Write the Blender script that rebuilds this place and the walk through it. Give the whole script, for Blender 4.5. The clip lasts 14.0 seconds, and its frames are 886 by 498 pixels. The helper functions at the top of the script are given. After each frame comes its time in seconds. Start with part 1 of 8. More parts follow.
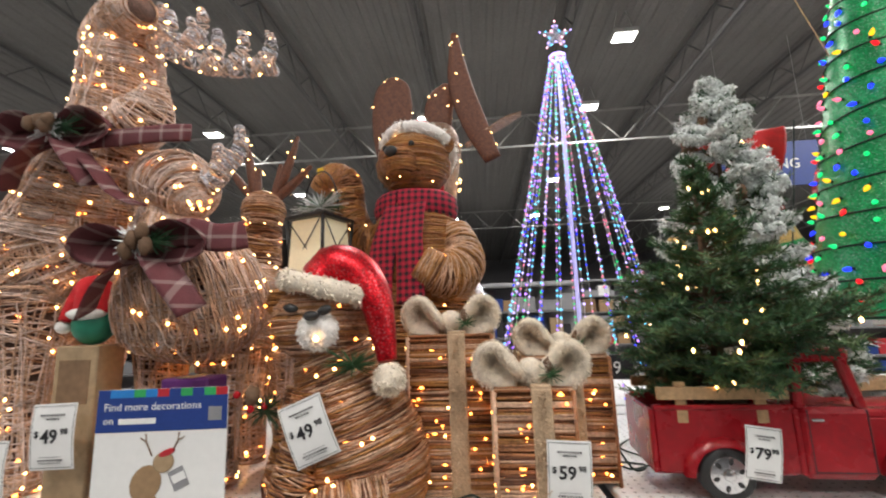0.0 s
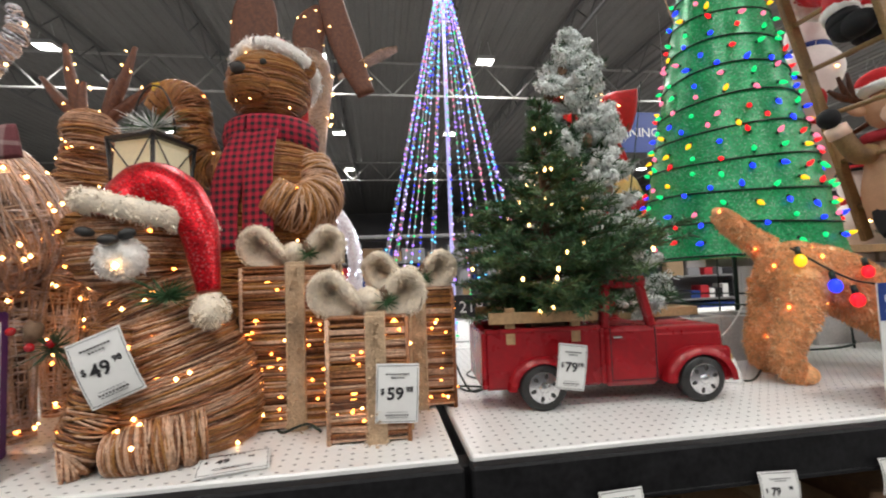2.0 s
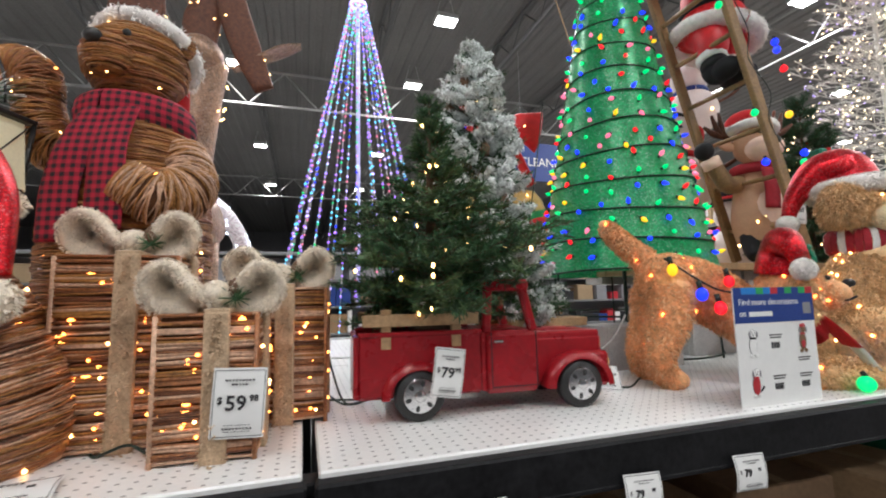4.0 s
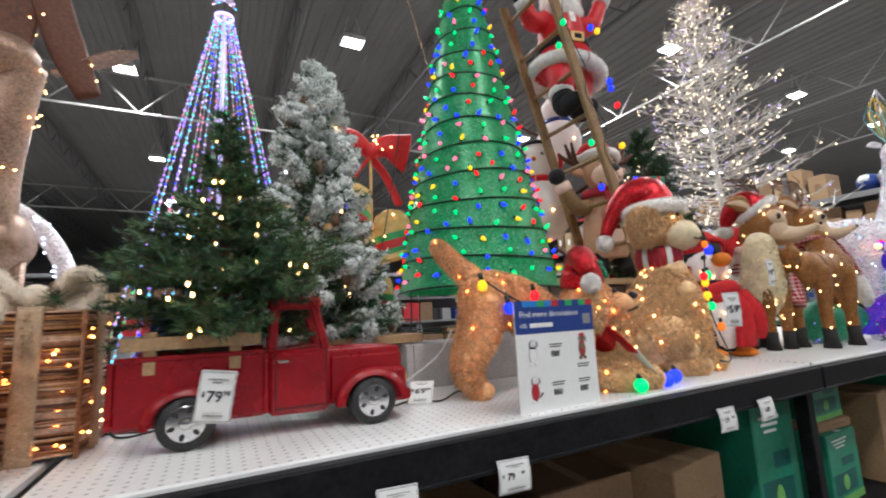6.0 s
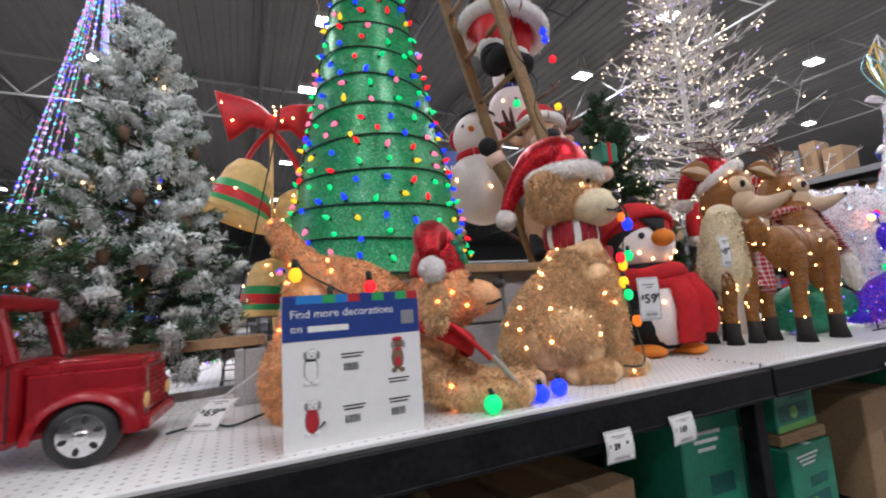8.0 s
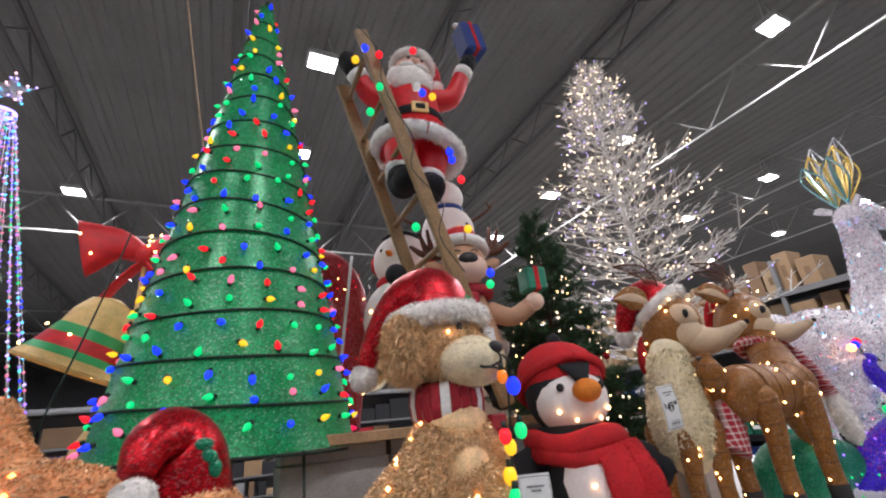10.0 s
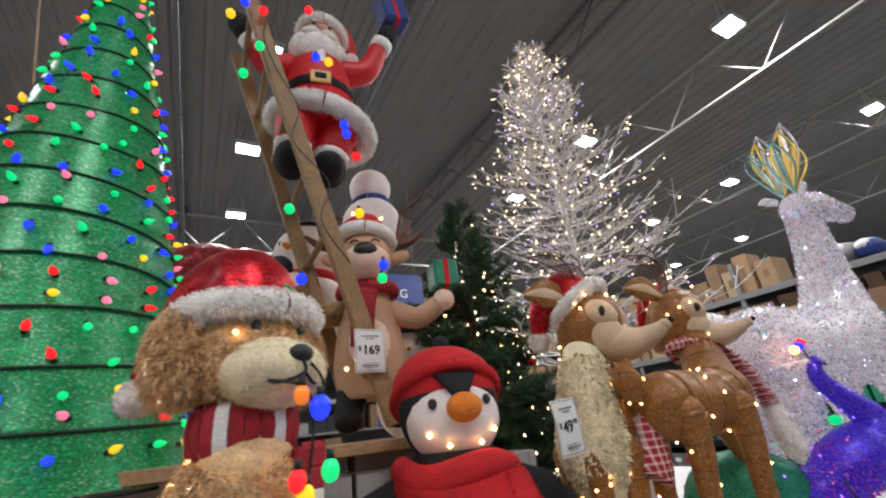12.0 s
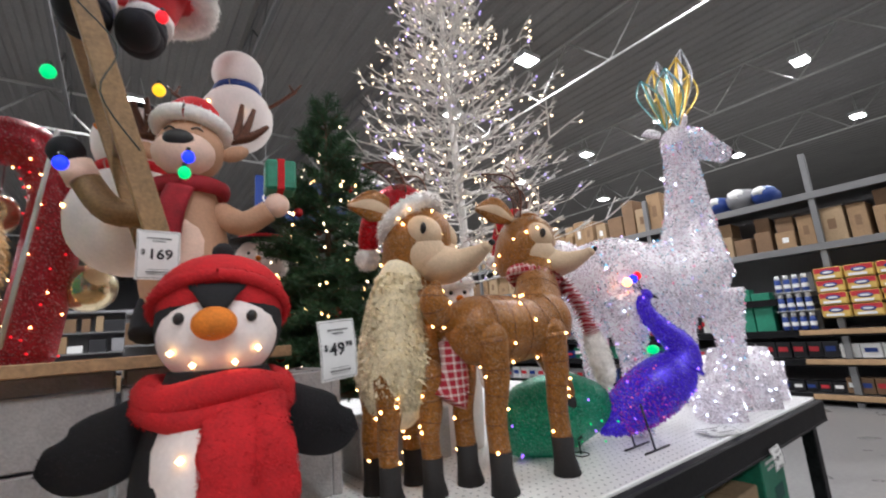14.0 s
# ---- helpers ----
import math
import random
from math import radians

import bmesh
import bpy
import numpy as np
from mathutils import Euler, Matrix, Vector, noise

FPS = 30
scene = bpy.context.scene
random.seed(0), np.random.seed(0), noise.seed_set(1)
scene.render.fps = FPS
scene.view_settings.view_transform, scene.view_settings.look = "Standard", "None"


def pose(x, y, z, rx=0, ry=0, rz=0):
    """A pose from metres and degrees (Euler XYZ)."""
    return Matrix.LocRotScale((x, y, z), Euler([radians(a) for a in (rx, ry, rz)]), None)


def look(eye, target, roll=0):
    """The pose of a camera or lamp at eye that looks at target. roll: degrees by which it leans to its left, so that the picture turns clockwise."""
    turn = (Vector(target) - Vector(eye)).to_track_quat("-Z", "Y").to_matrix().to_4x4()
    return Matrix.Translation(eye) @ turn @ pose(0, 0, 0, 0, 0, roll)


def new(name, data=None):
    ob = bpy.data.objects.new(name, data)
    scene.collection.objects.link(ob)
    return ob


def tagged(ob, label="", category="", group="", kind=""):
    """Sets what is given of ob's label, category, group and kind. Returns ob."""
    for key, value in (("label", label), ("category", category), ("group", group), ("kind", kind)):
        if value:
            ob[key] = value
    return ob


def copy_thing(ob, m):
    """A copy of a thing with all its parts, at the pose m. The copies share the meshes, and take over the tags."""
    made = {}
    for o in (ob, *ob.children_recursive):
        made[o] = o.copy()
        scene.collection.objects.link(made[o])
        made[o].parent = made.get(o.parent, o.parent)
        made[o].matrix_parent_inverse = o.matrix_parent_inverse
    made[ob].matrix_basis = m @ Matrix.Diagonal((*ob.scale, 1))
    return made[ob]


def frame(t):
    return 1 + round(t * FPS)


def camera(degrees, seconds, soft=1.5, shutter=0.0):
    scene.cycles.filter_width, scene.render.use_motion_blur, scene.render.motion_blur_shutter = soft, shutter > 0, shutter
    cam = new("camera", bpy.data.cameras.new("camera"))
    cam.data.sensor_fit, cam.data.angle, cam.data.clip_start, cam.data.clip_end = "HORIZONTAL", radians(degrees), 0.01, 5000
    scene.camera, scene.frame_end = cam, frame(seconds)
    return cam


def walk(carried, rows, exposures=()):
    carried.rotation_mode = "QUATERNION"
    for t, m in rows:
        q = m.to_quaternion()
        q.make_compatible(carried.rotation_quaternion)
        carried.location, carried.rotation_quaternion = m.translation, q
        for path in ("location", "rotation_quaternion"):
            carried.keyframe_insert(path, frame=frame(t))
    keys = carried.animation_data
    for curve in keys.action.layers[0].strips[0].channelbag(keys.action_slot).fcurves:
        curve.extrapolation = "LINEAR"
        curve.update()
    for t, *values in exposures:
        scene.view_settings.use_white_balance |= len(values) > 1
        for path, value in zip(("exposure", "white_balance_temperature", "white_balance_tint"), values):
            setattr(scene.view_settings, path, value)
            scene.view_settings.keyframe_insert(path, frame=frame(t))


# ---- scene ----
cam = camera(91.1, 14.0, 2.0, 0.4)
PATH = [
    (0, (1.11, -0.181, 1.438), (0.946, 1.784, 1.774), -2.0),
    (0.5, (1.135, -0.168, 1.419), (1.087, 1.812, 1.695), -1.9),
    (1, (1.175, -0.15, 1.395), (1.24, 1.838, 1.607), -2.0),
    (1.5, (1.236, -0.154, 1.384), (1.42, 1.832, 1.535), -2.2),
    (2, (1.266, -0.141, 1.367), (1.556, 1.835, 1.477), -2.1),
    (2.5, (1.303, -0.115, 1.35), (1.71, 1.84, 1.454), -1.8),
    (2.7, (1.309, -0.113, 1.345), (1.759, 1.833, 1.458), -1.5),
    (4.8, (1.547, -0.067, 1.275), (2.239, 1.792, 1.536), -1.9),
    (5, (1.581, -0.117, 1.276), (2.302, 1.729, 1.546), -2.1),
    (5.5, (1.694, -0.208, 1.265), (2.517, 1.591, 1.557), -2.7),
    (6, (1.798, -0.245, 1.271), (2.714, 1.509, 1.56), -2.7),
    (6.5, (1.956, -0.186, 1.27), (2.937, 1.533, 1.554), -2.7),
    (7, (2.129, -0.049, 1.25), (3.115, 1.675, 1.491), -2.9),
    (7.5, (2.322, -0.07, 1.238), (3.234, 1.694, 1.474), -3.4),
    (8, (2.545, -0.18, 1.259), (3.39, 1.617, 1.502), -3.7),
    (8.5, (2.686, -0.175, 1.25), (3.537, 1.607, 1.564), -4.3),
    (9, (2.862, -0.071, 1.316), (3.734, 1.647, 1.853), -4.1),
    (9.2, (2.927, -0.035, 1.37), (3.788, 1.664, 1.979), -4.1),
    (11.3, (3.497, -0.088, 1.445), (4.341, 1.546, 2.232), -7.4),
    (11.5, (3.543, -0.035, 1.445), (4.405, 1.587, 2.236), -7.1),
    (12, (3.666, 0.084, 1.442), (4.601, 1.679, 2.204), -6.8),
    (12.5, (3.785, 0.099, 1.438), (4.789, 1.675, 2.151), -6.5),
    (13, (3.914, 0.074, 1.431), (4.967, 1.655, 2.055), -6.0),
    (13.5, (4.046, 0.038, 1.437), (5.16, 1.623, 1.933), -5.3),
    (14, (4.149, 0.016, 1.427), (5.324, 1.587, 1.813), -4.2),
]
walk(cam, [(t, look(eye, target, roll)) for t, eye, target, roll in PATH], [(0.0, 0.21, 6500, 10), (2.5, 0.15, 6400, 9), (5.5, 0.10, 6000, 10), (6.5, 0.12, 6150, 10), (8.5, -0.05, 5950, 17), (12.5, -0.15, 6200, 11), (14.0, 0.05, 6050, 12)])

# ---- light ----
world = bpy.data.worlds.new("store_dim")
world.use_nodes = True
world.node_tree.nodes["Background"].inputs[0].default_value = (0.5, 0.55, 0.6, 1)
world.node_tree.nodes["Background"].inputs[1].default_value = 0.02
scene.world = world
LAMP_Z = 6.75
# rows at y -6.5 and -2.0 are unseen, added to light the figures' fronts
LAMPS = [(x, y) for x in (-12, -6, -0.1, 4.1, 10.5, 15.9, 21) for y in (-6.5, -2.0, 2.1, 5.2, 7.7, 10.5, 16.3, 22)
         if (x, y) not in ((-0.1, 2.1), (4.1, 2.1), (-6, 2.1), (-0.1, 7.7), (-6, 7.7), (-6, 5.2))]
LAMP_WATT = 136.0
DECK = 0.95
FRONT = 0.85


# ---- materials ----
def mat(name, colour, rough=0.6, metal=0.0, var=0.25, scale=12.0, bump=0.15, fine=120.0, glow=0.0, glow_colour=None, trans=0.0, sheen=0.0, alpha=1.0):
    m = bpy.data.materials.new(name)
    m.use_nodes = True
    nt = m.node_tree
    b = nt.nodes["Principled BSDF"]
    tc = nt.nodes.new("ShaderNodeTexCoord")
    n1 = nt.nodes.new("ShaderNodeTexNoise")
    n1.inputs["Scale"].default_value = scale
    n1.inputs["Detail"].default_value = 5
    n2 = nt.nodes.new("ShaderNodeTexNoise")
    n2.inputs["Scale"].default_value = fine
    n2.inputs["Detail"].default_value = 3
    nt.links.new(tc.outputs["Object"], n1.inputs["Vector"])
    nt.links.new(tc.outputs["Object"], n2.inputs["Vector"])
    add = nt.nodes.new("ShaderNodeMath")
    add.operation = "ADD"
    nt.links.new(n1.outputs["Fac"], add.inputs[0])
    nt.links.new(n2.outputs["Fac"], add.inputs[1])
    ramp = nt.nodes.new("ShaderNodeMapRange")
    ramp.inputs["From Min"].default_value, ramp.inputs["From Max"].default_value = 0.65, 1.35
    ramp.inputs["To Min"].default_value, ramp.inputs["To Max"].default_value = 1 - var, 1 + var
    nt.links.new(add.outputs[0], ramp.inputs["Value"])
    mul = nt.nodes.new("ShaderNodeVectorMath")
    mul.operation = "SCALE"
    mul.inputs[0].default_value = colour[:3]
    nt.links.new(ramp.outputs["Result"], mul.inputs["Scale"])
    nt.links.new(mul.outputs["Vector"], b.inputs["Base Color"])
    rr = nt.nodes.new("ShaderNodeMapRange")
    rr.inputs["To Min"].default_value, rr.inputs["To Max"].default_value = max(rough - 0.1, 0.02), min(rough + 0.1, 1)
    nt.links.new(n1.outputs["Fac"], rr.inputs["Value"])
    nt.links.new(rr.outputs["Result"], b.inputs["Roughness"])
    b.inputs["Metallic"].default_value = metal
    b.inputs["Transmission Weight"].default_value = trans
    b.inputs["Sheen Weight"].default_value = sheen
    b.inputs["Alpha"].default_value = alpha
    if bump:
        bp = nt.nodes.new("ShaderNodeBump")
        bp.inputs["Strength"].default_value = bump
        bp.inputs["Distance"].default_value = 0.004
        nt.links.new(n2.outputs["Fac"], bp.inputs["Height"])
        nt.links.new(bp.outputs["Normal"], b.inputs["Normal"])
    if glow:
        b.inputs["Emission Color"].default_value = (*(glow_colour or colour)[:3], 1)
        b.inputs["Emission Strength"].default_value = glow
    return m


def glitter(name, colour, size=260.0, metal=0.55, trans=0.0, glow=0.0, glow_colour=None, fleck_white=0.22):
    """Tinsel or sequin cloth: tiny bumped facets, their uneven brightness and pale glints painted into the colour."""
    m = mat(name, colour, 0.35, metal, 0.3, 9.0, 0.0, 60.0, trans=trans, glow=glow, glow_colour=glow_colour)
    nt = m.node_tree
    b = nt.nodes["Principled BSDF"]
    tc = nt.nodes.new("ShaderNodeTexCoord")
    v = nt.nodes.new("ShaderNodeTexVoronoi")
    v.inputs["Scale"].default_value = size
    nt.links.new(tc.outputs["Object"], v.inputs["Vector"])
    sep = nt.nodes.new("ShaderNodeSeparateColor")
    nt.links.new(v.outputs["Color"], sep.inputs["Color"])
    bp = nt.nodes.new("ShaderNodeBump")
    bp.inputs["Strength"].default_value = 0.9
    bp.inputs["Distance"].default_value = 0.004
    nt.links.new(sep.outputs[0], bp.inputs["Height"])
    nt.links.new(bp.outputs["Normal"], b.inputs["Normal"])
    old = b.inputs["Base Color"].links[0].from_socket
    mix = nt.nodes.new("ShaderNodeMixRGB")
    mix.blend_type = "MULTIPLY"
    mix.inputs[0].default_value = 0.9
    gain = nt.nodes.new("ShaderNodeMapRange")
    gain.inputs["To Min"].default_value, gain.inputs["To Max"].default_value = 0.3, 1.7
    nt.links.new(sep.outputs[1], gain.inputs["Value"])
    nt.links.new(old, mix.inputs[1])
    nt.links.new(gain.outputs["Result"], mix.inputs[2])
    fleck = nt.nodes.new("ShaderNodeMath")
    fleck.operation = "GREATER_THAN"
    fleck.inputs[1].default_value = 0.9
    nt.links.new(sep.outputs[2], fleck.inputs[0])
    foil = nt.nodes.new("ShaderNodeMixRGB")
    foil.inputs[2].default_value = (*[fleck_white + (1 - fleck_white) * c for c in colour[:3]], 1)
    nt.links.new(fleck.outputs[0], foil.inputs[0])
    nt.links.new(mix.outputs[0], foil.inputs[1])
    nt.links.new(foil.outputs[0], b.inputs["Base Color"])
    return m


def plaid(name, dark, light, size=26.0, share=0.5):
    """Woven check: crossing bands, dark where both cross and half tone where one runs alone."""
    m = mat(name, dark, 0.9, 0, 0.25, 20, 0.5, 300)
    nt = m.node_tree
    b = nt.nodes["Principled BSDF"]
    tc = nt.nodes.new("ShaderNodeTexCoord")
    sep = nt.nodes.new("ShaderNodeSeparateXYZ")
    nt.links.new(tc.outputs["Object"], sep.inputs[0])
    bands = []
    for axis in (0, 2):
        k = nt.nodes.new("ShaderNodeMath")
        k.operation = "MULTIPLY"
        k.inputs[1].default_value = size
        nt.links.new(sep.outputs[axis], k.inputs[0])
        f = nt.nodes.new("ShaderNodeMath")
        f.operation = "FRACT"
        nt.links.new(k.outputs[0], f.inputs[0])
        g = nt.nodes.new("ShaderNodeMath")
        g.operation = "LESS_THAN"
        g.inputs[1].default_value = share
        nt.links.new(f.outputs[0], g.inputs[0])
        bands.append(g)
    add = nt.nodes.new("ShaderNodeMath")
    add.operation = "ADD"
    nt.links.new(bands[0].outputs[0], add.inputs[0])
    nt.links.new(bands[1].outputs[0], add.inputs[1])
    half = nt.nodes.new("ShaderNodeMath")
    half.operation = "MULTIPLY"
    half.inputs[1].default_value = 0.46
    nt.links.new(add.outputs[0], half.inputs[0])
    mix = nt.nodes.new("ShaderNodeMixRGB")
    nt.links.new(half.outputs[0], mix.inputs[0])
    nt.links.new(b.inputs["Base Color"].links[0].from_socket, mix.inputs[1])
    mix.inputs[2].default_value = (*light, 1)
    nt.links.new(mix.outputs[0], b.inputs["Base Color"])
    return m


def peg_mat():
    """White painted steel deck punched with a one-inch grid of slots."""
    m = mat("peg_deck", (0.78, 0.78, 0.76), 0.35, 0.0, 0.06, 6.0, 0.05, 80.0)
    nt = m.node_tree
    b = nt.nodes["Principled BSDF"]
    tc = nt.nodes.new("ShaderNodeTexCoord")
    sep = nt.nodes.new("ShaderNodeSeparateXYZ")
    nt.links.new(tc.outputs["Object"], sep.inputs[0])
    parts = []
    for axis, half in ((0, 0.15), (1, 0.10)):
        k = nt.nodes.new("ShaderNodeMath")
        k.operation = "MULTIPLY"
        k.inputs[1].default_value = 1 / 0.0315
        nt.links.new(sep.outputs[axis], k.inputs[0])
        f = nt.nodes.new("ShaderNodeMath")
        f.operation = "FRACT"
        nt.links.new(k.outputs[0], f.inputs[0])
        c = nt.nodes.new("ShaderNodeMath")
        c.operation = "SUBTRACT"
        c.inputs[1].default_value = 0.5
        nt.links.new(f.outputs[0], c.inputs[0])
        d = nt.nodes.new("ShaderNodeMath")
        d.operation = "DIVIDE"
        d.inputs[1].default_value = half
        nt.links.new(c.outputs[0], d.inputs[0])
        p = nt.nodes.new("ShaderNodeMath")
        p.operation = "POWER"
        p.inputs[1].default_value = 2
        nt.links.new(d.outputs[0], p.inputs[0])
        parts.append(p)
    s = nt.nodes.new("ShaderNodeMath")
    s.operation = "ADD"
    nt.links.new(parts[0].outputs[0], s.inputs[0])
    nt.links.new(parts[1].outputs[0], s.inputs[1])
    lt = nt.nodes.new("ShaderNodeMath")
    lt.operation = "LESS_THAN"
    lt.inputs[1].default_value = 1.0
    nt.links.new(s.outputs[0], lt.inputs[0])
    mix = nt.nodes.new("ShaderNodeMixRGB")
    nt.links.new(lt.outputs[0], mix.inputs[0])
    nt.links.new(b.inputs["Base Color"].links[0].from_socket, mix.inputs[1])
    mix.inputs[2].default_value = (0.16, 0.16, 0.16, 1)
    nt.links.new(mix.outputs[0], b.inputs["Base Color"])
    return m


CONCRETE = mat("polished_concrete", (0.22, 0.215, 0.21), 0.3, 0, 0.2, 2.0, 0.05, 30)
CEIL = mat("grey_roof_deck", (0.25, 0.245, 0.235), 0.6, 0, 0.15, 1.0, 0.05, 20)
STEEL = mat("white_painted_steel", (0.62, 0.63, 0.62), 0.5, 0, 0.1, 3.0, 0.05, 40)
TRUSS = mat("dusty_white_steel", (0.48, 0.48, 0.46), 0.6, 0, 0.2, 3.0, 0.05, 40)
GREYSTEEL = mat("grey_painted_steel", (0.17, 0.17, 0.17), 0.5, 0, 0.1, 3.0, 0.05, 40)
WALL = mat("grey_store_wall", (0.30, 0.30, 0.31), 0.8, 0, 0.12, 1.5, 0.05, 30)
PEG = peg_mat()

BLACK = mat("black_shelf_beam", (0.010, 0.010, 0.011), 0.5, 0.0, 0.6, 14, 0.12, 60)
BLACK.node_tree.nodes["Principled BSDF"].inputs["Specular IOR Level"].default_value = 0.12
RUBBER = mat("black_plastic", (0.02, 0.02, 0.02), 0.45)
WOOD = mat("rough_pine_plank", (0.42, 0.27, 0.14), 0.7, 0, 0.3, 7, 0.3, 90)
LADDERWOOD = mat("brown_ladder_wood", (0.28, 0.17, 0.075), 0.6, 0, 0.35, 10, 0.3, 90)
BLOCK = mat("grey_cinder_block", (0.42, 0.41, 0.40), 0.95, 0, 0.2, 9, 0.6, 150)
CARD = mat("brown_cardboard", (0.30, 0.19, 0.10), 0.8, 0, 0.2, 5, 0.1, 60)
CARD_B = mat("pale_cardboard", (0.37, 0.26, 0.15), 0.8, 0, 0.2, 5, 0.1, 60)
CARD_C = mat("dark_cardboard", (0.20, 0.12, 0.065), 0.8, 0, 0.2, 5, 0.1, 60)
GREENBOX = mat("green_printed_carton", (0.02, 0.22, 0.13), 0.45, 0, 0.25, 4, 0.03, 40)
LIME = mat("lime_print", (0.16, 0.42, 0.10), 0.5, 0, 0.2, 8, 0.02)
TEALINK = mat("teal_print", (0.008, 0.10, 0.085), 0.5, 0, 0.3, 10, 0.02)
PAPER = mat("white_card_paper", (0.78, 0.78, 0.76), 0.6, 0, 0.03, 20, 0.02, 60)
INK = mat("black_ink", (0.015, 0.015, 0.018), 0.6, 0, 0.1)
GREYINK = mat("grey_ink", (0.25, 0.25, 0.26), 0.6, 0, 0.1)
BLUE = mat("navy_print", (0.015, 0.045, 0.22), 0.45, 0, 0.1)
CYAN = mat("blue_print", (0.02, 0.2, 0.55), 0.5, 0, 0.1)
REDINK = mat("red_print", (0.45, 0.02, 0.03), 0.5, 0, 0.1)
GREENINK = mat("green_print", (0.03, 0.35, 0.1), 0.5, 0, 0.1)
RATTAN = mat("brown_rattan_vine", (0.31, 0.125, 0.05), 0.36, 0, 0.6, 25, 0.3, 140)
RATTAN_L = mat("pale_frosted_vine", (0.56, 0.35, 0.23), 0.42, 0, 0.5, 25, 0.3, 140)
RATTAN_W = mat("whitewashed_vine", (0.66, 0.50, 0.42), 0.6, 0, 0.5, 25, 0.3, 140)
RATTAN_G = mat("golden_rattan_vine", (0.36, 0.165, 0.045), 0.4, 0.0, 0.5, 25, 0.3, 140)
RATTAN_D = mat("dark_rattan_vine", (0.15, 0.055, 0.025), 0.4, 0, 0.6, 25, 0.3, 140)
# dark solid fills: the shade inside the hollow wicker, put into a colour
CORE_BR = mat("brown_core_shade", (0.14, 0.055, 0.02), 0.8, 0, 0.5, 30, 0.4, 150)
CORE_PL = mat("dull_core_shade", (0.13, 0.07, 0.05), 0.8, 0, 0.5, 30, 0.4, 150)
FUR_W = mat("white_plush", (0.86, 0.83, 0.79), 0.95, 0, 0.2, 30, 0.5, 200)
FUR_BEIGE = mat("beige_faux_fur", (0.80, 0.71, 0.58), 0.95, 0, 0.22, 30, 0.5, 200)
BURLAP = mat("tan_faux_fur_ribbon", (0.50, 0.36, 0.23), 0.95, 0, 0.35, 18, 0.6, 200)
FUR_TAN = mat("tan_tinsel_fur", (0.76, 0.50, 0.25), 0.55, 0.1, 0.35, 35, 0.5, 160)
FUR_TAN2 = mat("orange_tinsel_fur", (0.84, 0.44, 0.20), 0.55, 0.1, 0.35, 35, 0.5, 160)
# lighter copies of the two dog furs: glints painted as paler strands
TINSEL_O = mat("orange_tinsel_glint", (0.95, 0.66, 0.38), 0.28, 0.35, 0.3, 40, 0.0)
TINSEL_T = mat("tan_tinsel_glint", (0.90, 0.64, 0.36), 0.28, 0.35, 0.3, 40, 0.0)
HOLLY = glitter("green_holly_sequin", (0.01, 0.42, 0.14), 500, 0.3)
NET = mat("thin_brown_net", (0.10, 0.05, 0.03), 0.6, 0, 0.4, 60, 0.0, 300, alpha=0.55)
FUR_CREAM = mat("cream_fur", (0.78, 0.68, 0.46), 0.8, 0, 0.25, 25, 0.4, 160)
RED_SEQ = glitter("red_sequin_cloth", (0.50, 0.004, 0.012), 300, 0.65, fleck_white=0.10)
RED = mat("red_fleece", (0.55, 0.015, 0.02), 0.9, 0, 0.25, 18, 0.4, 160)
RED_GLOW = mat("lit_red_net", (0.55, 0.01, 0.015), 0.5, 0, 0.3, 20, 0.3, 200, glow=0.05)
BLACKFUR = mat("black_plush", (0.012, 0.012, 0.014), 0.9, 0, 0.3, 20, 0.4, 160)
WHITEFAB = mat("lit_white_fabric", (0.75, 0.70, 0.68), 0.8, 0, 0.08, 10, 0.1, 80, glow=0.06, glow_colour=(1, 0.68, 0.55))
PLAID_R = plaid("red_black_plaid", (0.020, 0.010, 0.014), (0.46, 0.012, 0.04), 36)
PLAID_D = plaid("dark_red_tartan", (0.13, 0.035, 0.04), (0.36, 0.27, 0.25), 16, 0.16)
KNIT = plaid("red_white_knit", (0.36, 0.015, 0.03), (0.72, 0.66, 0.62), 42, 0.3)
STRIPE_R = mat("red_knit", (0.36, 0.02, 0.03), 0.9, 0, 0.3, 30, 0.5, 180)
ORANGE = mat("orange_plush", (0.75, 0.22, 0.02), 0.85, 0, 0.2, 20, 0.3, 140)
DEER_BR = glitter("brown_lit_mesh_cloth", (0.27, 0.105, 0.014), 420, 0.2, glow=0.02, glow_colour=(1, 0.4, 0.05))
ANTLER = mat("dark_brown_glitter_felt", (0.11, 0.038, 0.018), 0.5, 0.25, 0.6, 60, 0.5, 300)
TAN_MESH = mat("tan_mesh_cloth", (0.62, 0.46, 0.30), 0.7, 0, 0.2, 14, 0.3, 200)
PINK_GL = glitter("champagne_glitter_net", (0.40, 0.26, 0.18), 300, 0.5)
# tinsel brightened by its own emission, for the light of its bulbs
CRYSTAL = glitter("iridescent_tinsel_glow", (0.82, 0.76, 0.78), 220, 0.2, glow=0.11, glow_colour=(0.95, 0.86, 1))
FOIL_P = mat("pink_foil_fleck", (0.95, 0.62, 0.72), 0.15, 0.9, 0.1, bump=0)
FOIL_T = mat("teal_foil_fleck", (0.45, 0.85, 0.92), 0.15, 0.9, 0.1, bump=0)
# film with emission added, as if lamps shone through it
GOLDFILM = mat("gold_film_glow", (0.85, 0.60, 0.12), 0.2, 0.6, 0.2, bump=0, glow=0.12, glow_colour=(1, 0.7, 0.2))
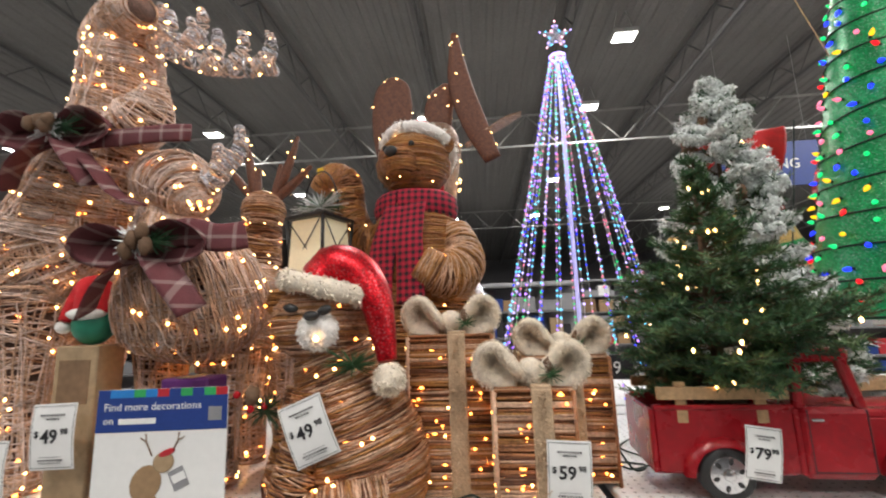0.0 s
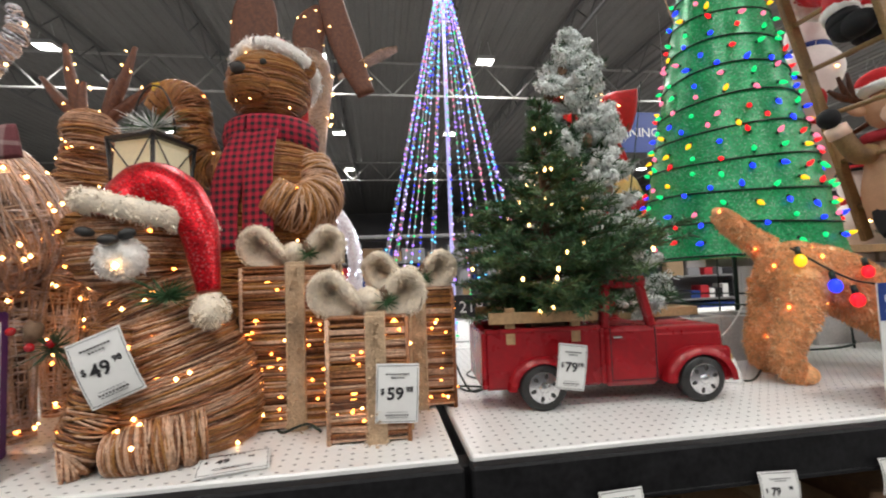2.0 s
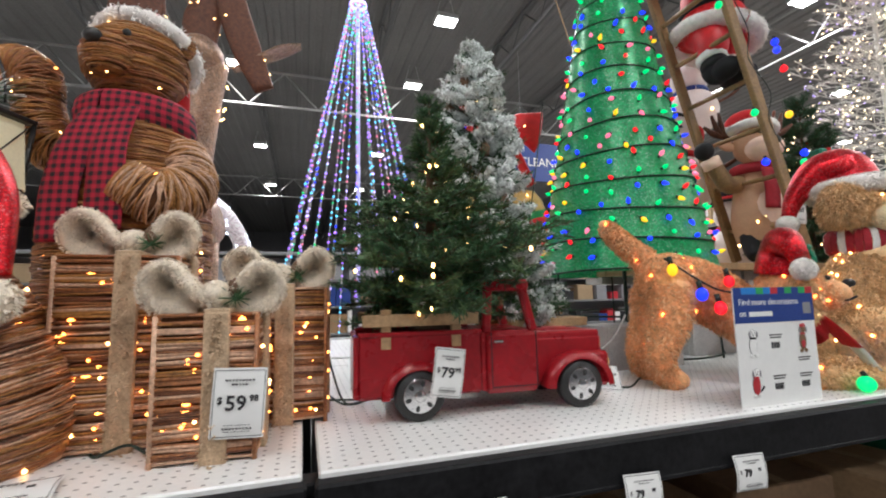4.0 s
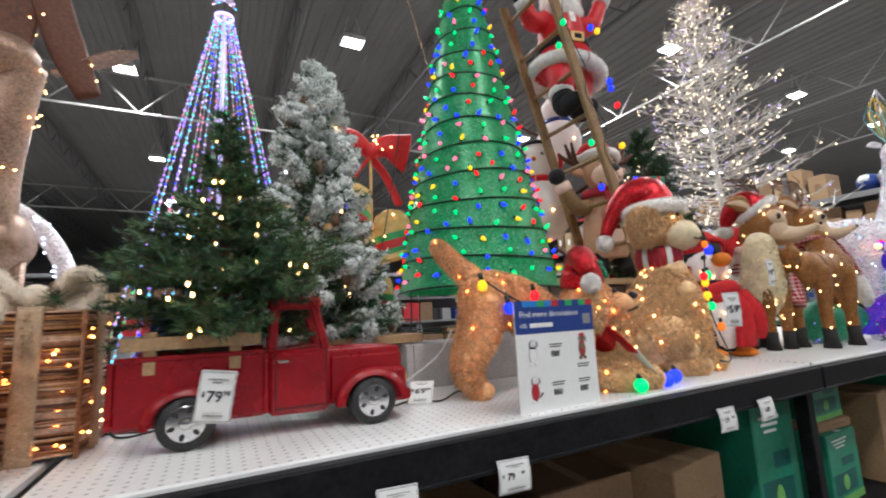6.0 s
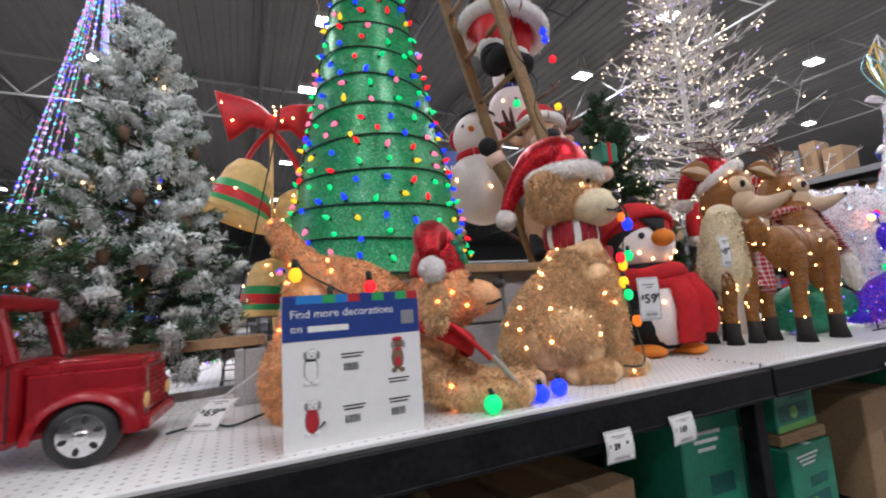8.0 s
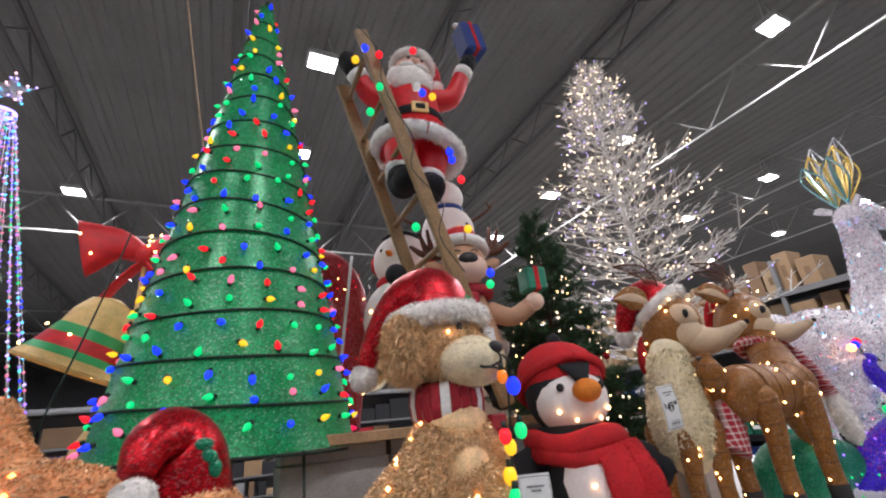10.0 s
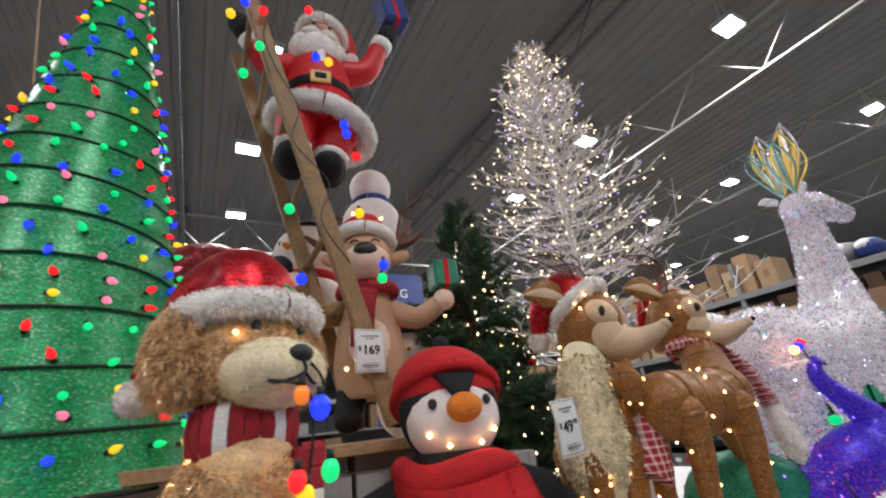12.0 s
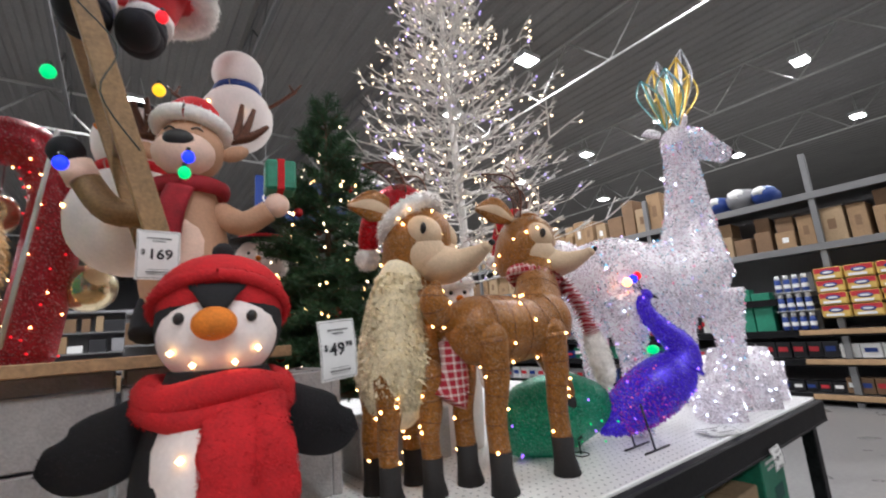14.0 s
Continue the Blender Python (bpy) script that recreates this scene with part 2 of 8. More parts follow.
# three peacock tinsels, each with lamp glow put in as weak emission
PURPLE = glitter("purple_blue_tinsel_glow", (0.05, 0.02, 0.50), 330, 0.4, glow=0.12, glow_colour=(0.12, 0.03, 1))
MAGENTA = glitter("magenta_tinsel_glow", (0.38, 0.03, 0.42), 330, 0.4, glow=0.08, glow_colour=(0.5, 0.05, 0.9))
TEAL_GL = glitter("green_peacock_tinsel_glow", (0.01, 0.20, 0.10), 330, 0.4, glow=0.03, glow_colour=(0.02, 0.8, 0.4))
# faint emission in the cloth stands for light from bulbs inside the tree
GREEN_GL = glitter("green_tinsel_inner_glow", (0.009, 0.26, 0.085), 230, 0.2, glow=0.06, glow_colour=(0.015, 0.6, 0.16))
SPARK_G = mat("pale_green_foil", (0.35, 0.85, 0.5), 0.18, 0.9, 0.2, bump=0)
SPARK = mat("silver_foil_fleck", (0.9, 0.85, 0.8), 0.15, 1.0, 0.1, bump=0)
DKWIRE = mat("dark_green_wire", (0.006, 0.02, 0.012), 0.5)
WIRE_W = mat("white_cable", (0.7, 0.7, 0.68), 0.5)
NEEDLE = mat("dark_green_needles", (0.025, 0.075, 0.03), 0.55, 0, 0.5, 40, 0.1)
NEEDLE2 = mat("green_needles", (0.045, 0.12, 0.045), 0.55, 0, 0.5, 40, 0.1)
FLOCK_G = mat("grey_green_flocking", (0.62, 0.66, 0.64), 0.9, 0, 0.5, 60, 0.4)
NEEDLE3 = mat("fresh_green_needles", (0.085, 0.15, 0.05), 0.5, 0, 0.5, 40, 0.1)
FLOCK = mat("snow_flocked_needles", (0.80, 0.82, 0.81), 0.9, 0, 0.3, 30, 0.3)
BARK = mat("brown_bark", (0.10, 0.06, 0.035), 0.9, 0, 0.4, 30, 0.5)
WHITEBARK = mat("white_lacquered_twig", (0.76, 0.74, 0.70), 0.5, 0, 0.08, 20, 0.1, 80)
TRUCKRED = mat("red_enamel_tin", (0.30, 0.008, 0.014), 0.28, 0.05, 0.2, 9, 0.04, 60)
CHROME = mat("chrome", (0.75, 0.75, 0.76), 0.15, 1.0, 0.05)
GLASSY = mat("clear_pane", (0.8, 0.85, 0.85), 0.08, 0, 0.02, trans=0.95, bump=0)
FROST = mat("lit_frosted_pane", (0.75, 0.70, 0.52), 0.6, 0, 0.1, 9, 0.1, glow=0.18, glow_colour=(1, 0.85, 0.5))
BERRY = mat("red_berry", (0.4, 0.01, 0.015), 0.25)
CONE = mat("pine_cone_brown", (0.14, 0.08, 0.045), 0.8)
BELL_GOLD = mat("lit_gold_net", (0.62, 0.42, 0.16), 0.6, 0, 0.3, 20, 0.3, 200, glow=0.10, glow_colour=(1, 0.6, 0.2))
SKIN = mat("peach_fabric", (0.70, 0.42, 0.32), 0.8)
MOOSE = mat("tan_lit_fabric", (0.46, 0.27, 0.17), 0.8, 0, 0.15, 12, 0.2, 120, glow=0.04, glow_colour=(1, 0.5, 0.25))
MOOSE_L = mat("peach_lit_fabric", (0.72, 0.52, 0.42), 0.8, 0, 0.12, 12, 0.2, 120, glow=0.07, glow_colour=(1, 0.6, 0.4))
HOOF = mat("black_felt", (0.015, 0.013, 0.012), 0.8)
SILVER = glitter("silver_tinsel", (0.6, 0.6, 0.65), 200, 0.6)
YELLOW = mat("yellow_tag", (0.75, 0.5, 0.02), 0.6)


def bulb(name, colour, strength):
    return mat(name, [min(1, c * 0.7 + 0.02) for c in colour], 0.2, 0, 0.02, bump=0, glow=strength, glow_colour=colour)


B_WARM = bulb("warm_white_bulb", (1, 0.52, 0.18), 12)
B_ORNG = bulb("amber_bulb", (1, 0.30, 0.05), 11)
B_COOL = bulb("cool_white_bulb", (0.7, 0.8, 1), 7)
B_WTREE = bulb("soft_white_bulb", (1, 0.74, 0.45), 7)
B_RED = bulb("red_bulb", (1, 0.01, 0.02), 1.1)
B_GREEN = bulb("green_bulb", (0.005, 0.75, 0.2), 1.0)
B_BLUE = bulb("blue_bulb", (0.01, 0.03, 1), 1.8)
B_YELL = bulb("yellow_bulb", (1, 0.58, 0.01), 1.1)
B_PINK = bulb("pink_bulb", (1, 0.2, 0.35), 1.0)
B_VIOL = bulb("violet_bulb", (0.35, 0.15, 1), 2.4)
B_LILA = bulb("lilac_bulb", (0.5, 0.38, 1), 2.4)
B_TEAL = bulb("teal_bulb", (0.1, 0.6, 1), 2.0)
B_STAR = bulb("star_pink_bulb", (1, 0.5, 0.6), 3)
LAMPGLOW = bulb("lamp_panel", (1, 0.98, 0.94), 18)
POLE = mat("lit_white_pole", (0.6, 0.6, 0.8), 0.4, glow=0.45, glow_colour=(0.4, 0.35, 1))

rng = random.Random(11)


# ---- mesh builder ----
class Build:
    """Gathers shapes into one mesh with several materials."""

    def __init__(self, m=None):
        self.v, self.f, self.k, self.s, self.mats, self.n = [], [], [], [], [], 0
        self.m = m or Matrix()

    def slot(self, material):
        if material not in self.mats:
            self.mats.append(material)
        return self.mats.index(material)

    def put(self, verts, faces, material, smooth=True):
        k = self.slot(material)
        mm = np.array(self.m)
        verts = np.asarray(verts, float) @ mm[:3, :3].T + mm[:3, 3]
        self.v.append(verts)
        self.f.extend([tuple(i + self.n for i in f) for f in faces])
        self.k.extend([k] * len(faces))
        self.s.extend([smooth] * len(faces))
        self.n += len(verts)

    def ell(self, c, r, material, rot=(0, 0, 0), nu=16, nv=10, rag=0.0):
        r = (r, r, r) if isinstance(r, (int, float)) else r
        e = np.array(Euler([radians(a) for a in rot]).to_matrix())
        vs, fs = [(0, 0, 1)], []
        for j in range(1, nv):
            for i in range(nu):
                a, b = 2 * math.pi * i / nu, math.pi * j / nv
                vs.append((math.sin(b) * math.cos(a), math.sin(b) * math.sin(a), math.cos(b)))
        vs.append((0, 0, -1))
        vs = np.array(vs)
        if rag:
            vs = vs * (1 + np.array([[rng.uniform(-rag, rag)] for _ in vs]))
        for i in range(nu):
            fs.append((0, 1 + i, 1 + (i + 1) % nu))
            last = 1 + (nv - 2) * nu
            fs.append((last + i, len(vs) - 1, last + (i + 1) % nu))
            for j in range(nv - 2):
                a, b = 1 + j * nu, 1 + (j + 1) * nu
                fs.append((a + i, b + i, b + (i + 1) % nu, a + (i + 1) % nu))
        self.put((vs * np.array(r)) @ e.T + np.array(c), fs, material)

    def box(self, c, size, material, rot=(0, 0, 0), bev=0.004):
        h = np.array(size) / 2
        b = min(bev, min(h) * 0.45)
        e = np.array(Euler([radians(a) for a in rot]).to_matrix())
        vs, idx = [], {}
        for sx in (-1, 1):
            for sy in (-1, 1):
                for sz in (-1, 1):
                    for ax in range(3):
                        p = h - b
                        p[ax] = h[ax]
                        idx[(sx, sy, sz, ax)] = len(vs)
                        vs.append(p * (sx, sy, sz))
        fs = []
        g = lambda s, ax: idx[(*s, ax)]
        for ax in range(3):
            o = [i for i in range(3) if i != ax]
            for sg in (-1, 1):
                quad = []
                for u, w in ((-1, -1), (1, -1), (1, 1), (-1, 1)):
                    s = [0, 0, 0]
                    s[ax], s[o[0]], s[o[1]] = sg, u, w
                    quad.append(g(s, ax))
                if (sg > 0) == (ax == 1):
                    quad.reverse()
                fs.append(tuple(quad))
            for u in (-1, 1):
                for w in (-1, 1):
                    s0, s1 = [0, 0, 0], [0, 0, 0]
                    s0[ax], s1[ax] = -1, 1
                    s0[o[0]] = s1[o[0]] = u
                    s0[o[1]] = s1[o[1]] = w
                    fs.append((g(s0, o[0]), g(s1, o[0]), g(s1, o[1]), g(s0, o[1])))
        for sx in (-1, 1):
            for sy in (-1, 1):
                for sz in (-1, 1):
                    fs.append(tuple(idx[(sx, sy, sz, ax)] for ax in range(3)))
        self.put(np.array(vs) @ e.T + np.array(c), fs, material, False)

    def path(self, pts, radii):
        """Frames along a path, for sweeps."""
        pts = np.array(pts, float)
        n = len(pts)
        rad = np.array([(r, r) if isinstance(r, (int, float)) else r for r in (radii if isinstance(radii, (list, tuple)) and len(radii) == n else [radii] * n)], float)
        t = np.gradient(pts, axis=0) if n > 1 else np.array([[0, 0, 1.0]])
        t /= np.linalg.norm(t, axis=1, keepdims=True) + 1e-9
        ref = np.array([1.0, 0, 0]) if abs(t[0][2]) > 0.7 else np.array([0, 0, 1.0])
        out, u = [], ref
        for i in range(n):
            u = u - t[i] * (u @ t[i])
            u /= np.linalg.norm(u) + 1e-9
            out.append((pts[i], u, np.cross(t[i], u), rad[i]))
        return out

    def at(self, fr, s):
        i = min(int(s * (len(fr) - 1)), len(fr) - 2)
        w = s * (len(fr) - 1) - i
        return tuple((1 - w) * fr[i][k] + w * fr[i + 1][k] for k in range(4))

    def tube(self, pts, radii, material, n=8, cap=True):
        fr = self.path(pts, radii)
        vs, fs = [], []
        for c, u, w, r in fr:
            for i in range(n):
                a = 2 * math.pi * i / n
                vs.append(c + u * r[0] * math.cos(a) + w * r[1] * math.sin(a))
        for j in range(len(fr) - 1):
            for i in range(n):
                k = (i + 1) % n
                fs.append((j * n + i, j * n + k, (j + 1) * n + k, (j + 1) * n + i))
        if cap:
            fs.append(tuple(range(n))[::-1])
            fs.append(tuple((len(fr) - 1) * n + i for i in range(n)))
        self.put(vs, fs, material)

    def wrap(self, pts, radii, count, materials, thick=0.004, off=1.0, lean=0.05, arc=(3.5, 6.6)):
        """Vine strands wound round a sweep."""
        fr = self.path(pts, radii)
        for _ in range(count):
            s, a0, span = rng.random(), rng.random() * 6.28, rng.uniform(*arc)
            k = max(6, int(span * 3.2))
            tilt, ph, g = rng.uniform(-lean, lean), rng.random() * 6.28, rng.uniform(0.99, 1.06) * off
            line = []
            for i in range(k + 1):
                a = a0 + span * i / k
                c, u, w, r = self.at(fr, min(max(s + tilt * math.sin(a + ph), 0), 1))
                line.append(c + g * (u * r[0] * math.cos(a) + w * r[1] * math.sin(a)))
            th = thick * rng.uniform(0.6, 1.3)
            self.tube(line, th, rng.choice(materials), 4, False)

    def along(self, pts, radii, count, materials, thick=0.003, span=(0.35, 0.9), swirl=0.7):
        """Vine strands that run lengthwise down a sweep."""
        fr = self.path(pts, radii)
        for _ in range(count):
            L = rng.uniform(*span)
            s0, a0, da, g = rng.uniform(0, 1 - L), rng.random() * 6.28, rng.uniform(-swirl, swirl), rng.uniform(0.98, 1.07)
            line = []
            for i in range(9):
                c, u, w, r = self.at(fr, s0 + L * i / 8)
                a = a0 + da * i / 8 + rng.uniform(-0.03, 0.03)
                line.append(c + g * (u * r[0] * math.cos(a) + w * r[1] * math.sin(a)))
            self.tube(line, thick * rng.uniform(0.6, 1.3), rng.choice(materials), 4, False)

    def dots(self, pts, radii, count, material, r=0.006, off=1.05):
        fr = self.path(pts, radii)
        for _ in range(count):
            c, u, w, q = self.at(fr, rng.random())
            a = rng.random() * 6.28
            self.dot(c + off * (u * q[0] * math.cos(a) + w * q[1] * math.sin(a)), material, r)

    def dot(self, c, material, r=0.006):
        vs = np.array([(1, 0, 0), (-1, 0, 0), (0, 1, 0), (0, -1, 0), (0, 0, 1), (0, 0, -1)], float) * r + np.array(c)
        fs = [(0, 2, 4), (2, 1, 4), (1, 3, 4), (3, 0, 4), (2, 0, 5), (1, 2, 5), (3, 1, 5), (0, 3, 5)]
        self.put(vs, fs, material)

    def fur(self, pts, radii, count, length, material, width=0.004, off=0.98):
        fr = self.path(pts, radii)
        vs, fs = [], []
        for _ in range(count):
            c, u, w, q = self.at(fr, rng.random())
            a = rng.random() * 6.28
            n = u * math.cos(a) + w * math.sin(a)
            p = c + off * (u * q[0] * math.cos(a) + w * q[1] * math.sin(a))
            d = n + np.array([rng.uniform(-1, 1), rng.uniform(-1, 1), rng.uniform(-1.1, 0.6)]) * 0.9
            d /= np.linalg.norm(d) + 1e-9
            side = np.cross(d, [rng.uniform(-1, 1), rng.uniform(-1, 1), rng.uniform(-1, 1)])
            side = side / (np.linalg.norm(side) + 1e-9) * width
            L = length * rng.uniform(0.5, 1.2)
            mid = p + d * L * 0.55
            tip = p + d * L * 0.8 + np.array([0, 0, -0.35 * L]) + side * rng.uniform(-2, 2)
            b = len(vs)
            vs += [p - side, p + side, mid + side, mid - side, tip]
            fs += [(b, b + 1, b + 2, b + 3), (b + 3, b + 2, b + 4)]
        self.put(vs, fs, material)

    def sticks(self, segs, material):
        """Many thin three-sided rods."""
        vs, fs = [], []
        for p0, p1, r0, r1 in segs:
            p0, p1 = np.array(p0, float), np.array(p1, float)
            d = p1 - p0
            u = np.cross(d, (0.31, 0.73, 0.6))
            u /= np.linalg.norm(u) + 1e-9
            w = np.cross(d, u)
            w /= np.linalg.norm(w) + 1e-9
            k = len(vs)
            for c, r in ((p0, r0), (p1, r1)):
                for a in (0, 2.094, 4.189):
                    vs.append(c + r * (u * math.cos(a) + w * math.sin(a)))
            fs += [(k, k + 1, k + 4, k + 3), (k + 1, k + 2, k + 5, k + 4), (k + 2, k, k + 3, k + 5)]
        self.put(vs, fs, material)

    def sphere_fur(self, c, r, count, length, material, width=0.004):
        r = (r, r, r) if isinstance(r, (int, float)) else r
        zs = [-1, -0.8, -0.5, 0, 0.5, 0.8, 1]
        self.fur([(c[0], c[1], c[2] + z * r[2]) for z in zs], [(r[0] * math.sqrt(max(1 - z * z, 0.001)), r[1] * math.sqrt(max(1 - z * z, 0.001))) for z in zs], count, length, material, width)

    def make(self, name, parent=None, label="", category="", group="", kind=""):
        me = bpy.data.meshes.new(name)
        v = np.concatenate(self.v)
        me.from_pydata(v.tolist(), [], self.f)
        for m in self.mats:
            me.materials.append(m)
        me.polygons.foreach_set("material_index", self.k)
        me.polygons.foreach_set("use_smooth", self.s)
        me.update()
        ob = new(name, me)
        if parent:
            ob.parent = parent
        return tagged(ob, label, category, group, kind)


def ball(c, r, n=9):
    """Path and radii of an ellipsoid along z, for wrap, fur and dots."""
    r = (r, r, r) if isinstance(r, (int, float)) else r
    zs = [math.cos(math.pi * (1 - i / (n - 1))) * 0.995 for i in range(n)]
    return [(c[0], c[1], c[2] + z * r[2]) for z in zs], [(r[0] * math.sqrt(1 - z * z), r[1] * math.sqrt(1 - z * z)) for z in zs]


def curve(pts, n=12):
    """A smooth line through points."""
    p = np.array(pts, float)
    out = []
    for i in range(len(p) - 1):
        a, b, c, d = p[max(i - 1, 0)], p[i], p[i + 1], p[min(i + 2, len(p) - 1)]
        for k in range(n):
            t = k / n
            out.append(0.5 * (2 * b + (c - a) * t + (2 * a - 5 * b + 4 * c - d) * t * t + (3 * b - a - 3 * c + d) * t ** 3))
    out.append(p[-1])
    return out


def rlist(values, n=12):
    return [float(x[0]) for x in curve([(v, 0, 0) for v in values], n)]


def thing(name, x, y, z, label, category, group="", turn=0):
    ob = new(name)
    ob.matrix_basis = pose(x, y, z, 0, 0, turn)
    ob.empty_display_size = 0.05
    return tagged(ob, label, category, group)


def words(name, text, size, material, parent, x, y, z, rx=90, rz=0, bold=0.0):
    cu = bpy.data.curves.new(name, "FONT")
    cu.body, cu.size, cu.extrude = text, size, 0.0004
    cu.resolution_u = 2
    cu.offset = bold * size
    tmp = bpy.data.objects.new(name, cu)
    scene.collection.objects.link(tmp)
    dg = bpy.context.evaluated_depsgraph_get()
    me = bpy.data.meshes.new_from_object(tmp.evaluated_get(dg))
    bpy.data.objects.remove(tmp)
    me.materials.clear()
    me.materials.append(material)
    ob = new(name, me)
    ob.parent = parent
    ob.matrix_basis = pose(x, y, z, rx, 0, rz)
    return ob


# ---- large structure ----
def slab(name, x0, x1, y0, y1, z0, z1, material, label, category, bev=0.0):
    b = Build()
    b.box(((x0 + x1) / 2, (y0 + y1) / 2, (z0 + z1) / 2), (x1 - x0, y1 - y0, z1 - z0), material, bev=bev or 0.002)
    return b.make(name, None, label, category, kind="structure")


slab("floor", -30, 40, -16, 42, -0.2, 0, CONCRETE, "polished grey concrete floor of a big store", "floor")
slab("wall_north", -30, 40, 42, 42.3, 0, 7.6, WALL, "plain grey far wall of the store", "wall")
slab("wall_south", -30, 40, -16.3, -16, 0, 7.6, WALL, "plain grey wall behind the aisle", "wall")
slab("wall_west", -30.3, -30, -16, 42, 0, 7.6, WALL, "plain grey side wall of the store", "wall")
slab("wall_east", 40, 40.3, -16, 42, 0, 7.6, WALL, "plain grey side wall of the store", "wall")


def ceiling():
    b = Build()
    vs, fs, n = [], [], 0
    x = -30.0
    prof = []
    while x < 40:
        prof += [(x, 7.30), (x + 0.10, 7.30), (x + 0.14, 7.335), (x + 0.26, 7.335)]
        x += 0.30
    for px, pz in prof:
        vs += [(px, -16, pz), (px, 42, pz)]
    fs = [(2 * i, 2 * i + 1, 2 * i + 3, 2 * i + 2) for i in range(len(prof) - 1)]
    b.put(vs, fs, CEIL, False)
    b.box((5, 13, 7.55), (70, 58, 0.2), CEIL)
    b.make("ceiling", None, "grey corrugated metal roof deck", "ceiling", kind="structure")


ceiling()


def truss(p0, p1, z, depth, step, material, label, chord=0.05, web=0.022):
    """A roof truss: two chords and slanting webs."""
    b = Build()
    p0, p1 = np.array(p0, float), np.array(p1, float)
    L = np.linalg.norm(p1 - p0)
    d = (p1 - p0) / L
    a = math.degrees(math.atan2(d[1], d[0]))
    mid = (p0 + p1) / 2
    for zz in (z, z + depth):
        b.box((mid[0], mid[1], zz), (L, chord, chord), material, (0, 0, a))
    n = int(L / step)
    for i in range(n):
        q0 = p0 + d * step * i
        q1 = p0 + d * step * (i + 0.5)
        q2 = p0 + d * step * (i + 1)
        b.tube([(*q0, z + depth), (*q1, z)], web, material, 5)
        b.tube([(*q1, z), (*q2, z + depth)], web, material, 5)
    return b.make("roof_truss", None, label, "truss", "roof trusses", "structure")


for x in (11.2, 15.5, 20.0):
    truss((x, -14), (x, 40), 6.2, 0.9, 1.7, TRUSS, "white painted steel roof truss under the roof deck", 0.038, 0.016)
for y in (11.4, 22.0):
    truss((-28, y), (11, y), 6.2, 0.9, 1.7, TRUSS, "white painted steel girder across the store", 0.05, 0.024)
for x in (-8.2, -5.4, -2.6, 0.2, 3.0, 5.8, 8.4):
    truss((x, -14), (x, 40), 6.6, 0.6, 1.2, GREYSTEEL, "grey bar joist under the roof deck", 0.07, 0.016)


def hi_lamp(x, y):
    t = thing("ceiling_lamp", x, y, LAMP_Z, "square white high-bay lamp hanging from the roof", "ceiling lamp", "high-bay lamps")
    b = Build()
    b.box((0, 0, 0.06), (0.46, 0.34, 0.10), STEEL, bev=0.02)
    b.make("housing", t)
    b = Build()
    b.box((0, 0, 0.0), (0.40, 0.28, 0.012), LAMPGLOW)
    b.make("lamp_panel", t)
    b = Build()
    for s in (-0.2, 0.2):
        b.tube([(s, 0, 0.1), (s * 0.4, 0, 0.58)], 0.006, STEEL, 5)
    b.make("hanger", t)


for i, (x, y) in enumerate(LAMPS):
    hi_lamp(x, y)
    ld = bpy.data.lights.new("lamp_light", "AREA")
    ld.shape, ld.size, ld.size_y, ld.energy = "RECTANGLE", 0.4, 0.28, LAMP_WATT
    ld.color = (1.0, 0.965, 0.93)
    lo = new("lamp_light", ld)
    lo.location = (x, y, LAMP_Z - 0.03)


# ---- the display gondola ----
def deck_bay(x0, x1, first):
    """One bay of the shelf: punched deck panels, front beam, lower deck and uprights."""
    t = thing("display_shelf", (x0 + x1) / 2, 0, 0, "white punched steel shelf deck on a black beam", "shelf", "display shelf bays")
    w = x1 - x0
    for y0, y1 in ((FRONT, 2.2), (2.215, 3.6)):
        b = Build()
        b.box((0, (y0 + y1) / 2, DECK - 0.012), (w - 0.022, y1 - y0, 0.024), PEG, bev=0.004)
        b.make("deck_panel", t)
    b = Build()
    b.box((0, FRONT - 0.012, DECK - 0.062), (w - 0.006, 0.045, 0.10), BLACK, bev=0.006)
    b.box((0, FRONT - 0.03, DECK - 0.112), (w - 0.006, 0.012, 0.012), BLACK, bev=0.003)
    b.make("front_beam", t)
    b = Build()
    b.box((0, (FRONT + 3.6) / 2, 0.14), (w - 0.02, 2.6, 0.05), BLACK)
    b.make("lower_deck", t)
    for yy in (FRONT + 0.06, 2.2, 3.5):
        b = Build()
        b.box((w / 2, yy, (DECK - 0.03) / 2), (0.06, 0.06, DECK - 0.03), BLACK)
        b.make("upright", t)
    b = Build()
    b.box((0, 2.25, 0.54), (w - 0.05, 0.02, 0.74), GREYSTEEL)
    b.make("back_panel", t)


for x0, x1 in ((-3.4, -0.99), (-0.98, 1.44), (1.45, 4.32), (4.33, 7.22)):
    deck_bay(x0, x1, False)


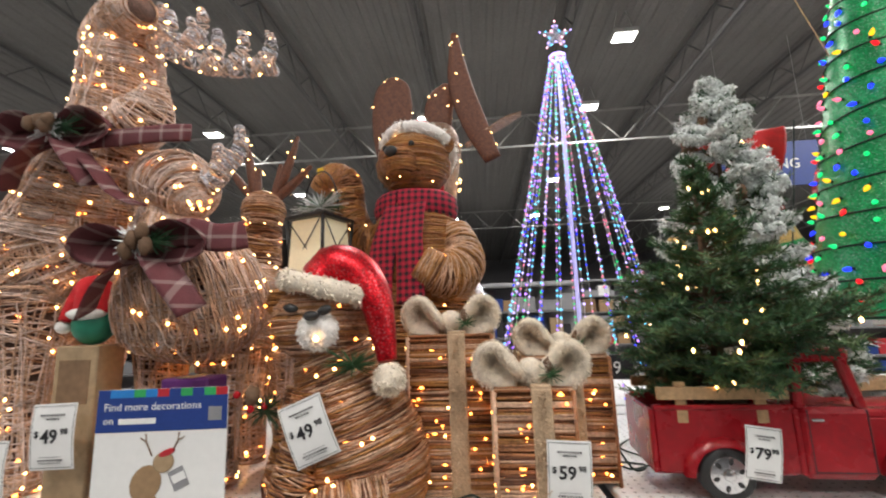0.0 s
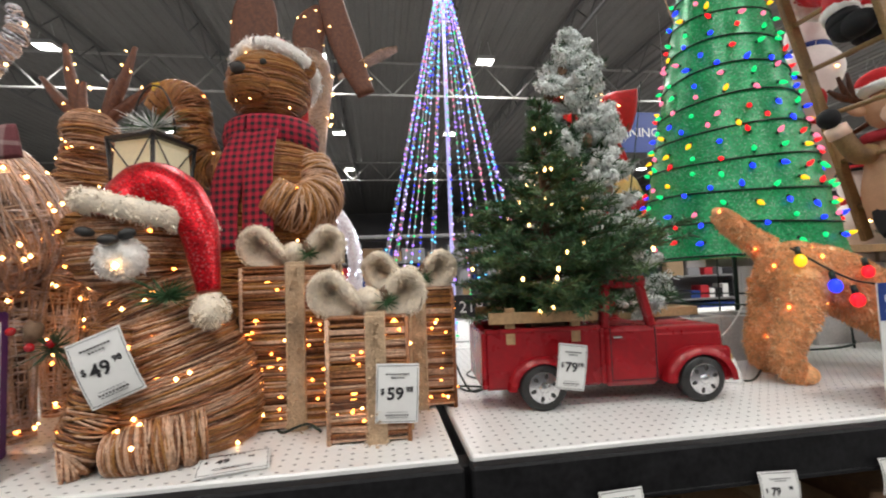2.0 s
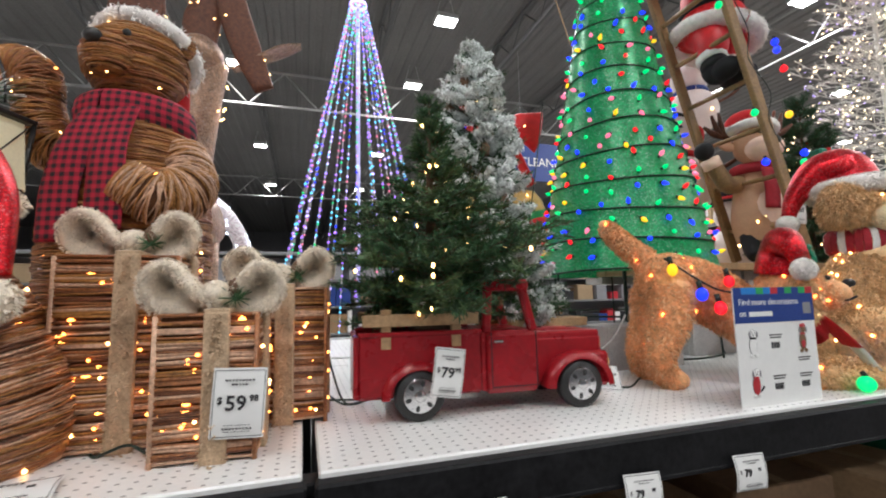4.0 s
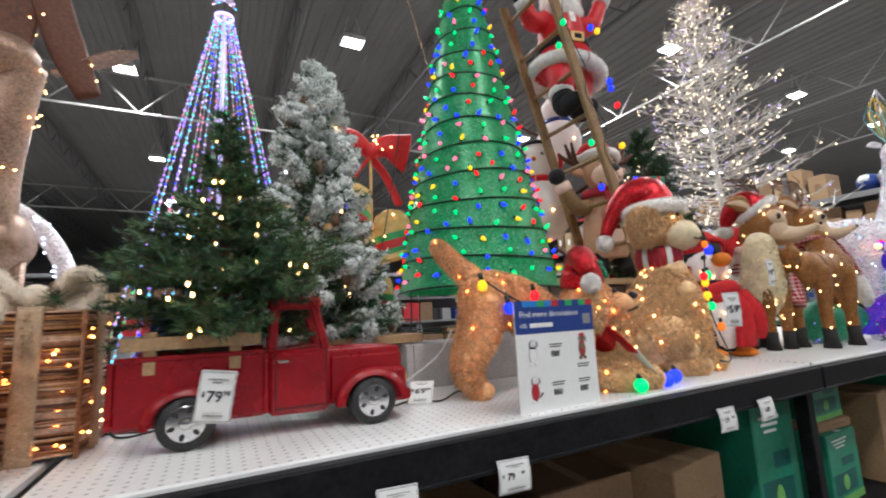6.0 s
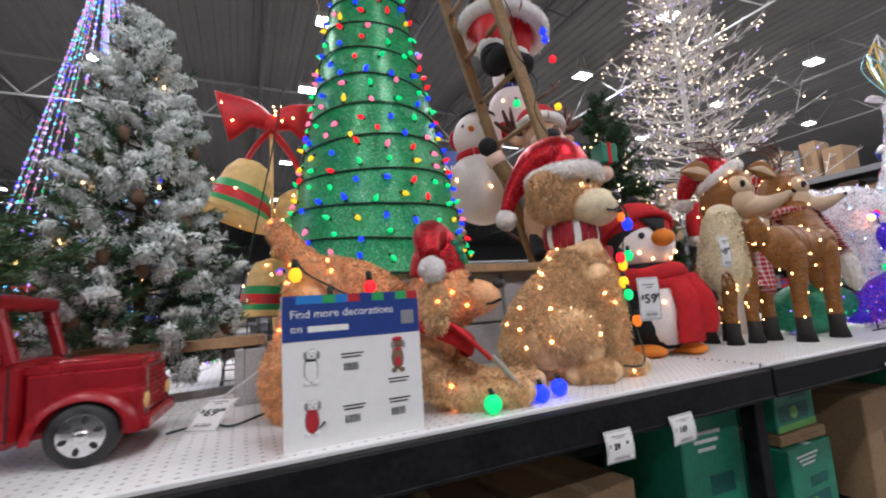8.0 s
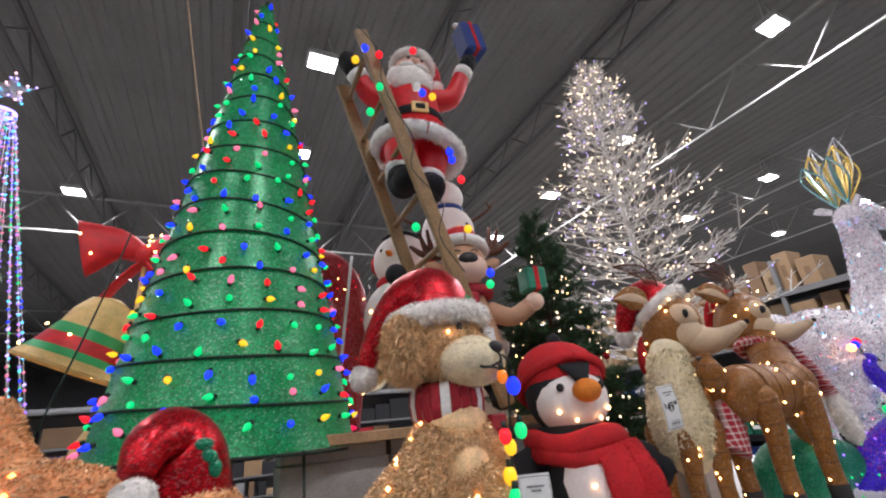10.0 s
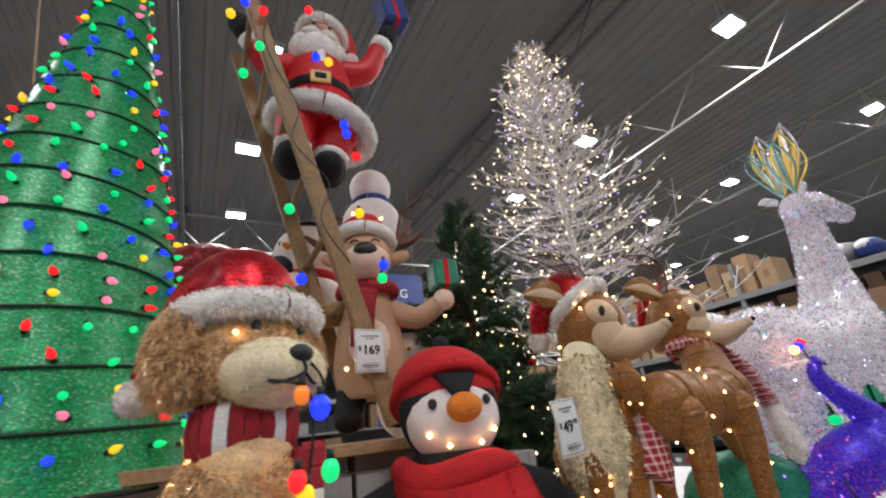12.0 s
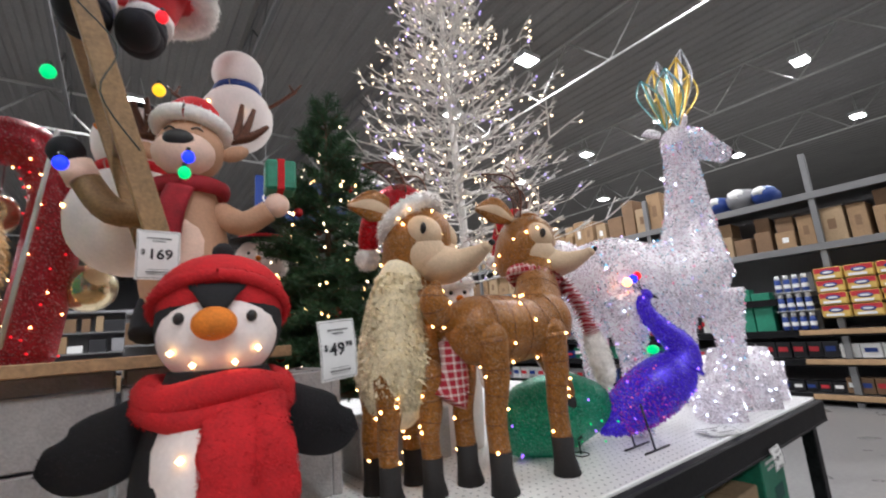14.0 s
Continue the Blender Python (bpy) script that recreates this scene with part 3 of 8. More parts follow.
# ---- things: tags and signs ----
def price_tag(x, y, z, price, cents, w, h, turn=0, lean=0, roll=0, label="white hanging price card with black print"):
    t = thing("price_tag", x, y, z, label, "price tag", "price cards")
    t.matrix_basis = pose(x, y, z, lean, roll, turn)
    b = Build()
    n = 8
    vs, fs = [], []
    for side in (0, 1):
        for i in range(n + 1):
            u = i / n
            yb = -0.006 * math.sin(math.pi * u) + side * 0.0012
            vs += [((-0.5) * w, yb, (u - 0.5) * h), (0.5 * w, yb, (u - 0.5) * h)]
    o = 2 * (n + 1)
    for i in range(n):
        a = 2 * i
        fs += [(a, a + 1, a + 3, a + 2), (o + a + 2, o + a + 3, o + a + 1, o + a), (a, a + 2, o + a + 2, o + a), (a + 1, o + a + 1, o + a + 3, a + 3)]
    fs += [(0, o, o + 1, 1), (2 * n, 2 * n + 1, o + 2 * n + 1, o + 2 * n)]
    b.put(vs, fs, PAPER, False)
    b.make("card", t)
    words("price", price, h * 0.29, INK, t, -0.25 * w, -0.0072, -0.09 * h, bold=0.022)
    words("cents", cents, h * 0.13, INK, t, 0.19 * w, -0.0072, 0.03 * h, bold=0.02)
    words("dollar_sign", "$", h * 0.14, INK, t, -0.40 * w, -0.0072, 0.0, bold=0.02)
    for k, (zz, ww, th) in enumerate(((0.33, 0.62, 0.030), (0.27, 0.36, 0.026), (-0.30, 0.5, 0.016), (-0.35, 0.62, 0.03), (-0.39, 0.5, 0.012))):
        b = Build()
        m = int(ww * 16)
        for i in range(m):
            q = (i - m / 2 + 0.5) / 16
            b.box((q * w, -0.0072, zz * h), (w * rng.uniform(0.03, 0.05), 0.0006, h * th), INK if k != 2 else GREYINK, bev=0.0001)
        b.make("print_line", t)
    b = Build()
    for zz in (-0.465, 0.465):
        b.box((0, -0.0026, zz * h), (w * 0.93, 0.0006, 0.0012), INK, bev=0.0001)
    for s in (-0.465, 0.465):
        b.tube([(s * w, -0.0008 - 0.006 * math.sin(math.pi * u), (u - 0.5) * h * 0.93) for u in (0, .2, .4, .6, .8, 1)], 0.0006, INK, 4)
    b.make("border_line", t)
    return t


def info_sign(x, y, turn, style):
    t = thing("info_sign", x, y, DECK, "white card sign with a navy header and small product pictures", "sign", turn=turn)
    w, h = 0.335, 0.345
    b = Build()
    b.box((0, 0, h / 2), (w, 0.004, h), PAPER, bev=0.001)
    b.make("card", t)
    b = Build()
    b.box((0, -0.0028, h - 0.062), (w - 0.002, 0.0012, 0.085), BLUE, bev=0.0003)
    b.make("header", t)
    cols = (BLUE, CYAN, CYAN, GREENINK, CYAN, REDINK, BLUE, GREENINK, BLUE, GREENINK, REDINK)
    for i, c in enumerate(cols):
        b = Build()
        cw = (w - 0.004) / len(cols)
        b.box((-w / 2 + 0.002 + cw * (i + 0.5), -0.003, h - 0.010), (cw, 0.0016, 0.020), c, bev=0.0003)
        b.make("colour_block", t)
    words("heading", "Find more decorations", 0.027, PAPER, t, -w / 2 + 0.018, -0.0036, h - 0.052)
    words("heading", "on", 0.027, PAPER, t, -w / 2 + 0.018, -0.0036, h - 0.085)
    b = Build()
    b.box((-w / 2 + 0.105, -0.0036, h - 0.079), (0.095, 0.0008, 0.014), PAPER, bev=0.0003)
    b.make("name_bar", t)
    b = Build()
    b.box((w / 2 - 0.032, -0.0036, h - 0.066), (0.034, 0.0008, 0.034), GREYINK, bev=0.0003)
    b.make("grey_patch", t)
    if style == 2:
        shots = ((-0.105, 0.175, PAPER, GREYINK, 0), (0.105, 0.180, CARD_C, REDINK, 1), (-0.105, 0.062, PAPER, REDINK, 2))
        prints = ((-0.008, 0.190), (-0.008, 0.070), (0.105, 0.070), (0.105, 0.118))
        for px, pz, coat, dress, k in shots:
            b = Build()
            b.ell((px, -0.0028, pz), (0.0165, 0.0010, 0.030), GREYINK, nu=14, nv=6)
            b.ell((px, -0.0034, pz - 0.002), (0.0150, 0.0010, 0.027), coat if k != 2 else dress, nu=14, nv=6)
            b.ell((px + 0.002, -0.0034, pz + 0.034), (0.0150, 0.0010, 0.0125), GREYINK, nu=14, nv=6)
            b.ell((px + 0.002, -0.0040, pz + 0.034), (0.0138, 0.0010, 0.0113), coat, nu=14, nv=6)
            for q in (-1, 1):
                b.ell((px + 0.002 + q * 0.0145, -0.0046, pz + 0.032), (0.004, 0.0008, 0.010), GREYINK, nu=10, nv=6)
                b.ell((px + 0.002 + q * 0.005, -0.0050, pz + 0.037), (0.0016, 0.0006, 0.0018), INK, nu=8, nv=6)
                b.ell((px + q * 0.010, -0.0040, pz - 0.030), (0.0075, 0.0010, 0.006), coat, nu=10, nv=6)
            b.ell((px + 0.002, -0.0050, pz + 0.030), (0.0026, 0.0006, 0.002), INK, nu=8, nv=6)
            b.ell((px, -0.0046, pz + 0.021), (0.013, 0.0008, 0.003), dress if k else INK, nu=10, nv=6)
            if k == 1:
                b.ell((px, -0.0052, pz + 0.046), (0.014, 0.0008, 0.006), REDINK, nu=10, nv=6)
                b.ell((px, -0.0046, pz - 0.010), (0.009, 0.0008, 0.012), REDINK, nu=10, nv=6)
            if k == 2:
                b.tube([(px + 0.014, -0.0040, pz - 0.02), (px + 0.028, -0.0040, pz - 0.006)], (0.0012, 0.003), INK, 6)
            b.make("product_picture", t)
        for px, pz in prints:
            b = Build()
            for k in range(2):
                b.box((px - 0.002 * k, -0.0026, pz + 0.012 - 0.0075 * k), (0.054 - 0.008 * k, 0.0008, 0.0034), INK, bev=0.0002)
            if pz < 0.11 or px < 0:
                for k in range(9):
                    b.box((px - 0.020 + k * 0.0040, -0.0026, pz - 0.018), (0.0020 + 0.0010 * (k % 3 == 0), 0.0008, 0.018), INK, bev=0.0002)
            b.make("small_print", t)
    else:
        b = Build()
        b.ell((-0.03, -0.003, 0.115), (0.038, 0.0014, 0.046), CARD, (0, 25, 0), 18, 8)
        b.ell((0.012, -0.0040, 0.165), (0.027, 0.0014, 0.025), CARD_B, (0, -20, 0), 14, 8)
        b.ell((-0.02, -0.0034, 0.045), (0.030, 0.0014, 0.050), CARD, nu=14, nv=8)
        b.ell((0.020, -0.0050, 0.188), (0.022, 0.0010, 0.008), REDINK, (0, -20, 0), 10, 6)
        for x0, x1 in ((-0.018, -0.050), (0.028, 0.060)):
            b.tube([(x0, -0.0036, 0.18), ((x0 + x1) / 2, -0.0036, 0.215), (x1, -0.0036, 0.225)], (0.0014, 0.0022), CARD_C, 6)
            b.tube([((x0 + x1) / 2, -0.0036, 0.21), (x0 * 0.4 + x1 * 0.6, -0.0036, 0.235)], (0.0014, 0.0018), CARD_C, 6)
        b.make("product_picture", t)
        b = Build()
        b.box((0.052, -0.0034, 0.125), (0.040, 0.0008, 0.050), GREYINK, (0, -25, 0), 0.0003)
        b.box((0.052, -0.0040, 0.128), (0.034, 0.0008, 0.020), PAPER, (0, -25, 0), 0.0003)
        b.make("picture_tag", t)
        b = Build()
        for k in range(2):
            b.box((-0.10 - 0.005 * k, -0.0026, 0.045 - 0.012 * k), (0.085 - 0.012 * k, 0.0008, 0.0035), INK, bev=0.0002)
        b.make("small_print", t)


info_sign(2.795, 0.885, 0, 2)
info_sign(0.275, 0.93, 6, 1)
price_tag(0.675, 0.905, 1.19, "49", "98", 0.115, 0.150, 0, 0, -22)
price_tag(1.300, 0.955, 1.075, "59", "98", 0.105, 0.145, 0, 0, 3)
price_tag(1.800, 1.055, 1.085, "79", "98", 0.085, 0.130, -3, 0, 8)
price_tag(-0.025, 0.93, 1.18, "49", "98", 0.125, 0.165, 0, 0, -2)
price_tag(4.60, 1.10, 1.410, "49", "98", 0.105, 0.150, 8, 0, -4)
price_tag(4.235, 1.700, 1.752, "169", "", 0.124, 0.165, 5, 0, 0)
price_tag(3.835, 0.905, 1.225, "59", "98", 0.075, 0.150, -25, 0, 0)
price_tag(-0.20, 0.93, 1.10, "49", "98", 0.10, 0.14, 0, 0, 0)
price_tag(0.93, 0.92, DECK + 0.008, "49", "98", 0.15, 0.10, 12, -88, 0, "white price card lying flat on the deck")
price_tag(6.15, 0.90, DECK + 0.008, "49", "98", 0.16, 0.10, -20, -88, 0, "white price card lying flat on the deck")
for x, p in ((1.79, "99"), (2.19, "79"), (2.53, "79"), (3.52, "39"), (3.79, "169"), (5.19, "49"), (6.40, "79"), (0.9, "59")):
    price_tag(x, 0.80, 0.822, p, "98" if len(p) < 3 else "", 0.105, 0.085, 0, -6, rng.uniform(-3, 3), "white price label clipped under the shelf beam")


# ---- figures: each is one mesh ----
AMBERBALL = bulb("orange_ball", (1, 0.22, 0.01), 0.7)
def figure(x, y, turn, z=DECK):
    return Build(pose(x, y, z, 0, 0, turn))


def cap(b, pts, r, cloth, fur=400, pom=0.34, band=0.22):
    """A soft pointed hat along pts with a plush brim and bobble."""
    line = curve(pts, 6)
    rad = rlist([r * (1 - 0.78 * i / (len(pts) - 1)) for i in range(len(pts))], 6)
    b.tube(line, rad, cloth, 14)
    fr = b.path(line, rad)
    c, u, w, _ = fr[0]
    ring = [c + r * 1.02 * (u * math.cos(a) + w * math.sin(a)) for a in np.linspace(0, 2 * math.pi, 25)]
    b.tube(ring, r * band, FUR_W, 8, False)
    b.fur(ring, r * band, fur * 2, r * 0.16, FUR_W, 0.0016)
    b.ell(line[-1], r * pom, FUR_W, nu=12, nv=8, rag=0.05)
    p, q = ball(line[-1], r * pom)
    b.fur(p, q, fur, r * 0.14, FUR_W, 0.0016)


def vine(b, pts, radii, count, tones, core, thick=0.004, lights=10, n=6, bulb_mat=None, lean=0.05):
    """A wicker limb: a dark core painted as the shaded inside, strands wound round it and small lamps."""
    line, rad = curve(pts, n), rlist(radii, n)
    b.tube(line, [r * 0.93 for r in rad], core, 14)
    b.wrap(line, rad, int(count * 1.55), tones, thick * 0.74, 1.0, lean)
    b.dots(line, rad, lights, bulb_mat or B_WARM, 0.006, 1.06)
    b.dots(line, rad, lights, B_ORNG, 0.008, 0.985)
    b.dots(line, rad, count, SPARK, 0.0017, 1.05)


def vball(b, c, r, count, tones, core, thick=0.004, lights=10, bulb_mat=None):
    r = (r, r, r) if isinstance(r, (int, float)) else r
    # added dark filling, shade of the hollow ball as colour
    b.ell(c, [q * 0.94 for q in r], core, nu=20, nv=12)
    p, q = ball(c, r, 11)
    b.dots(p, q, count, SPARK, 0.0017, 1.05)
    b.wrap(p, q, int(count * 1.5), tones, thick * 0.76, 1.0, 0.035)
    b.dots(p, q, lights, bulb_mat or B_WARM, 0.006, 1.06)


BR = [RATTAN, RATTAN, RATTAN_D, RATTAN_G, RATTAN_L, RATTAN_L]
GB = [RATTAN_G, RATTAN_G, RATTAN]
PL = [RATTAN_W, RATTAN_W, RATTAN_L]


def standing_bear():
    b = figure(0.83, 1.76, 252)
    b.m = b.m @ Matrix.Diagonal((0.87, 0.87, 0.91, 1))
    vine(b, [(0, 0, 0.0), (0, 0, 0.35), (0, 0, 0.75), (0, 0, 1.02), (0, 0, 1.14)], [0.27, 0.29, 0.275, 0.21, 0.14], 420, GB, CORE_BR, 0.005, 40, lean=0.03)
    vball(b, (0.02, 0, 1.335), (0.185, 0.19, 0.17), 130, GB, CORE_BR, 0.005, 8)
    vball(b, (0.18, 0, 1.30), (0.085, 0.095, 0.08), 60, GB, CORE_BR, 0.004, 2)
    for s in (-1, 1):
        vball(b, (-0.02, s * 0.16, 1.44), (0.03, 0.06, 0.06), 30, GB, CORE_BR, 0.004, 1)
        b.ell((0.19, s * 0.075, 1.385), 0.016, RUBBER, nu=8, nv=6)
    b.ell((0.265, 0, 1.335), (0.022, 0.036, 0.026), RUBBER, nu=10, nv=6)
    # plush hat brim and crown, pushed back
    ring = [(-0.05 + 0.165 * math.cos(a), 0.185 * math.sin(a), 1.435 + 0.075 * math.cos(a)) for a in np.linspace(0, 6.283, 25)]
    b.tube(ring, 0.034, FUR_W, 8, False)
    b.fur(ring, 0.034, 900, 0.025, FUR_W, 0.003)
    b.tube(curve([(-0.02, 0, 1.41), (-0.06, 0, 1.50), (-0.16, 0.0, 1.48), (-0.25, 0, 1.30), (-0.27, 0, 1.12)], 5), rlist([0.17, 0.12, 0.09, 0.06, 0.04], 5), RED, 12)
    b.ell((-0.27, 0, 1.07), 0.05, FUR_W, rag=0.06)
    # scarf
    b.tube([(0.185 * math.cos(a), 0.195 * math.sin(a), 1.10) for a in np.linspace(0, 6.283, 25)], (0.07, 0.03), PLAID_R, 8, False)
    b.tube([(0.15 * math.cos(a), 0.16 * math.sin(a), 1.13) for a in np.linspace(0, 6.283, 25)], (0.045, 0.03), PLAID_R, 8, False)
    for y0, y1, z1 in ((0.08, 0.11, 0.62), (0.0, -0.05, 0.58)):
        pts = curve([(0.20, y0, 1.08), (0.275, (y0 + y1) / 2, 0.92), (0.30, y1, 0.76), (0.305, y1, z1)], 5)
        b.tube(pts, [(0.012, 0.072)] * len(pts), PLAID_R, 10)
    # bent arm and raised arm
    vine(b, [(0.02, 0.22, 0.96), (0.10, 0.29, 0.80), (0.22, 0.24, 0.74), (0.28, 0.15, 0.80)], [0.08, 0.10, 0.095, 0.07], 110, [RATTAN_L, RATTAN_G], CORE_BR, 0.005, 6)
    vine(b, [(0.0, -0.20, 0.96), (0.02, -0.33, 0.99), (0.03, -0.40, 1.14), (0.03, -0.42, 1.30), (0.05, -0.52, 1.35), (0.06, -0.60, 1.28)], [0.09, 0.09, 0.085, 0.08, 0.07, 0.05], 150, [RATTAN, RATTAN_G], CORE_BR, 0.005, 5)
    b.box((0.12, -0.54, 1.37), (0.004, 0.04, 0.035), YELLOW)
    b.make("bear_figure", None, "tall golden rattan standing bear with plaid scarf and white hat brim", "bear figure")


def seated_bear():
    b = Build()
    vine(b, [(0.755, 1.15, 0.95), (0.75, 1.14, 1.07), (0.70, 1.13, 1.24), (0.655, 1.12, 1.37)], [0.16, 0.185, 0.15, 0.105], 330, BR, CORE_BR, 0.0036, 26, lean=0.05)
    vine(b, [(0.84, 1.00, 1.005), (0.74, 0.955, 1.00), (0.66, 0.945, 0.99)], [0.068, 0.058, 0.042], 90, BR, CORE_BR, 0.0036, 3)
    vball(b, (0.635, 1.09, 1.455), (0.14, 0.12, 0.12), 200, BR, CORE_BR, 0.0036, 8, B_ORNG)
    for x, z in ((0.505, 1.515), (0.76, 1.50)):
        vball(b, (x, 1.09, z), (0.042, 0.03, 0.042), 36, [RATTAN_G], CORE_BR, 0.0034, 2, B_ORNG)
    b.ell((0.595, 0.965, 1.492), (0.022, 0.014, 0.012), RUBBER, (0, 12, 0), 12, 8)
    c = (0.672, 0.965, 1.43)
    b.ell(c, (0.052, 0.045, 0.050), FUR_W, nu=14, nv=10, rag=0.05)
    b.sphere_fur(c, (0.05, 0.043, 0.048), 1300, 0.016, FUR_W, 0.0018)
    b.ell((0.672, 0.915, 1.468), (0.022, 0.016, 0.013), RUBBER, nu=12, nv=8)
    b.ell((0.700, 0.935, 1.482), (0.020, 0.014, 0.013), RUBBER, (0, -20, 0), 12, 8)
    b.dot((0.685, 0.918, 1.41), B_WARM, 0.009)
    # hat: plush brim over the brow, crown folding down the side
    ring = [(0.675 + 0.135 * math.cos(a), 1.08 + 0.125 * math.sin(a), 1.548 - 0.035 * math.cos(a)) for a in np.linspace(0, 6.283, 27)]
    b.tube(ring, 0.027, FUR_BEIGE, 8, False)
    b.fur(ring, 0.027, 1600, 0.014, FUR_BEIGE, 0.002)
    hp = curve([(0.675, 1.08, 1.54), (0.69, 1.07, 1.60), (0.76, 1.05, 1.585), (0.815, 1.02, 1.51), (0.84, 1.0, 1.42), (0.855, 0.985, 1.345)], 5)
    b.tube(hp, rlist([0.125, 0.085, 0.062, 0.048, 0.036, 0.026], 5), RED_SEQ, 14)
    b.ell((0.86, 0.98, 1.30), 0.040, FUR_BEIGE, rag=0.05)
    b.sphere_fur((0.86, 0.98, 1.30), 0.038, 900, 0.018, FUR_BEIGE, 0.002)
    # paws and sprigs
    for x, y in ((0.52, 1.06), (0.585, 0.955)):
        vine(b, [(x + 0.06, y + 0.06, 1.26), (x + 0.04, y + 0.03, 1.12), (x + 0.01, y, 1.0), (x - 0.02, y - 0.02, 0.985)], [0.055, 0.055, 0.05, 0.042], 80, BR, CORE_BR, 0.0036, 3, bulb_mat=B_ORNG)
    b.sticks([((0.76, 0.99, 1.335), (0.76 + rng.uniform(-.08, .08), 0.97 + rng.uniform(-.04, .03), 1.335 + rng.uniform(-.03, .05)), 0.0022, 0.0008) for _ in range(90)], NEEDLE2)
    b.sticks([((0.53, 0.97, 1.23), (0.53 + rng.uniform(-.06, .06), 0.95 + rng.uniform(-.03, .03), 1.23 + rng.uniform(-.05, .05)), 0.0022, 0.0008) for _ in range(80)], NEEDLE)
    for _ in range(5):
        b.ell((0.51 + rng.uniform(-.04, .03), 0.94 + rng.uniform(-.02, .02), 1.25 + rng.uniform(-.03, .03)), 0.010, BERRY, nu=8, nv=6)
    b.ell((0.51, 0.94, 1.27), (0.018, 0.018, 0.026), CONE, nu=10, nv=8, rag=0.2)
    b.make("bear_figure", None, "seated brown rattan bear with red sequin santa hat", "bear figure")


def tartan_bow(b, c, r, turn=0):
    """Loops and tails of wide tartan ribbon with a frosted sprig."""
    c = np.array(c)
    for s in (-1, 1):
        pts = curve([c, c + (s * r * 0.6, -0.03, r * 0.28), c + (s * r, -0.02, r * 0.05), c + (s * r * 0.55, -0.01, -r * 0.12), c], 5)
        b.tube(pts, [(0.004, 0.055)] * len(pts), PLAID_D, 8)
        pts = curve([c, c + (s * r * 0.5, -0.05, -r * 0.5), c + (s * r * 0.9, -0.03, -r * 1.1)], 5)
        b.tube(pts, [(0.004, 0.05)] * len(pts), PLAID_D, 8)
    b.sticks([(tuple(c + (0, -0.05, 0)), tuple(c + (rng.uniform(-.05, .05), -0.06 + rng.uniform(-.02, .02), rng.uniform(-.045, .045))), 0.003, 0.002) for _ in range(110)], FLOCK)
    b.sticks([(tuple(c + (0.03, -0.05, 0)), tuple(c + (0.05 + rng.uniform(-.04, .07), -0.06 + rng.uniform(-.02, .02), rng.uniform(-.04, .04))), 0.002, 0.001) for _ in range(90)], NEEDLE)
    for _ in range(4):
        b.ell(c + (rng.uniform(-.05, .05), -0.08, rng.uniform(-.04, .04)), (0.018, 0.018, 0.024), CONE, nu=8, nv=6, rag=0.2)


def vine_antler(b, p0, p1, tines, tones):
    p0, p1 = np.array(p0, float), np.array(p1, float)
    line = curve([p0, (p0 + p1) / 2 + (0, 0, -0.05), p1], 8)
    b.wrap(line, 0.030, 60, tones, 0.003, 1.0, 0.08)
    b.dots(line, 0.03, 8, B_WARM, 0.006)
    for k in range(tines):
        c = line[int((k + 0.6) / tines * (len(line) - 2))]
        tip = c + np.array((0.05, -0.01, 0.13))
        l2 = curve([c, (c + tip) / 2 + (0.03, 0, -0.01), tip], 5)
        b.wrap(l2, rlist([0.028, 0.024, 0.012], 5), 30, tones, 0.003, 1.0, 0.1)
        b.dots(l2, 0.022, 3, B_WARM, 0.006)


def twigs(b, pts, radii, rings, runs, lights, thick=0.0028):
    """A pale wicker body: a dark core painted as the shaded inside, rings and lengthwise strands, and lamps."""
    line, rad = curve(pts, 6), rlist(radii, 6)
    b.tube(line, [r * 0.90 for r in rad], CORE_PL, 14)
    b.wrap(line, rad, int(rings * 1.7), PL, thick, 1.0, 0.06, (2.0, 5.0))
    b.wrap(line, rad, rings, [RATTAN, RATTAN_L], thick, 0.97, 0.08, (2.0, 5.0))
    b.along(line, rad, int(runs * 1.8), PL + [RATTAN_L], thick)
    b.dots(line, rad, int(lights * 1.6), B_WARM, 0.0065, 1.07)
    b.dots(line, rad, lights * 2, B_ORNG, 0.009, 0.97)
    b.dots(line, rad, rings + runs, SPARK, 0.0017, 1.08)


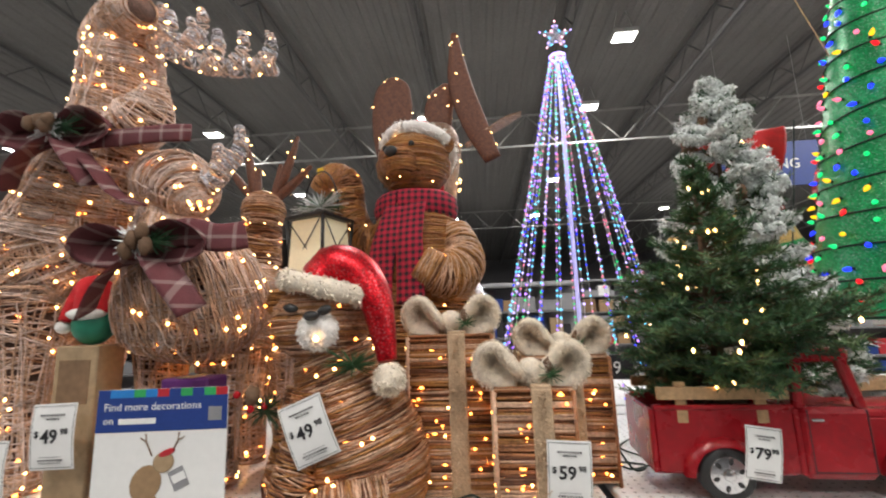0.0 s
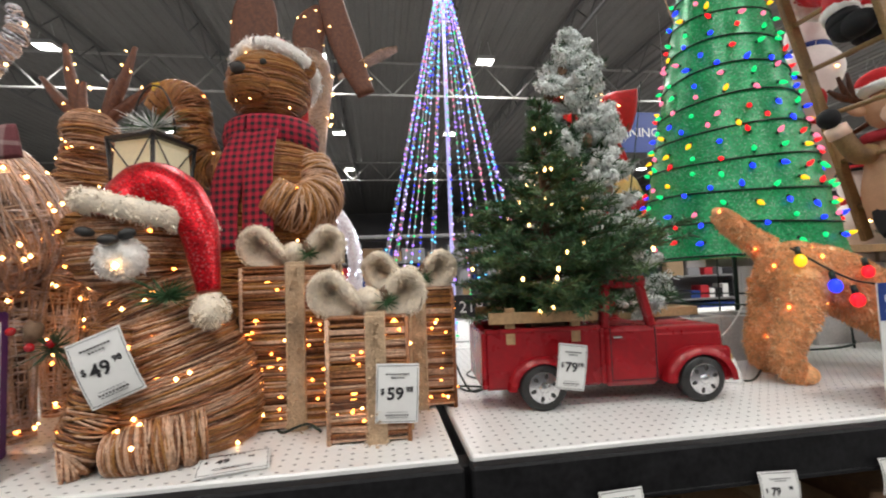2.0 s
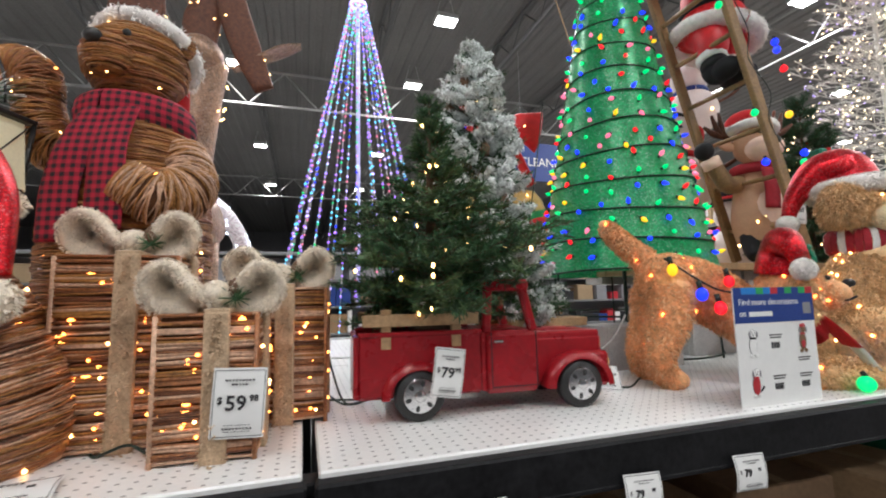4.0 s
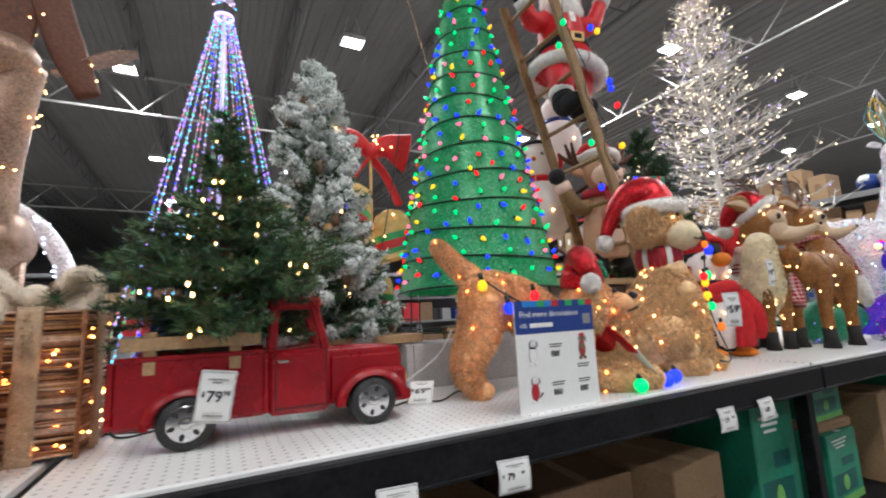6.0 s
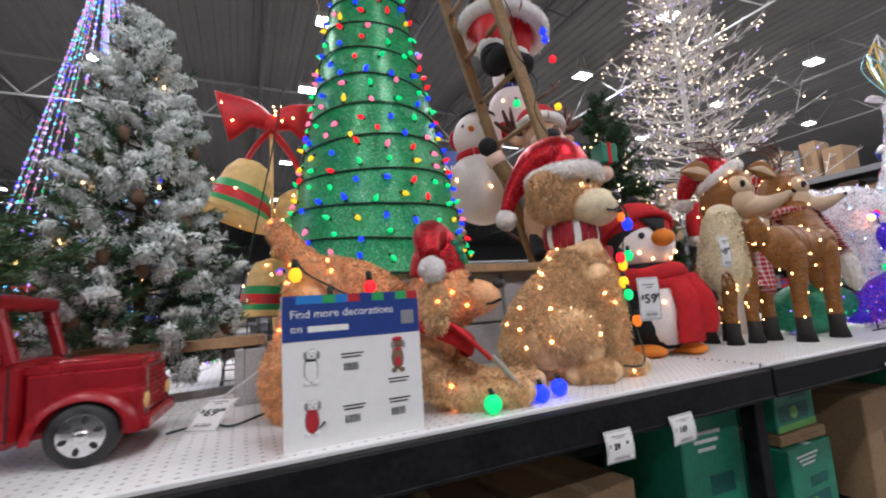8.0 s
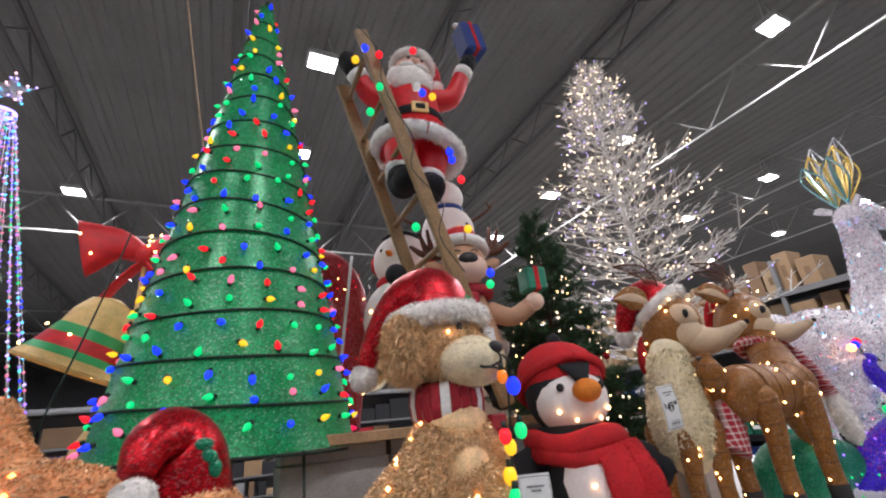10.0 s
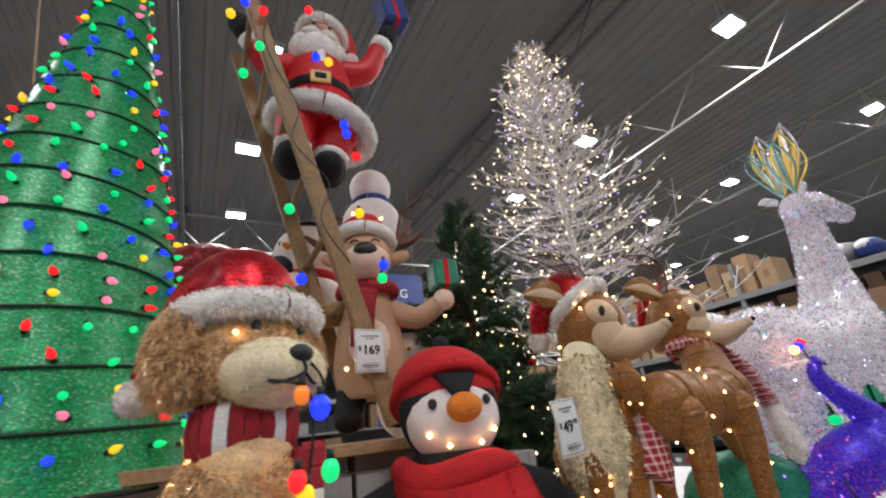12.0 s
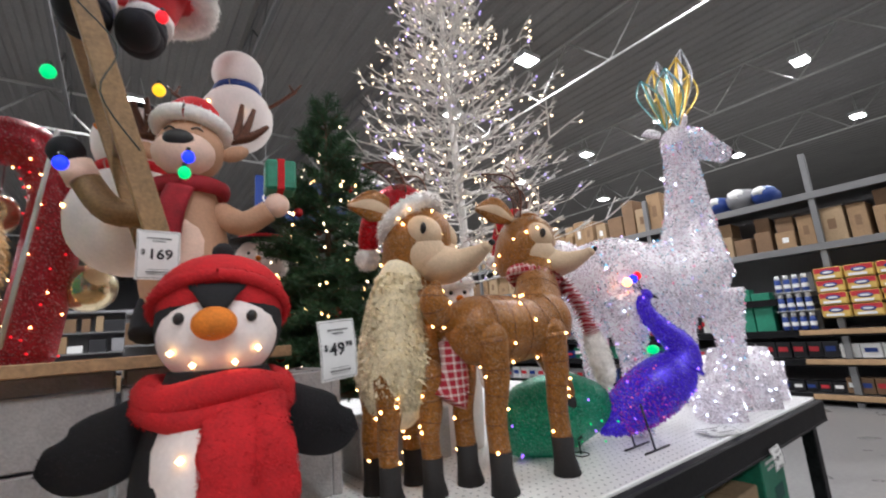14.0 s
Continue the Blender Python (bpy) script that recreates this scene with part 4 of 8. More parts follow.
def vine_deer():
    b = Build()
    twigs(b, [(-0.85, 1.50, 1.60), (-0.6, 1.42, 1.66), (-0.35, 1.32, 1.74), (-0.15, 1.26, 1.80)], [0.20, 0.27, 0.27, 0.16], 120, 420, 70)
    twigs(b, [(-0.36, 1.30, 1.80), (-0.30, 1.27, 2.02), (-0.24, 1.25, 2.25), (-0.20, 1.22, 2.45), (-0.20, 1.2, 2.56)], [0.25, 0.18, 0.135, 0.13, 0.10], 300, 90, 44)
    twigs(b, [(-0.24, 1.22, 2.52), (-0.14, 1.14, 2.56), (-0.02, 1.08, 2.56)], [0.11, 0.085, 0.05], 90, 30, 6)
    twigs(b, [(-0.16, 1.19, 2.20), (-0.10, 1.16, 2.15), (-0.02, 1.14, 2.19), (0.02, 1.13, 2.30)], [0.05, 0.085, 0.085, 0.03], 110, 20, 8)
    vine_antler(b, (-0.06, 1.18, 2.50), (0.42, 1.18, 2.36), 5, [RATTAN_W, SILVER])
    vine_antler(b, (-0.16, 1.2, 2.58), (0.06, 1.30, 2.60), 2, [RATTAN_W, SILVER])
    for x, y in ((-0.76, 1.34), (-0.74, 1.60), (-0.40, 1.18), (-0.36, 1.42)):
        twigs(b, [(x, y, 1.60), (x, y, 1.25), (x + 0.02, y, DECK)], [0.12, 0.06, 0.05], 90, 60, 10)
    tartan_bow(b, (-0.20, 1.03, 2.08), 0.17)
    p = curve([(-0.18, 1.04, 2.06), (0.0, 1.02, 2.05), (0.12, 1.03, 2.06), (0.22, 1.04, 2.06)], 5)
    b.tube(p, [(0.03, 0.005)] * len(p), PLAID_D, 8)
    p = curve([(-0.17, 1.03, 2.03), (-0.06, 1.0, 1.95), (0.02, 1.0, 1.86), (0.10, 1.0, 1.82)], 5)
    b.tube(p, [(0.005, 0.035)] * len(p), PLAID_D, 8)
    b.make("reindeer_figure", None, "whitewashed vine reindeer with dark tartan bow and warm lights", "reindeer figure")
    b = Build(pose(0.04, 0, -0.04))
    twigs(b, [(-0.12, 1.24, 1.94), (-0.02, 1.19, 1.99), (0.10, 1.13, 1.95), (0.17, 1.09, 1.88), (0.19, 1.08, 1.86)], [0.05, 0.10, 0.11, 0.065, 0.012], 130, 20, 10)
    twigs(b, [(0.03, 1.20, 1.94), (0.05, 1.16, 1.80), (0.13, 1.15, 1.64), (0.14, 1.20, 1.50), (0.12, 1.24, 1.42)], [0.08, 0.12, 0.20, 0.20, 0.06], 90, 380, 44)
    twigs(b, [(0.08, 1.26, 1.56), (0.15, 1.38, 1.57), (0.22, 1.52, 1.56), (0.27, 1.62, 1.52)], [0.13, 0.15, 0.15, 0.06], 70, 260, 30)
    vine_antler(b, (0.16, 1.10, 1.96), (0.30, 1.08, 2.04), 2, [RATTAN_W, SILVER])
    for x, y in ((0.02, 1.20), (0.20, 1.24), (0.16, 1.50), (0.30, 1.52)):
        twigs(b, [(x, y, 1.50), (x, y, 1.25), (x + 0.01, y, DECK + 0.04)], [0.09, 0.06, 0.05], 80, 60, 10)
    tartan_bow(b, (0.16, 0.94, 1.72), 0.17)
    p = curve([(0.18, 0.94, 1.72), (0.26, 0.92, 1.75), (0.36, 0.93, 1.73), (0.43, 0.95, 1.74)], 5)
    b.tube(p, [(0.04, 0.005)] * len(p), PLAID_D, 8)
    b.make("reindeer_figure", None, "smaller frosted vine reindeer with wide tartan bow", "reindeer figure")
    b = figure(-0.045, 1.04, 270, DECK + 0.06)
    b.box((0, 0, 0.17), (0.10, 0.13, 0.46), CARD_B, bev=0.004)
    b.box((0.0508, 0, 0.30), (0.002, 0.095, 0.12), CARD_C, bev=0.0005)
    b.ell((0, 0, 0.46), (0.05, 0.06, 0.06), GREENBOX, nu=14, nv=10)
    b.ell((0.03, 0, 0.49), (0.04, 0.055, 0.02), FUR_W, nu=12, nv=8)
    b.tube(curve([(0, 0, 0.49), (0, -0.01, 0.56), (0, -0.05, 0.55), (0.02, -0.075, 0.47)], 5), rlist([0.055, 0.05, 0.03, 0.02], 5), RED, 12)
    b.ell((0.02, -0.08, 0.455), 0.02, FUR_W)
    b.make("boxed_gnome", None, "green gnome doll with red hat on its tan carton", "gnome figure")


def antlers_flat(b, c, s, material):
    c = np.array(c)
    vs = []
    for k, (p, q, r0, r1) in enumerate((((0, 0, 0), (0.02, 0, 0.34), 0.05, 0.035), ((0.02, 0, 0.12), (0.12, 0, 0.24), 0.04, 0.02), ((0.02, 0, 0.2), (-0.09, 0, 0.33), 0.035, 0.02))):
        b.tube([c + np.array(p) * s, c + (np.array(p) + q) / 2 * s, c + np.array(q) * s], [(r0 * s, 0.012), ((r0 + r1) / 2 * s, 0.012), (r1 * s, 0.010)], material, 10)


def back_deer():
    # champagne glitter deer with big felt antlers behind the bear
    b = Build()
    b.tube(curve([(0.72, 2.42, 1.62), (0.90, 2.40, 1.68), (1.00, 2.38, 1.70)], 6), rlist([0.14, 0.17, 0.10], 6), PINK_GL, 16)
    b.tube(curve([(0.84, 2.40, 1.62), (0.88, 2.38, 1.95), (0.92, 2.36, 2.25), (0.96, 2.34, 2.52)], 6), rlist([0.14, 0.09, 0.08, 0.08], 6), PINK_GL, 16)
    b.ell((0.90, 2.32, 2.54), (0.12, 0.14, 0.10), PINK_GL)
    p = curve([(1.06, 2.34, 2.50), (1.18, 2.32, 2.56), (1.30, 2.30, 2.62), (1.40, 2.29, 2.66)], 6)
    b.tube(p, [(0.008, w) for w in rlist([0.03, 0.05, 0.065, 0.03], 6)], PINK_GL, 14)
    for p, r in ((curve([(0.64, 2.34, 2.35), (0.61, 2.34, 2.60), (0.61, 2.34, 2.80), (0.62, 2.34, 2.93), (0.62, 2.34, 2.99)], 5), [0.10, 0.125, 0.125, 0.10, 0.03]),
                 (curve([(0.92, 2.34, 2.50), (0.90, 2.34, 2.72), (0.94, 2.34, 2.86), (0.95, 2.34, 2.92)], 5), [0.05, 0.09, 0.075, 0.02]),
                 (curve([(1.22, 2.28, 2.38), (1.12, 2.28, 2.62), (1.04, 2.28, 2.90), (1.02, 2.28, 3.22)], 5), [0.05, 0.075, 0.07, 0.02])):
        rr = rlist(r, 5)
        b.tube(p, [(q, 0.014) for q in rr], ANTLER, 12)
        b.dots(p, [(q, 0.014) for q in rr], 12, B_WARM, 0.006, 1.0)
    for x in (0.74, 0.81, 0.90, 0.97):
        b.tube([(x, 2.40, 1.6), (x, 2.4, DECK)], 0.04, PINK_GL, 8)
    b.dots(curve([(0.84, 2.40, 1.62), (0.88, 2.38, 1.95), (0.96, 2.34, 2.52)], 6), 0.09, 30, B_WARM, 0.006)
    b.make("reindeer_figure", None, "champagne glitter reindeer with dark brown felt antlers", "reindeer figure")
    b = Build()
    vine(b, [(-0.30, 2.42, 0.95), (-0.30, 2.42, 1.4), (-0.28, 2.4, 1.8), (-0.24, 2.38, 2.12)], [0.16, 0.2, 0.15, 0.11], 180, BR, CORE_BR, 0.005, 22)
    vball(b, (-0.20, 2.32, 2.16), (0.12, 0.14, 0.12), 60, BR, CORE_BR, 0.004, 8)
    for s, z1 in ((-1, 0.40), (1, 0.44)):
        for q in ((0.03, 0.42), (0.12, 0.22), (-0.08, 0.24)):
            p = curve([(-0.20 + s * 0.05, 2.34, 2.22), (-0.20 + s * 0.12 + q[0] * 0.5, 2.34, 2.22 + q[1] * 0.5), (-0.20 + s * 0.12 + q[0] + s * 0.05, 2.34, 2.22 + q[1])], 5)
            b.tube(p, rlist([0.03, 0.03, 0.012], 5), ANTLER, 8)
            b.dots(p, 0.03, 5, B_WARM, 0.006)
    b.make("reindeer_figure", None, "brown vine reindeer with lit felt antlers", "reindeer figure")


def rounded(b, line, rad, tone, n=14):
    """A limb with rounded ends."""
    b.tube(line, rad, tone, n)
    for p, r in ((line[0], rad[0]), (line[-1], rad[-1])):
        b.ell(p, r * 0.985, tone, nu=14, nv=10)


def tinsel(b, pts, radii, count, tone, bright, L=0.022, lamp=None, lamps=8):
    """A limb of curly tinsel fur with brighter strands and small lamps showing through."""
    line, rad = curve(pts, 6), rlist(radii, 6)
    rounded(b, line, rad, tone)
    b.fur(line, rad, int(count * 1.7), L, tone, 0.0017, 0.985)
    b.fur(line, rad, int(count * 0.55), L * 1.15, bright, 0.0015, 0.99)
    b.dots(line, rad, lamps, lamp or B_ORNG, 0.0068, 1.06)


def tinsel_ball(b, c, r, count, tone, bright, L=0.022, lamps=6, lamp=None):
    b.ell(c, r, tone, nu=20, nv=14)
    b.sphere_fur(c, r, int(count * 1.7), L, tone, 0.0017)
    b.sphere_fur(c, r, int(count * 0.55), L * 1.15, bright, 0.0015)
    b.dots(*ball(c, r), lamps, lamp or B_ORNG, 0.0068, 1.05)


def play_dog():
    b = Build()
    T, H = FUR_TAN2, TINSEL_O
    # rump, sloping back and low chest
    tinsel_ball(b, (2.775, 1.27, 1.325), (0.105, 0.115, 0.108), 3600, T, H)
    tinsel(b, [(2.80, 1.30, 1.33), (2.90, 1.25, 1.30), (3.00, 1.19, 1.22), (3.08, 1.12, 1.14)], [0.105, 0.105, 0.10, 0.095], 4600, T, H)
    tinsel(b, [(2.75, 1.34, 1.41), (2.70, 1.40, 1.485), (2.67, 1.44, 1.54), (2.650, 1.46, 1.575)], [0.05, 0.04, 0.036, 0.022], 1700, T, H, 0.018, None, 4)
    # hind legs: full thigh, slim hock, small paw
    for x, y in ((2.655, 1.185), (2.71, 1.345)):
        tinsel(b, [(x + 0.085, y + 0.03, 1.29), (x + 0.045, y + 0.01, 1.18), (x - 0.015, y, 1.08), (x - 0.005, y, 0.985)], [0.074, 0.064, 0.046, 0.038], 1900, T, H, 0.020, None, 4)
        tinsel(b, [(x - 0.005, y, 0.985), (x + 0.02, y - 0.04, 0.982)], [0.036, 0.032], 500, T, H, 0.016, None, 1)
    # front legs stretched along the deck
    tinsel(b, [(3.05, 1.07, 1.09), (3.08, 1.00, 1.01), (3.18, 0.945, 0.99), (3.29, 0.910, 0.988)], [0.062, 0.050, 0.043, 0.036], 1700, FUR_TAN, TINSEL_T, 0.020, None, 3)
    tinsel(b, [(3.14, 1.14, 1.08), (3.20, 1.10, 1.01), (3.30, 1.05, 0.99), (3.41, 1.02, 0.988)], [0.062, 0.050, 0.043, 0.036], 1500, FUR_TAN, TINSEL_T, 0.020, None, 3)
    # head, lit from inside, long muzzle
    tinsel_ball(b, (3.115, 1.05, 1.275), (0.108, 0.110, 0.102), 4200, T, H, 0.016, 12)
    b.ell((3.185, 0.99, 1.268), (0.085, 0.064, 0.055), T, (0, 0, -38), 18, 12)
    b.sphere_fur((3.185, 0.99, 1.268), (0.074, 0.066, 0.053), 2600, 0.012, T, 0.0013)
    b.sphere_fur((3.185, 0.99, 1.268), (0.074, 0.066, 0.053), 800, 0.013, H, 0.0012)
    b.ell((3.250, 0.942, 1.305), (0.020, 0.019, 0.015), RUBBER, nu=12, nv=8)
    b.tube(curve([(3.172, 0.935, 1.255), (3.205, 0.925, 1.247), (3.24, 0.918, 1.258)], 4), 0.0045, HOOF, 6)
    b.ell((3.165, 0.955, 1.325), 0.010, RUBBER, nu=8, nv=6)
    for p in ((3.045, 0.965, 1.25), (3.15, 1.135, 1.25)):
        tinsel_ball(b, p, (0.030, 0.046, 0.075), 1500, FUR_TAN, TINSEL_T, 0.024, 2)
    # tall sequin hat with a bobble in front of the ear and a holly leaf
    b.tube(curve([(3.105, 1.06, 1.345), (3.10, 1.05, 1.42), (3.075, 1.03, 1.455), (3.045, 0.985, 1.44), (3.035, 0.955, 1.395)], 6), rlist([0.090, 0.076, 0.058, 0.044, 0.030], 6), RED_SEQ, 18)
    tinsel_ball(b, (3.035, 0.945, 1.355), 0.036, 700, FUR_W, FUR_W, 0.009, 0)
    for k in range(3):
        b.ell((3.135 + 0.012 * k, 0.985, 1.435 - 0.022 * k), (0.018, 0.007, 0.012), TEAL_GL, (0, 40 * k, 0), 8, 6)
    ring = [(3.095 + 0.095 * math.cos(a), 1.06 + 0.105 * math.sin(a), 1.165 - 0.05 * math.cos(a)) for a in np.linspace(0, 6.283, 21)]
    b.tube(ring, (0.032, 0.014), RED, 8, False)
    p = curve([(3.09, 0.955, 1.195), (3.135, 0.935, 1.15), (3.185, 0.918, 1.095)], 4)
    b.tube(p, [(0.007, 0.045)] * len(p), RED, 8)
    p = curve([(3.19, 0.915, 1.10), (3.235, 0.905, 1.045), (3.27, 0.90, 1.0)], 4)
    b.tube(p, [(0.0015, 0.02)] * len(p), PAPER, 6)
    # string of coloured lamps over the rump
    b.tube(curve([(2.70, 1.20, 1.41), (2.72, 1.15, 1.37), (2.775, 1.14, 1.335), (2.86, 1.12, 1.29), (2.96, 1.08, 1.27)], 5), 0.0035, DKWIRE, 5)
    for c, m, r in (((2.690, 1.155, 1.365), B_YELL, 0.019), ((2.785, 1.125, 1.275), B_BLUE, 0.020), ((2.855, 1.115, 1.225), B_RED, 0.021), ((2.955, 1.075, 1.235), B_BLUE, 0.020), ((2.90, 1.11, 1.32), B_RED, 0.018)):
        b.ell(c, (r, r, r * 1.2), m, nu=12, nv=8)
        b.tube([(c[0], c[1] + 0.004, c[2] + r), (c[0], c[1] + 0.012, c[2] + r + 0.028)], 0.009, DKWIRE, 8)
    b.make("dog_figure", None, "orange tinsel puppy bowing to play, with santa hat and scarf", "dog figure")


def doodle():
    b = figure(3.70, 1.19, -28)
    T, H = FUR_TAN, TINSEL_T
    # seated body: broad haunches, upright chest
    tinsel(b, [(-0.10, 0.0, 0.12), (-0.04, 0.0, 0.22), (0.03, 0.0, 0.34), (0.075, 0.0, 0.46)], [0.165, 0.165, 0.135, 0.100], 8200, T, H, 0.026, B_WARM, 26)
    tinsel_ball(b, (-0.10, 0, 0.125), (0.165, 0.18, 0.122), 3600, T, H, 0.026, 8, B_WARM)
    tinsel(b, [(0.08, 0, 0.44), (0.115, 0, 0.34), (0.115, 0, 0.24)], [0.09, 0.095, 0.07], 2600, T, H, 0.026, B_WARM, 6)
    for s in (-1, 1):
        tinsel(b, [(0.10, s * 0.075, 0.36), (0.145, s * 0.08, 0.22), (0.155, s * 0.08, 0.05)], [0.070, 0.058, 0.046], 2000, T, H, 0.024, B_WARM, 6)
        tinsel(b, [(0.155, s * 0.08, 0.040), (0.235, s * 0.085, 0.036)], [0.042, 0.038], 700, T, H, 0.018, B_WARM, 1)
        tinsel(b, [(-0.10, s * 0.15, 0.13), (-0.02, s * 0.175, 0.17), (0.03, s * 0.18, 0.11)], [0.085, 0.092, 0.055], 1900, T, H, 0.024, B_WARM, 5)
        tinsel(b, [(-0.02, s * 0.185, 0.042), (0.10, s * 0.19, 0.038)], [0.044, 0.036], 900, T, H, 0.020, B_WARM, 1)
    b.m = pose(3.752, 1.205, DECK + 0.052, 0, 0, -64) @ Matrix.Scale(0.93, 4)
    # head: round skull, drooping woolly ears, wide cream muzzle
    tinsel_ball(b, (0.03, 0.0, 0.69), (0.135, 0.150, 0.130), 5200, T, H, 0.030, 6, B_WARM)
    for s in (-1, 1):
        tinsel_ball(b, (0.0, s * 0.158, 0.690), (0.072, 0.045, 0.100), 3600, FUR_TAN, TINSEL_T, 0.036, 2, B_WARM)
        b.ell((0.148, s * 0.058, 0.735), (0.010, 0.013, 0.014), RUBBER, nu=10, nv=8)
    b.ell((0.135, 0, 0.635), (0.105, 0.122, 0.080), FUR_CREAM, nu=22, nv=14)
    b.sphere_fur((0.135, 0, 0.635), (0.105, 0.122, 0.080), 6500, 0.010, FUR_CREAM, 0.0011)
    b.ell((0.232, 0, 0.662), (0.020, 0.030, 0.020), RUBBER, nu=14, nv=10)
    b.dots(*ball((0.14, 0, 0.635), (0.10, 0.118, 0.076)), 9, B_YELL, 0.0062, 1.0)
    b.tube(curve([(0.240, 0.0, 0.645), (0.245, 0.0, 0.62), (0.225, -0.04, 0.602), (0.20, -0.075, 0.605)], 5), 0.0035, HOOF, 6)
    b.tube(curve([(0.245, 0.0, 0.62), (0.228, 0.035, 0.60), (0.21, 0.06, 0.603)], 5), 0.0035, HOOF, 6)
    # knitted scarf of upright stripes and a hanging end
    for i in range(24):
        a0, a1 = 2 * math.pi * i / 24, 2 * math.pi * (i + 1) / 24
        pts = [(0.025 + 0.100 * math.cos(a), 0.105 * math.sin(a), 0.520) for a in np.linspace(a0, a1, 3)]
        b.tube(pts, (0.060, 0.020), FUR_W if i % 4 == 0 else STRIPE_R, 8, False)
    for k in range(5):
        b.box((0.150 - 0.003 * k, 0.085, 0.45 - k * 0.045), (0.022, 0.085, 0.045), STRIPE_R if k % 3 != 2 else FUR_W, (0, 4, 0), 0.006)
    # sequin hat falling back, deep plush brim, holly on top
    line = curve([(0.01, 0, 0.785), (-0.01, -0.01, 0.87), (-0.09, -0.06, 0.865), (-0.17, -0.11, 0.755), (-0.20, -0.14, 0.66)], 6)
    b.tube(line, rlist([0.138, 0.118, 0.078, 0.046, 0.030], 6), RED_SEQ, 18)
    ring = [(0.015 + 0.138 * math.cos(a), 0.152 * math.sin(a), 0.780 + 0.012 * math.cos(a)) for a in np.linspace(0, 6.283, 29)]
    b.tube(ring, 0.034, FUR_W, 10, False)
    b.fur(ring, 0.034, 5200, 0.018, FUR_W, 0.0014)
    tinsel_ball(b, (-0.205, -0.145, 0.625), 0.043, 900, FUR_W, FUR_W, 0.012, 0)
    for c, q in (((0.085, -0.015, 0.865), 20), ((0.06, 0.05, 0.87), 70), ((0.11, 0.045, 0.845), 130), ((0.075, -0.065, 0.858), 10)):
        b.ell(c, (0.034, 0.020, 0.010), HOLLY, (15, 15, q), 10, 6)
    # lamp string held in the mouth
    b.tube(curve([(0.215, -0.07, 0.605), (0.25, 0.0, 0.585), (0.235, 0.03, 0.50), (0.225, 0.02, 0.36), (0.24, 0.0, 0.2), (0.30, -0.10, 0.02), (0.27, -0.25, 0.02)], 6), 0.0035, DKWIRE, 5)
    b.tube(curve([(0.24, 0.02, 0.64), (0.255, 0.04, 0.60), (0.24, 0.05, 0.54)], 6), 0.0035, DKWIRE, 5)
    for c, m, r in (((0.248, -0.01, 0.572), AMBERBALL, 0.016), ((0.258, 0.030, 0.545), B_BLUE, 0.021), ((0.235, 0.075, 0.42), B_GREEN, 0.019), ((0.225, 0.02, 0.38), B_YELL, 0.018), ((0.245, -0.02, 0.26), B_GREEN, 0.018), ((0.275, -0.05, 0.16), AMBERBALL, 0.018), ((0.225, 0.0, 0.41), B_RED, 0.018), ((0.23, -0.01, 0.31), B_YELL, 0.019)):
        b.ell(c, (r, r, r * 1.3), m, nu=14, nv=10)
        b.tube([(c[0], c[1], c[2] + r), (c[0], c[1], c[2] + r + 0.022)], 0.008, DKWIRE, 8)
    b.make("dog_figure", None, "sitting tan tinsel dog with cream muzzle, santa hat and striped scarf", "dog figure")


